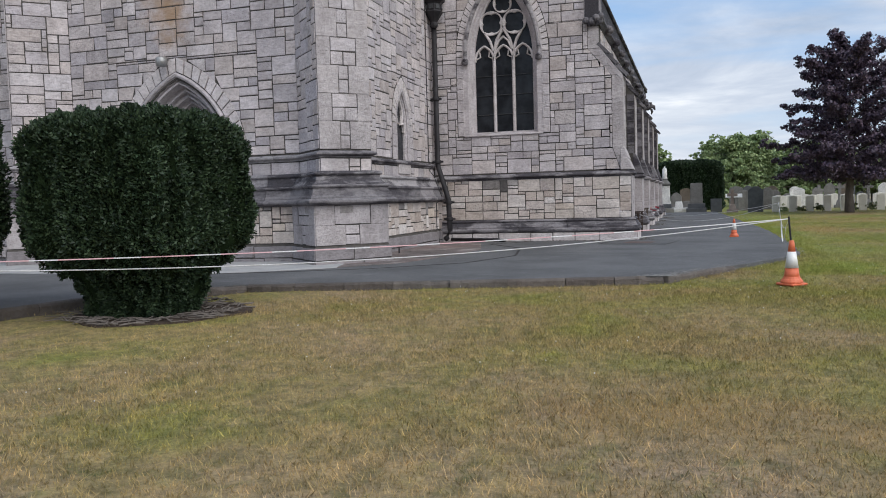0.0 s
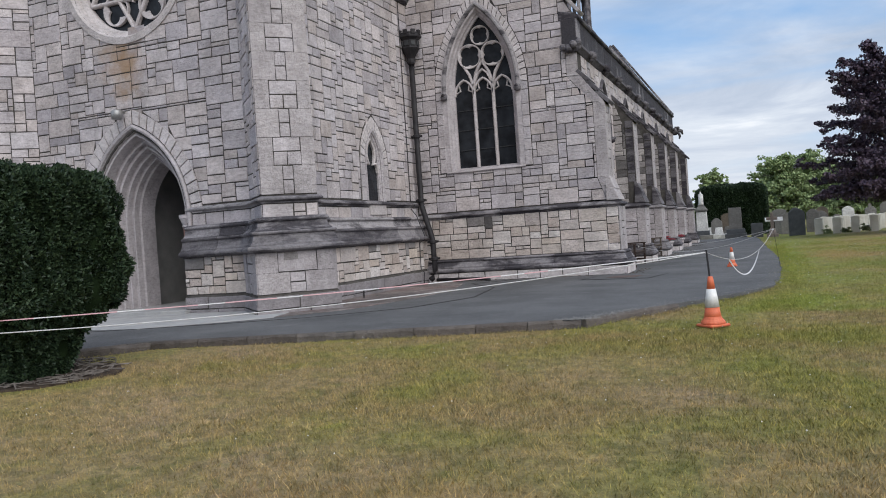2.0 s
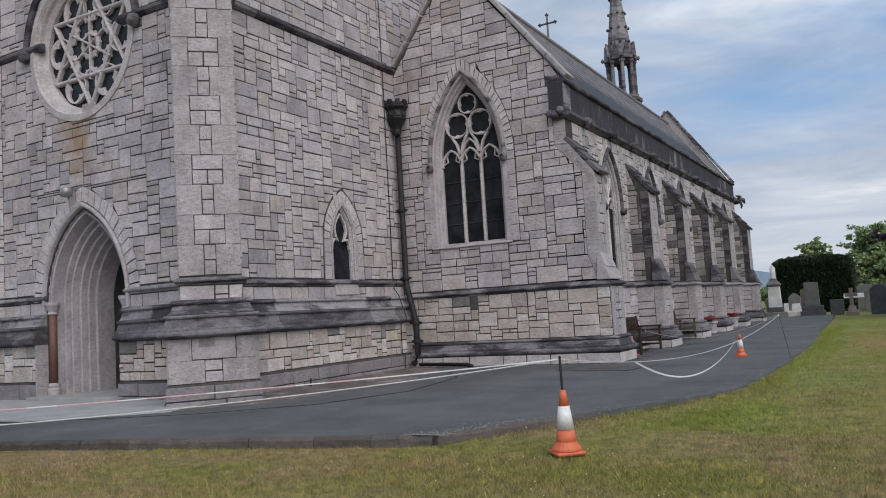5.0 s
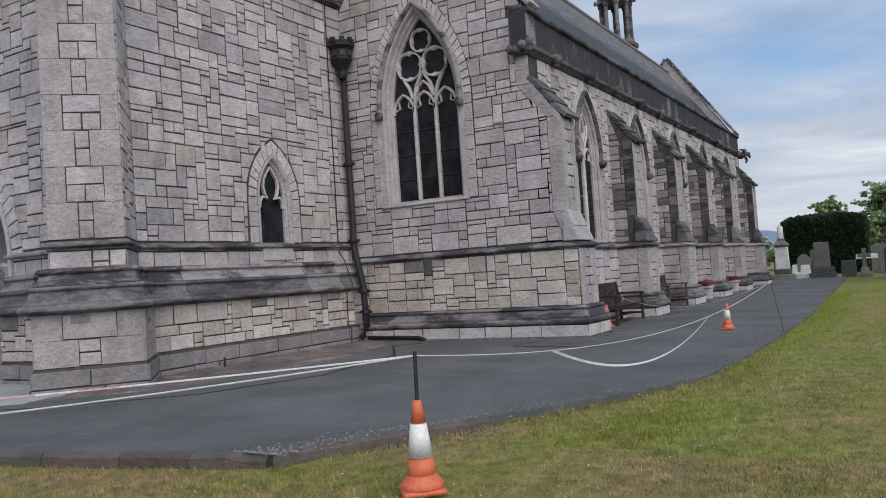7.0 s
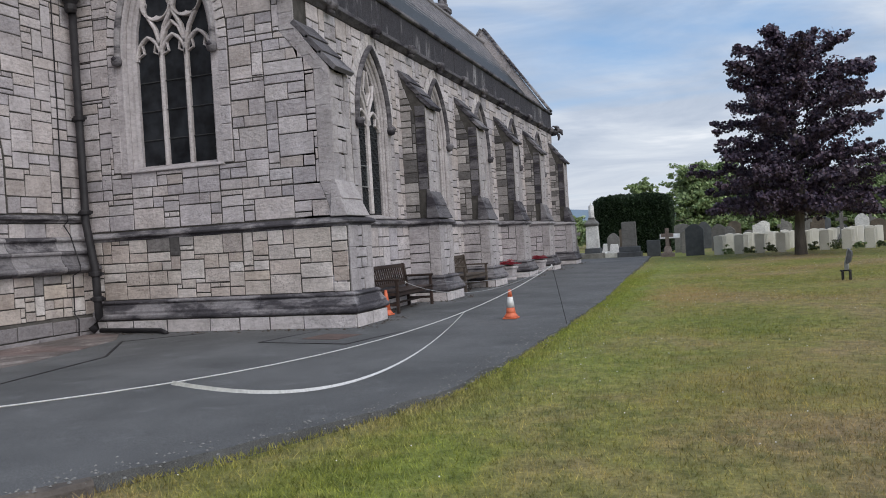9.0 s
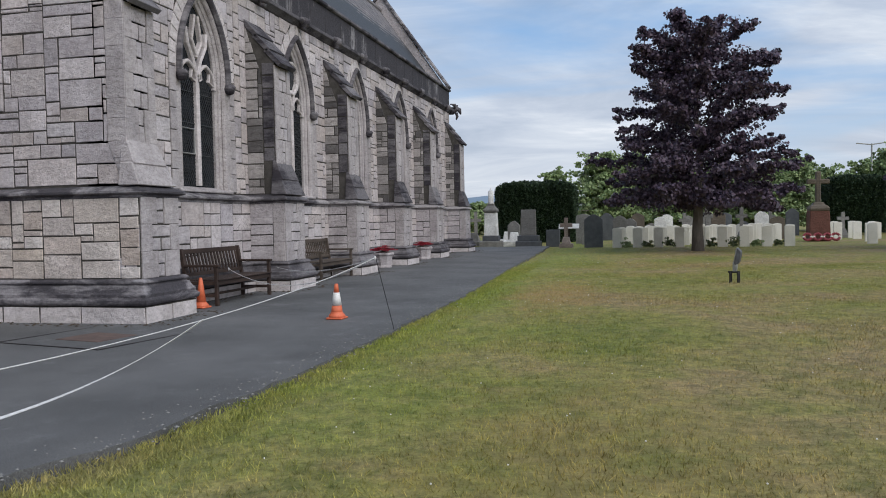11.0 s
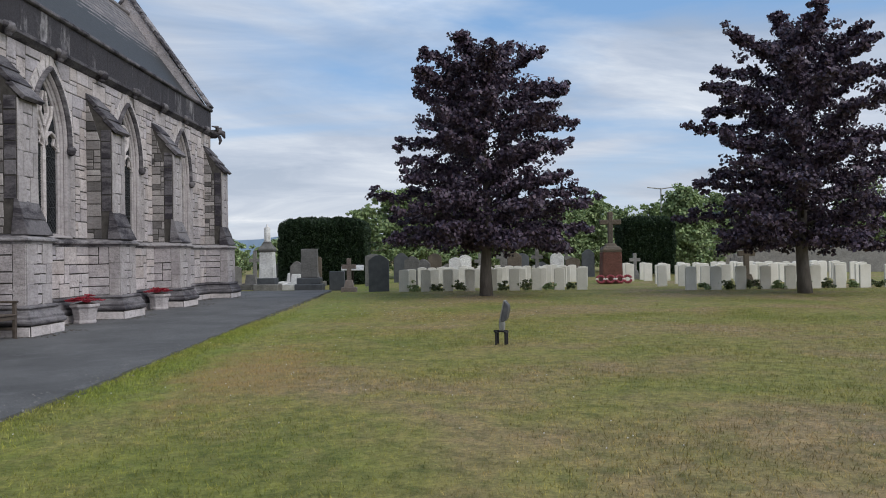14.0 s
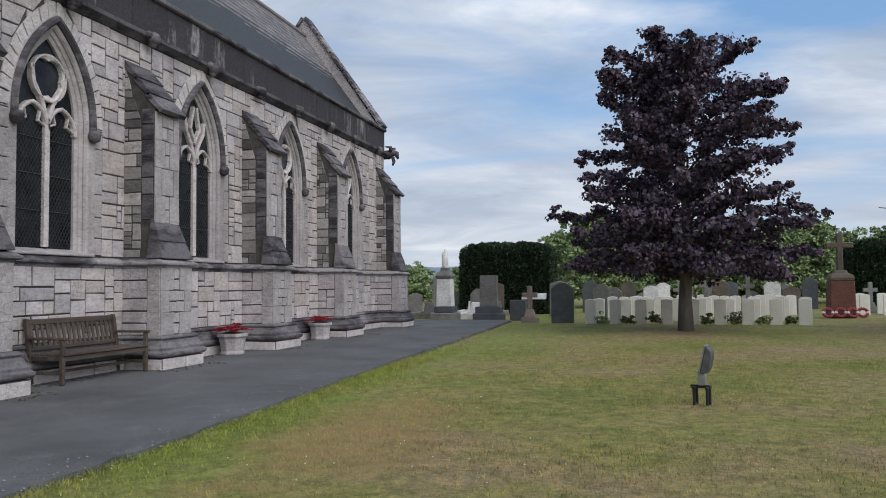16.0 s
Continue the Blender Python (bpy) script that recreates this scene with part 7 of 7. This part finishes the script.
# ---- flood lamp on the lawn ----
fl = thing("flood_lamp", (6.95, 28.85, gz(28.8)), -20, "grey flood lamp tilted back on a black metal stand", "flood lamp")
for x in (-0.12, 0.12):
    for y in (-0.08, 0.08):
        MB().box(x - 0.022, x + 0.022, y - 0.02, y + 0.02, -0.02, 0.17).done("leg", M_IRON, fl, "", 0.004)
    MB().box(x - 0.026, x + 0.026, -0.12, 0.12, 0.16, 0.19).done("foot_bar", M_IRON, fl, "", 0.004)
MB().box(-0.2, 0.16, -0.03, 0.03, 0.17, 0.205).done("cross_bar", M_IRON, fl, "", 0.004)
p = [(-0.05, 0.2), (0.07, 0.2), (0.09, 0.3), (0.06, 0.4), (-0.05, 0.38)]
MB().prism([(x, -0.05, z) for x, z in p], [(x, 0.05, z) for x, z in p]).done("bracket", M_LAMPMETAL, fl, "", 0.008)
m = pose(0.0, 0, 0.36, 0, 20, 0) @ Matrix.Scale(0.8, 4)
half = [(0.0, 0.0), (0.05, -0.02), (0.14, 0.03), (0.18, 0.12), (0.18, 0.30), (0.14, 0.37), (0.0, 0.40)]
MB().prism([m @ Vector((x, -0.12, z)) for x, z in half], [m @ Vector((x, 0.12, z)) for x, z in half]).done("housing", plain("dark_grey_housing", (0.055, 0.055, 0.06), (0.11, 0.11, 0.115), 9, 0.5, 0.4, 0.1), fl, "rounded dark grey housing", 0.012)
MB().box(-0.03, 0.0, -0.14, 0.14, -0.02, 0.40, m).done("front_rim", M_LAMPMETAL, fl, "pale metal rim", 0.008)


fl.scale = (0.62, 0.68, 1.0)


# ---- flower pots ----
def pot(at, label):
    t = thing("flower_pot", at, 20, label, "flower pot", "pots by the wall")
    MB().lathe([(0.25, 0.0), (0.25, 0.05), (0.23, 0.07), (0.27, 0.3), (0.28, 0.34), (0.32, 0.36), (0.32, 0.42), (0.28, 0.43), (0.26, 0.38)], 8, (0, 0, 0), math.pi / 8).done("pot", M_ASHLAR, t, "", 0.012)
    r_ = random.Random(int(at[1]))
    MB().lathe([(0.27, 0.36), (0.25, 0.42), (0.1, 0.46), (0.01, 0.47)], 10).done("soil", M_SOIL, t)
    for i in range(44):
        a, r = r_.uniform(0, 6.28), 0.29 * math.sqrt(r_.random())
        z = 0.46 + 0.15 * r_.random() * (1.2 - r / 0.29)
        x, y = r * math.cos(a) * 1.2, r * math.sin(a) * 1.2
        mb = MB()
        for k in range(6):
            b = k * 1.05 + r_.random()
            mb.add([(x, y, z), (x + 0.07 * math.cos(b - 0.4), y + 0.07 * math.sin(b - 0.4), z + 0.035), (x + 0.09 * math.cos(b), y + 0.09 * math.sin(b), z + 0.02), (x + 0.07 * math.cos(b + 0.4), y + 0.07 * math.sin(b + 0.4), z + 0.035)], [(0, 1, 2, 3)])
        raw("flower", mb.v, mb.f, M_RED, t)


pot((-1.8, 33.75, path_level(34)), "pale stone pot of red flowers against the church wall")
pot((-1.8, 38.15, path_level(38.6)), "pale stone pot of red flowers against the church wall")

# ---- old monuments ----
mon = thing("monument", (-1.6, 50.2, gz(50)), 0, "white marble pedestal monument with a broken column on dark steps", "monument")
MB().box(-0.62, 0.62, -0.6, 0.6, -0.1, 0.26).done("lower_step", M_GREYSTONE, mon, "", 0.02)
MB().box(-0.46, 0.46, -0.45, 0.45, 0.26, 0.52).done("upper_step", M_SLATESTONE, mon, "", 0.02)
MB().prism([(-0.38, -0.36, 0.52), (0.38, -0.36, 0.52), (0.38, 0.36, 0.52), (-0.38, 0.36, 0.52)], [(-0.34, -0.32, 1.65), (0.34, -0.32, 1.65), (0.34, 0.32, 1.65), (-0.34, 0.32, 1.65)]).done("pedestal", M_WHITEMARBLE, mon, "", 0.02)
MB().lathe([(0.5, 1.65), (0.58, 1.74), (0.56, 1.8), (0.3, 1.98), (0.24, 2.1)], 4, (0, 0, 0), math.pi / 4).done("cap", M_GREYSTONE, mon, "stained cap", 0.02)
MB().lathe([(0.22, 2.08), (0.17, 2.15), (0.165, 2.68), (0.12, 2.72), (0.05, 2.76), (0.04, 2.85)], 12).done("broken_column", M_WHITEMARBLE, mon, "", 0, True)
mon.scale = (0.82, 0.82, 0.98)
ob2 = thing("headstone", (0.22, 50.0, gz(50)), 0, "tall dark granite headstone on a stepped base", "headstone", "old graves")
MB().box(-0.58, 0.58, -0.4, 0.4, -0.1, 0.24).done("base", M_SLATESTONE, ob2, "", 0.02)
MB().box(-0.5, 0.5, -0.3, 0.3, 0.24, 0.5).done("plinth", M_SLATESTONE, ob2, "", 0.02)
MB().prism([(-0.36, -0.12, 0.5), (0.36, -0.12, 0.5), (0.36, 0.12, 0.5), (-0.36, 0.12, 0.5)], [(-0.34, -0.11, 1.72), (0.34, -0.11, 1.72), (0.34, 0.11, 1.72), (-0.34, 0.11, 1.72)]).done("slab", M_GREYSTONE, ob2, "", 0.02)


def grave_cross(at, h, mat, label, s=1.0):
    t = thing("grave_cross", at, 0, label, "grave cross", "old graves")
    MB().box(-0.3 * s, 0.3 * s, -0.22 * s, 0.22 * s, -0.1, 0.16).done("base", mat, t, "", 0.02)
    MB().prism([(-0.2 * s, -0.16, 0.16), (0.2 * s, -0.16, 0.16), (0.2 * s, 0.16, 0.16), (-0.2 * s, 0.16, 0.16)], [(-0.13 * s, -0.1, 0.45), (0.13 * s, -0.1, 0.45), (0.13 * s, 0.1, 0.45), (-0.13 * s, 0.1, 0.45)]).done("plinth", mat, t, "", 0.015)
    MB().box(-0.085 * s, 0.085 * s, -0.06, 0.06, 0.45, h).box(-0.28 * s, 0.28 * s, -0.058, 0.058, h * 0.68, h * 0.68 + 0.17 * s).done("cross", mat, t, "", 0.012)


grave_cross((2.15, 47.9, gz(48)), 1.3, stone("pinkish_grave_stone", [(0.27, 0.215, 0.19), (0.33, 0.27, 0.24)], 0.4), "weathered pinkish stone grave cross")
grave_cross((17.7, 47.6, gz(48)), 1.7, M_BROWNST, "tall weathered stone cross among headstones", 1.2)
sign = thing("sign_board", (2.25, 48.3, gz(48)), 0, "white tilted notice board on a post behind a grave cross", "sign")
MB().box(-0.03, 0.03, -0.03, 0.03, -0.05, 0.85).done("post", M_WOOD, sign)
MB().box(-0.45, 0.45, -0.02, 0.02, -0.12, 0.16, pose(0.0, -0.04, 0.9, -40, 0, 0)).done("board", M_WHITEMARBLE, sign, "white board", 0.01)
box_ = thing("headstone", (1.35, 50.2, gz(50)), 0, "low black granite grave marker", "headstone", "old graves")
MB().box(-0.32, 0.32, -0.15, 0.15, -0.1, 0.75).done("slab", M_SLATESTONE, box_, "", 0.02)

def grave_kerb(at, w, L, mat, label):
    """A low stone surround with a bed of chippings."""
    t = thing("grave_surround", at, random.Random(int(at[1] * 7)).uniform(-6, 6), label, "grave", "old graves")
    for x in (-w / 2, w / 2):
        MB().box(x - 0.06, x + 0.06, -L / 2, L / 2, -0.05, 0.22).done("side_kerb", mat, t, "", 0.015)
    for y in (-L / 2, L / 2):
        MB().box(-w / 2 + 0.06, w / 2 - 0.06, y - 0.06, y + 0.06, -0.05, 0.218).done("end_kerb", mat, t, "", 0.015)
    MB().box(-w / 2 + 0.06, w / 2 - 0.06, -L / 2 + 0.06, L / 2 - 0.06, -0.05, 0.13).done("chippings", M_CONCRETE, t)
    MB().prism([(-w * 0.3, L * 0.4, 0.12), (w * 0.3, L * 0.4, 0.12), (w * 0.3, L * 0.4 + 0.14, 0.12), (-w * 0.3, L * 0.4 + 0.14, 0.12)], [(-w * 0.22, L * 0.4 + 0.02, 0.62), (w * 0.22, L * 0.4 + 0.02, 0.62), (w * 0.22, L * 0.4 + 0.12, 0.62), (-w * 0.22, L * 0.4 + 0.12, 0.62)]).done("tablet", mat, t, "", 0.02)


for x, y, w, L, mat, label in ((-0.75, 51.6, 0.9, 1.9, M_WHITEMARBLE, "low white marble grave surround with a small tablet"), (-0.4, 53.6, 1.0, 2.0, M_GREYSTONE, "low grey stone grave surround with a small tablet"), (-2.9, 51.8, 0.9, 1.9, M_GREYSTONE, "low grey stone grave surround with a small tablet"), (-1.5, 54.4, 0.9, 1.8, M_WHITEMARBLE, "low white marble grave surround with a small tablet")):
    grave_kerb((x, y, gz(y)), w, L, mat, label)

rnd = random.Random(12)
spots = [(3.0, 51.5), (4.4, 53.0), (4.9, 53.6), (2.6, 53.2), (6.4, 54.4), (7.6, 55.0), (8.6, 53.8), (9.3, 55.5), (10.3, 54.5), (11.4, 55.6), (12.3, 56.5), (6.0, 57.5), (8.0, 58.5), (10.0, 59), (12.5, 60), (14.6, 58), (-3.2, 54.5), (-2.6, 57), (-4.6, 56), (5.3, 60), (7.0, 62), (9.4, 63), (11.6, 64), (14.2, 63), (3.6, 58), (15.6, 57.3), (21.0, 58), (-1.0, 53.6), (-0.4, 54.6)]
for x, y in spots:
    h, w = rnd.uniform(0.9, 1.6), rnd.uniform(0.6, 0.85)
    if rnd.random() < 0.2:
        grave_cross((x, y, gz(y)), h + 0.3, M_GREYSTONE, "old grey stone grave cross")
    else:
        headstone((x, y, gz(y)), w, h, 0.14, rnd.choice([M_GREYSTONE, M_GREYSTONE, M_SLATESTONE, M_WHITEMARBLE, M_BROWNST]), "old weathered headstone with a rounded top", "old graves", rnd.uniform(0.1, 0.32), rnd.uniform(-8, 8), rnd.uniform(-0.04, 0.04))


def shrub(at, r, mat, label, seed, n=420, leaf=0.07):
    rng = np.random.default_rng(seed)
    t = thing("shrub", at, 0, label, "shrub", "plants between headstones")
    c = rng.normal(size=(14, 3)) * np.array([r * 0.45, r * 0.3, r * 0.3]) + np.array([0, 0, r * 0.55])
    c[:, 2] = np.maximum(c[:, 2], 0.05)
    soup("leaves", leaf_cloud(rng, c, np.full(14, r * 0.4), n // 14, leaf), 6, mat, t)


M_PLANT = leafy("border_plants", [(0.03, 0.05, 0.02), (0.06, 0.09, 0.03), (0.12, 0.14, 0.06), (0.16, 0.16, 0.07)])
for i in range(8):
    if i != 3:
        shrub((4.8 + i * 0.845, 47.05 - 0.06 * i, gz(47)), rnd.uniform(0.2, 0.34), M_PLANT if i % 3 else M_GREENLEAF, "small leafy plant between headstones", 200 + i)
for i in range(8):
    shrub((15.2 + i * 0.885, 45.0, gz(45)), rnd.uniform(0.18, 0.32), M_PLANT if i % 3 else M_GREENLEAF, "small leafy plant between headstones", 220 + i)


def wreath(at, turn, label):
    t = thing("wreath", at, turn, label, "wreath", "wreaths at the memorial")
    m = pose(0, 0, 0.2, 62, 0, 0)
    for i in range(14):
        a = 2 * math.pi * i / 14
        p = m @ Vector((0.16 * math.cos(a), 0.16 * math.sin(a), 0))
        MB().lathe([(0.01, -0.06), (0.06, -0.02), (0.055, 0.03), (0.01, 0.06)], 6, p).done("poppy", M_WREATH if i % 7 else M_HEADSTONE, t)


for i, x in enumerate((12.75, 13.2, 13.6, 13.95)):
    wreath((x, 51.5 + 0.05 * (i % 2), gz(51.5)), rnd.uniform(-15, 15), "round wreath of red poppies leaning on the memorial")

# street lamp far off
sl = thing("street_lamp", (31.0, 110.0, 0.3), 0, "distant tall grey street lamp with two arms", "street lamp")
MB().lathe([(0.14, 0), (0.09, 9.0)], 8).done("pole", M_LAMPMETAL, sl)
MB().tube([(-1.6, 0, 9.1), (0, 0, 8.9), (1.6, 0, 9.1)], 0.07, 6).done("arms", M_LAMPMETAL, sl)

# ---- grass ----
def blades(rng, n, x0, x1, y0, y1, hmin, hmax):
    x = rng.uniform(x0, x1, n)
    y = rng.uniform(y0, y1, n)
    edge = np.interp(y, [p[1] for p in PATH_EDGE], [p[0] for p in PATH_EDGE])
    keep = (x > edge + 0.03 - rng.exponential(0.05, n)) & (((x + 6.5) / 1.16) ** 2 + ((y - 8.42) / 1.1) ** 2 > rng.uniform(0.8, 1.05, n))
    border = np.minimum(np.minimum(x - x0, x1 - x), np.minimum(y - y0, y1 - y))
    keep &= rng.random(n) < np.clip(border / min(3.0, 0.3 * (x1 - x0)), 0, 1)
    keep &= rng.random(n) < np.interp(np.hypot(x - 4, (y - 14)), [6, 26], [1.0, 0.55])
    x, y = x[keep], y[keep]
    n = len(x)
    z = np.interp(y, [-40, 0, 6, 12, 22, 30, 45, 60, 400], [0.02, 0.09, 0.15, 0.22, 0.27, 0.31, 0.34, 0.36, 0.36]) - 0.03 - lawn_dip(x, y)
    a = rng.uniform(0, 2 * np.pi, n)
    h = rng.uniform(hmin, hmax, n) * rng.choice([1, 1, 1, 1, 1.7], n)
    lean = rng.normal(0, 1.0, (n, 2)) * h[:, None]
    w = 0.0035 + 0.0015 * rng.random(n)
    out = np.empty((n, 3, 3), dtype=np.float32)
    out[:, 0] = np.stack([x - w * np.cos(a), y - w * np.sin(a), z], 1)
    out[:, 1] = np.stack([x + w * np.cos(a), y + w * np.sin(a), z], 1)
    out[:, 2] = np.stack([x + lean[:, 0], y + lean[:, 1], z + 0.02 + h], 1)
    return out.reshape(-1, 3)


rng = np.random.default_rng(17)
g = np.concatenate([blades(rng, 430000, -8.5, 10.5, -1.0, 18, 0.01, 0.03), blades(rng, 400000, -0.5, 16.0, 9.5, 37, 0.008, 0.02), blades(rng, 280000, -5.5, 9, 0.0, 13.5, 0.01, 0.03), blades(rng, 40000, 1.6, 2.5, 13, 34, 0.01, 0.026), blades(rng, 120000, -1, 23, 32, 48, 0.008, 0.022)])
tagged(soup("grass_blades", g, 3, M_BLADE), "short dry grass blades of the lawn", "grass", kind="stuff")
n = 1300
fx, fy = rng.uniform(-5, 13, n), rng.uniform(4, 40, n)
ok = fx > np.interp(fy, [p[1] for p in PATH_EDGE], [p[0] for p in PATH_EDGE]) + 0.1
fv = MB()
for x, y in zip(fx[ok], fy[ok]):
    if noise.noise((x * 0.35, y * 0.35, 4.0)) < -0.05:
        continue
    z, r = gz(y) + 0.026, 0.0065
    fv.add([(x - r, y, z), (x, y - r, z), (x + r, y, z), (x, y + r, z), (x, y, z + r), (x, y, z - r)], [(0, 1, 4), (1, 2, 4), (2, 3, 4), (3, 0, 4), (1, 0, 5), (2, 1, 5), (3, 2, 5), (0, 3, 5)])
tagged(raw("clover_flowers", fv.v, fv.f, M_CONEWHITE), "tiny white clover flowers dotted over the lawn", "flowers", kind="stuff")

# ---- masonry, laid last ----
lay_masonry()
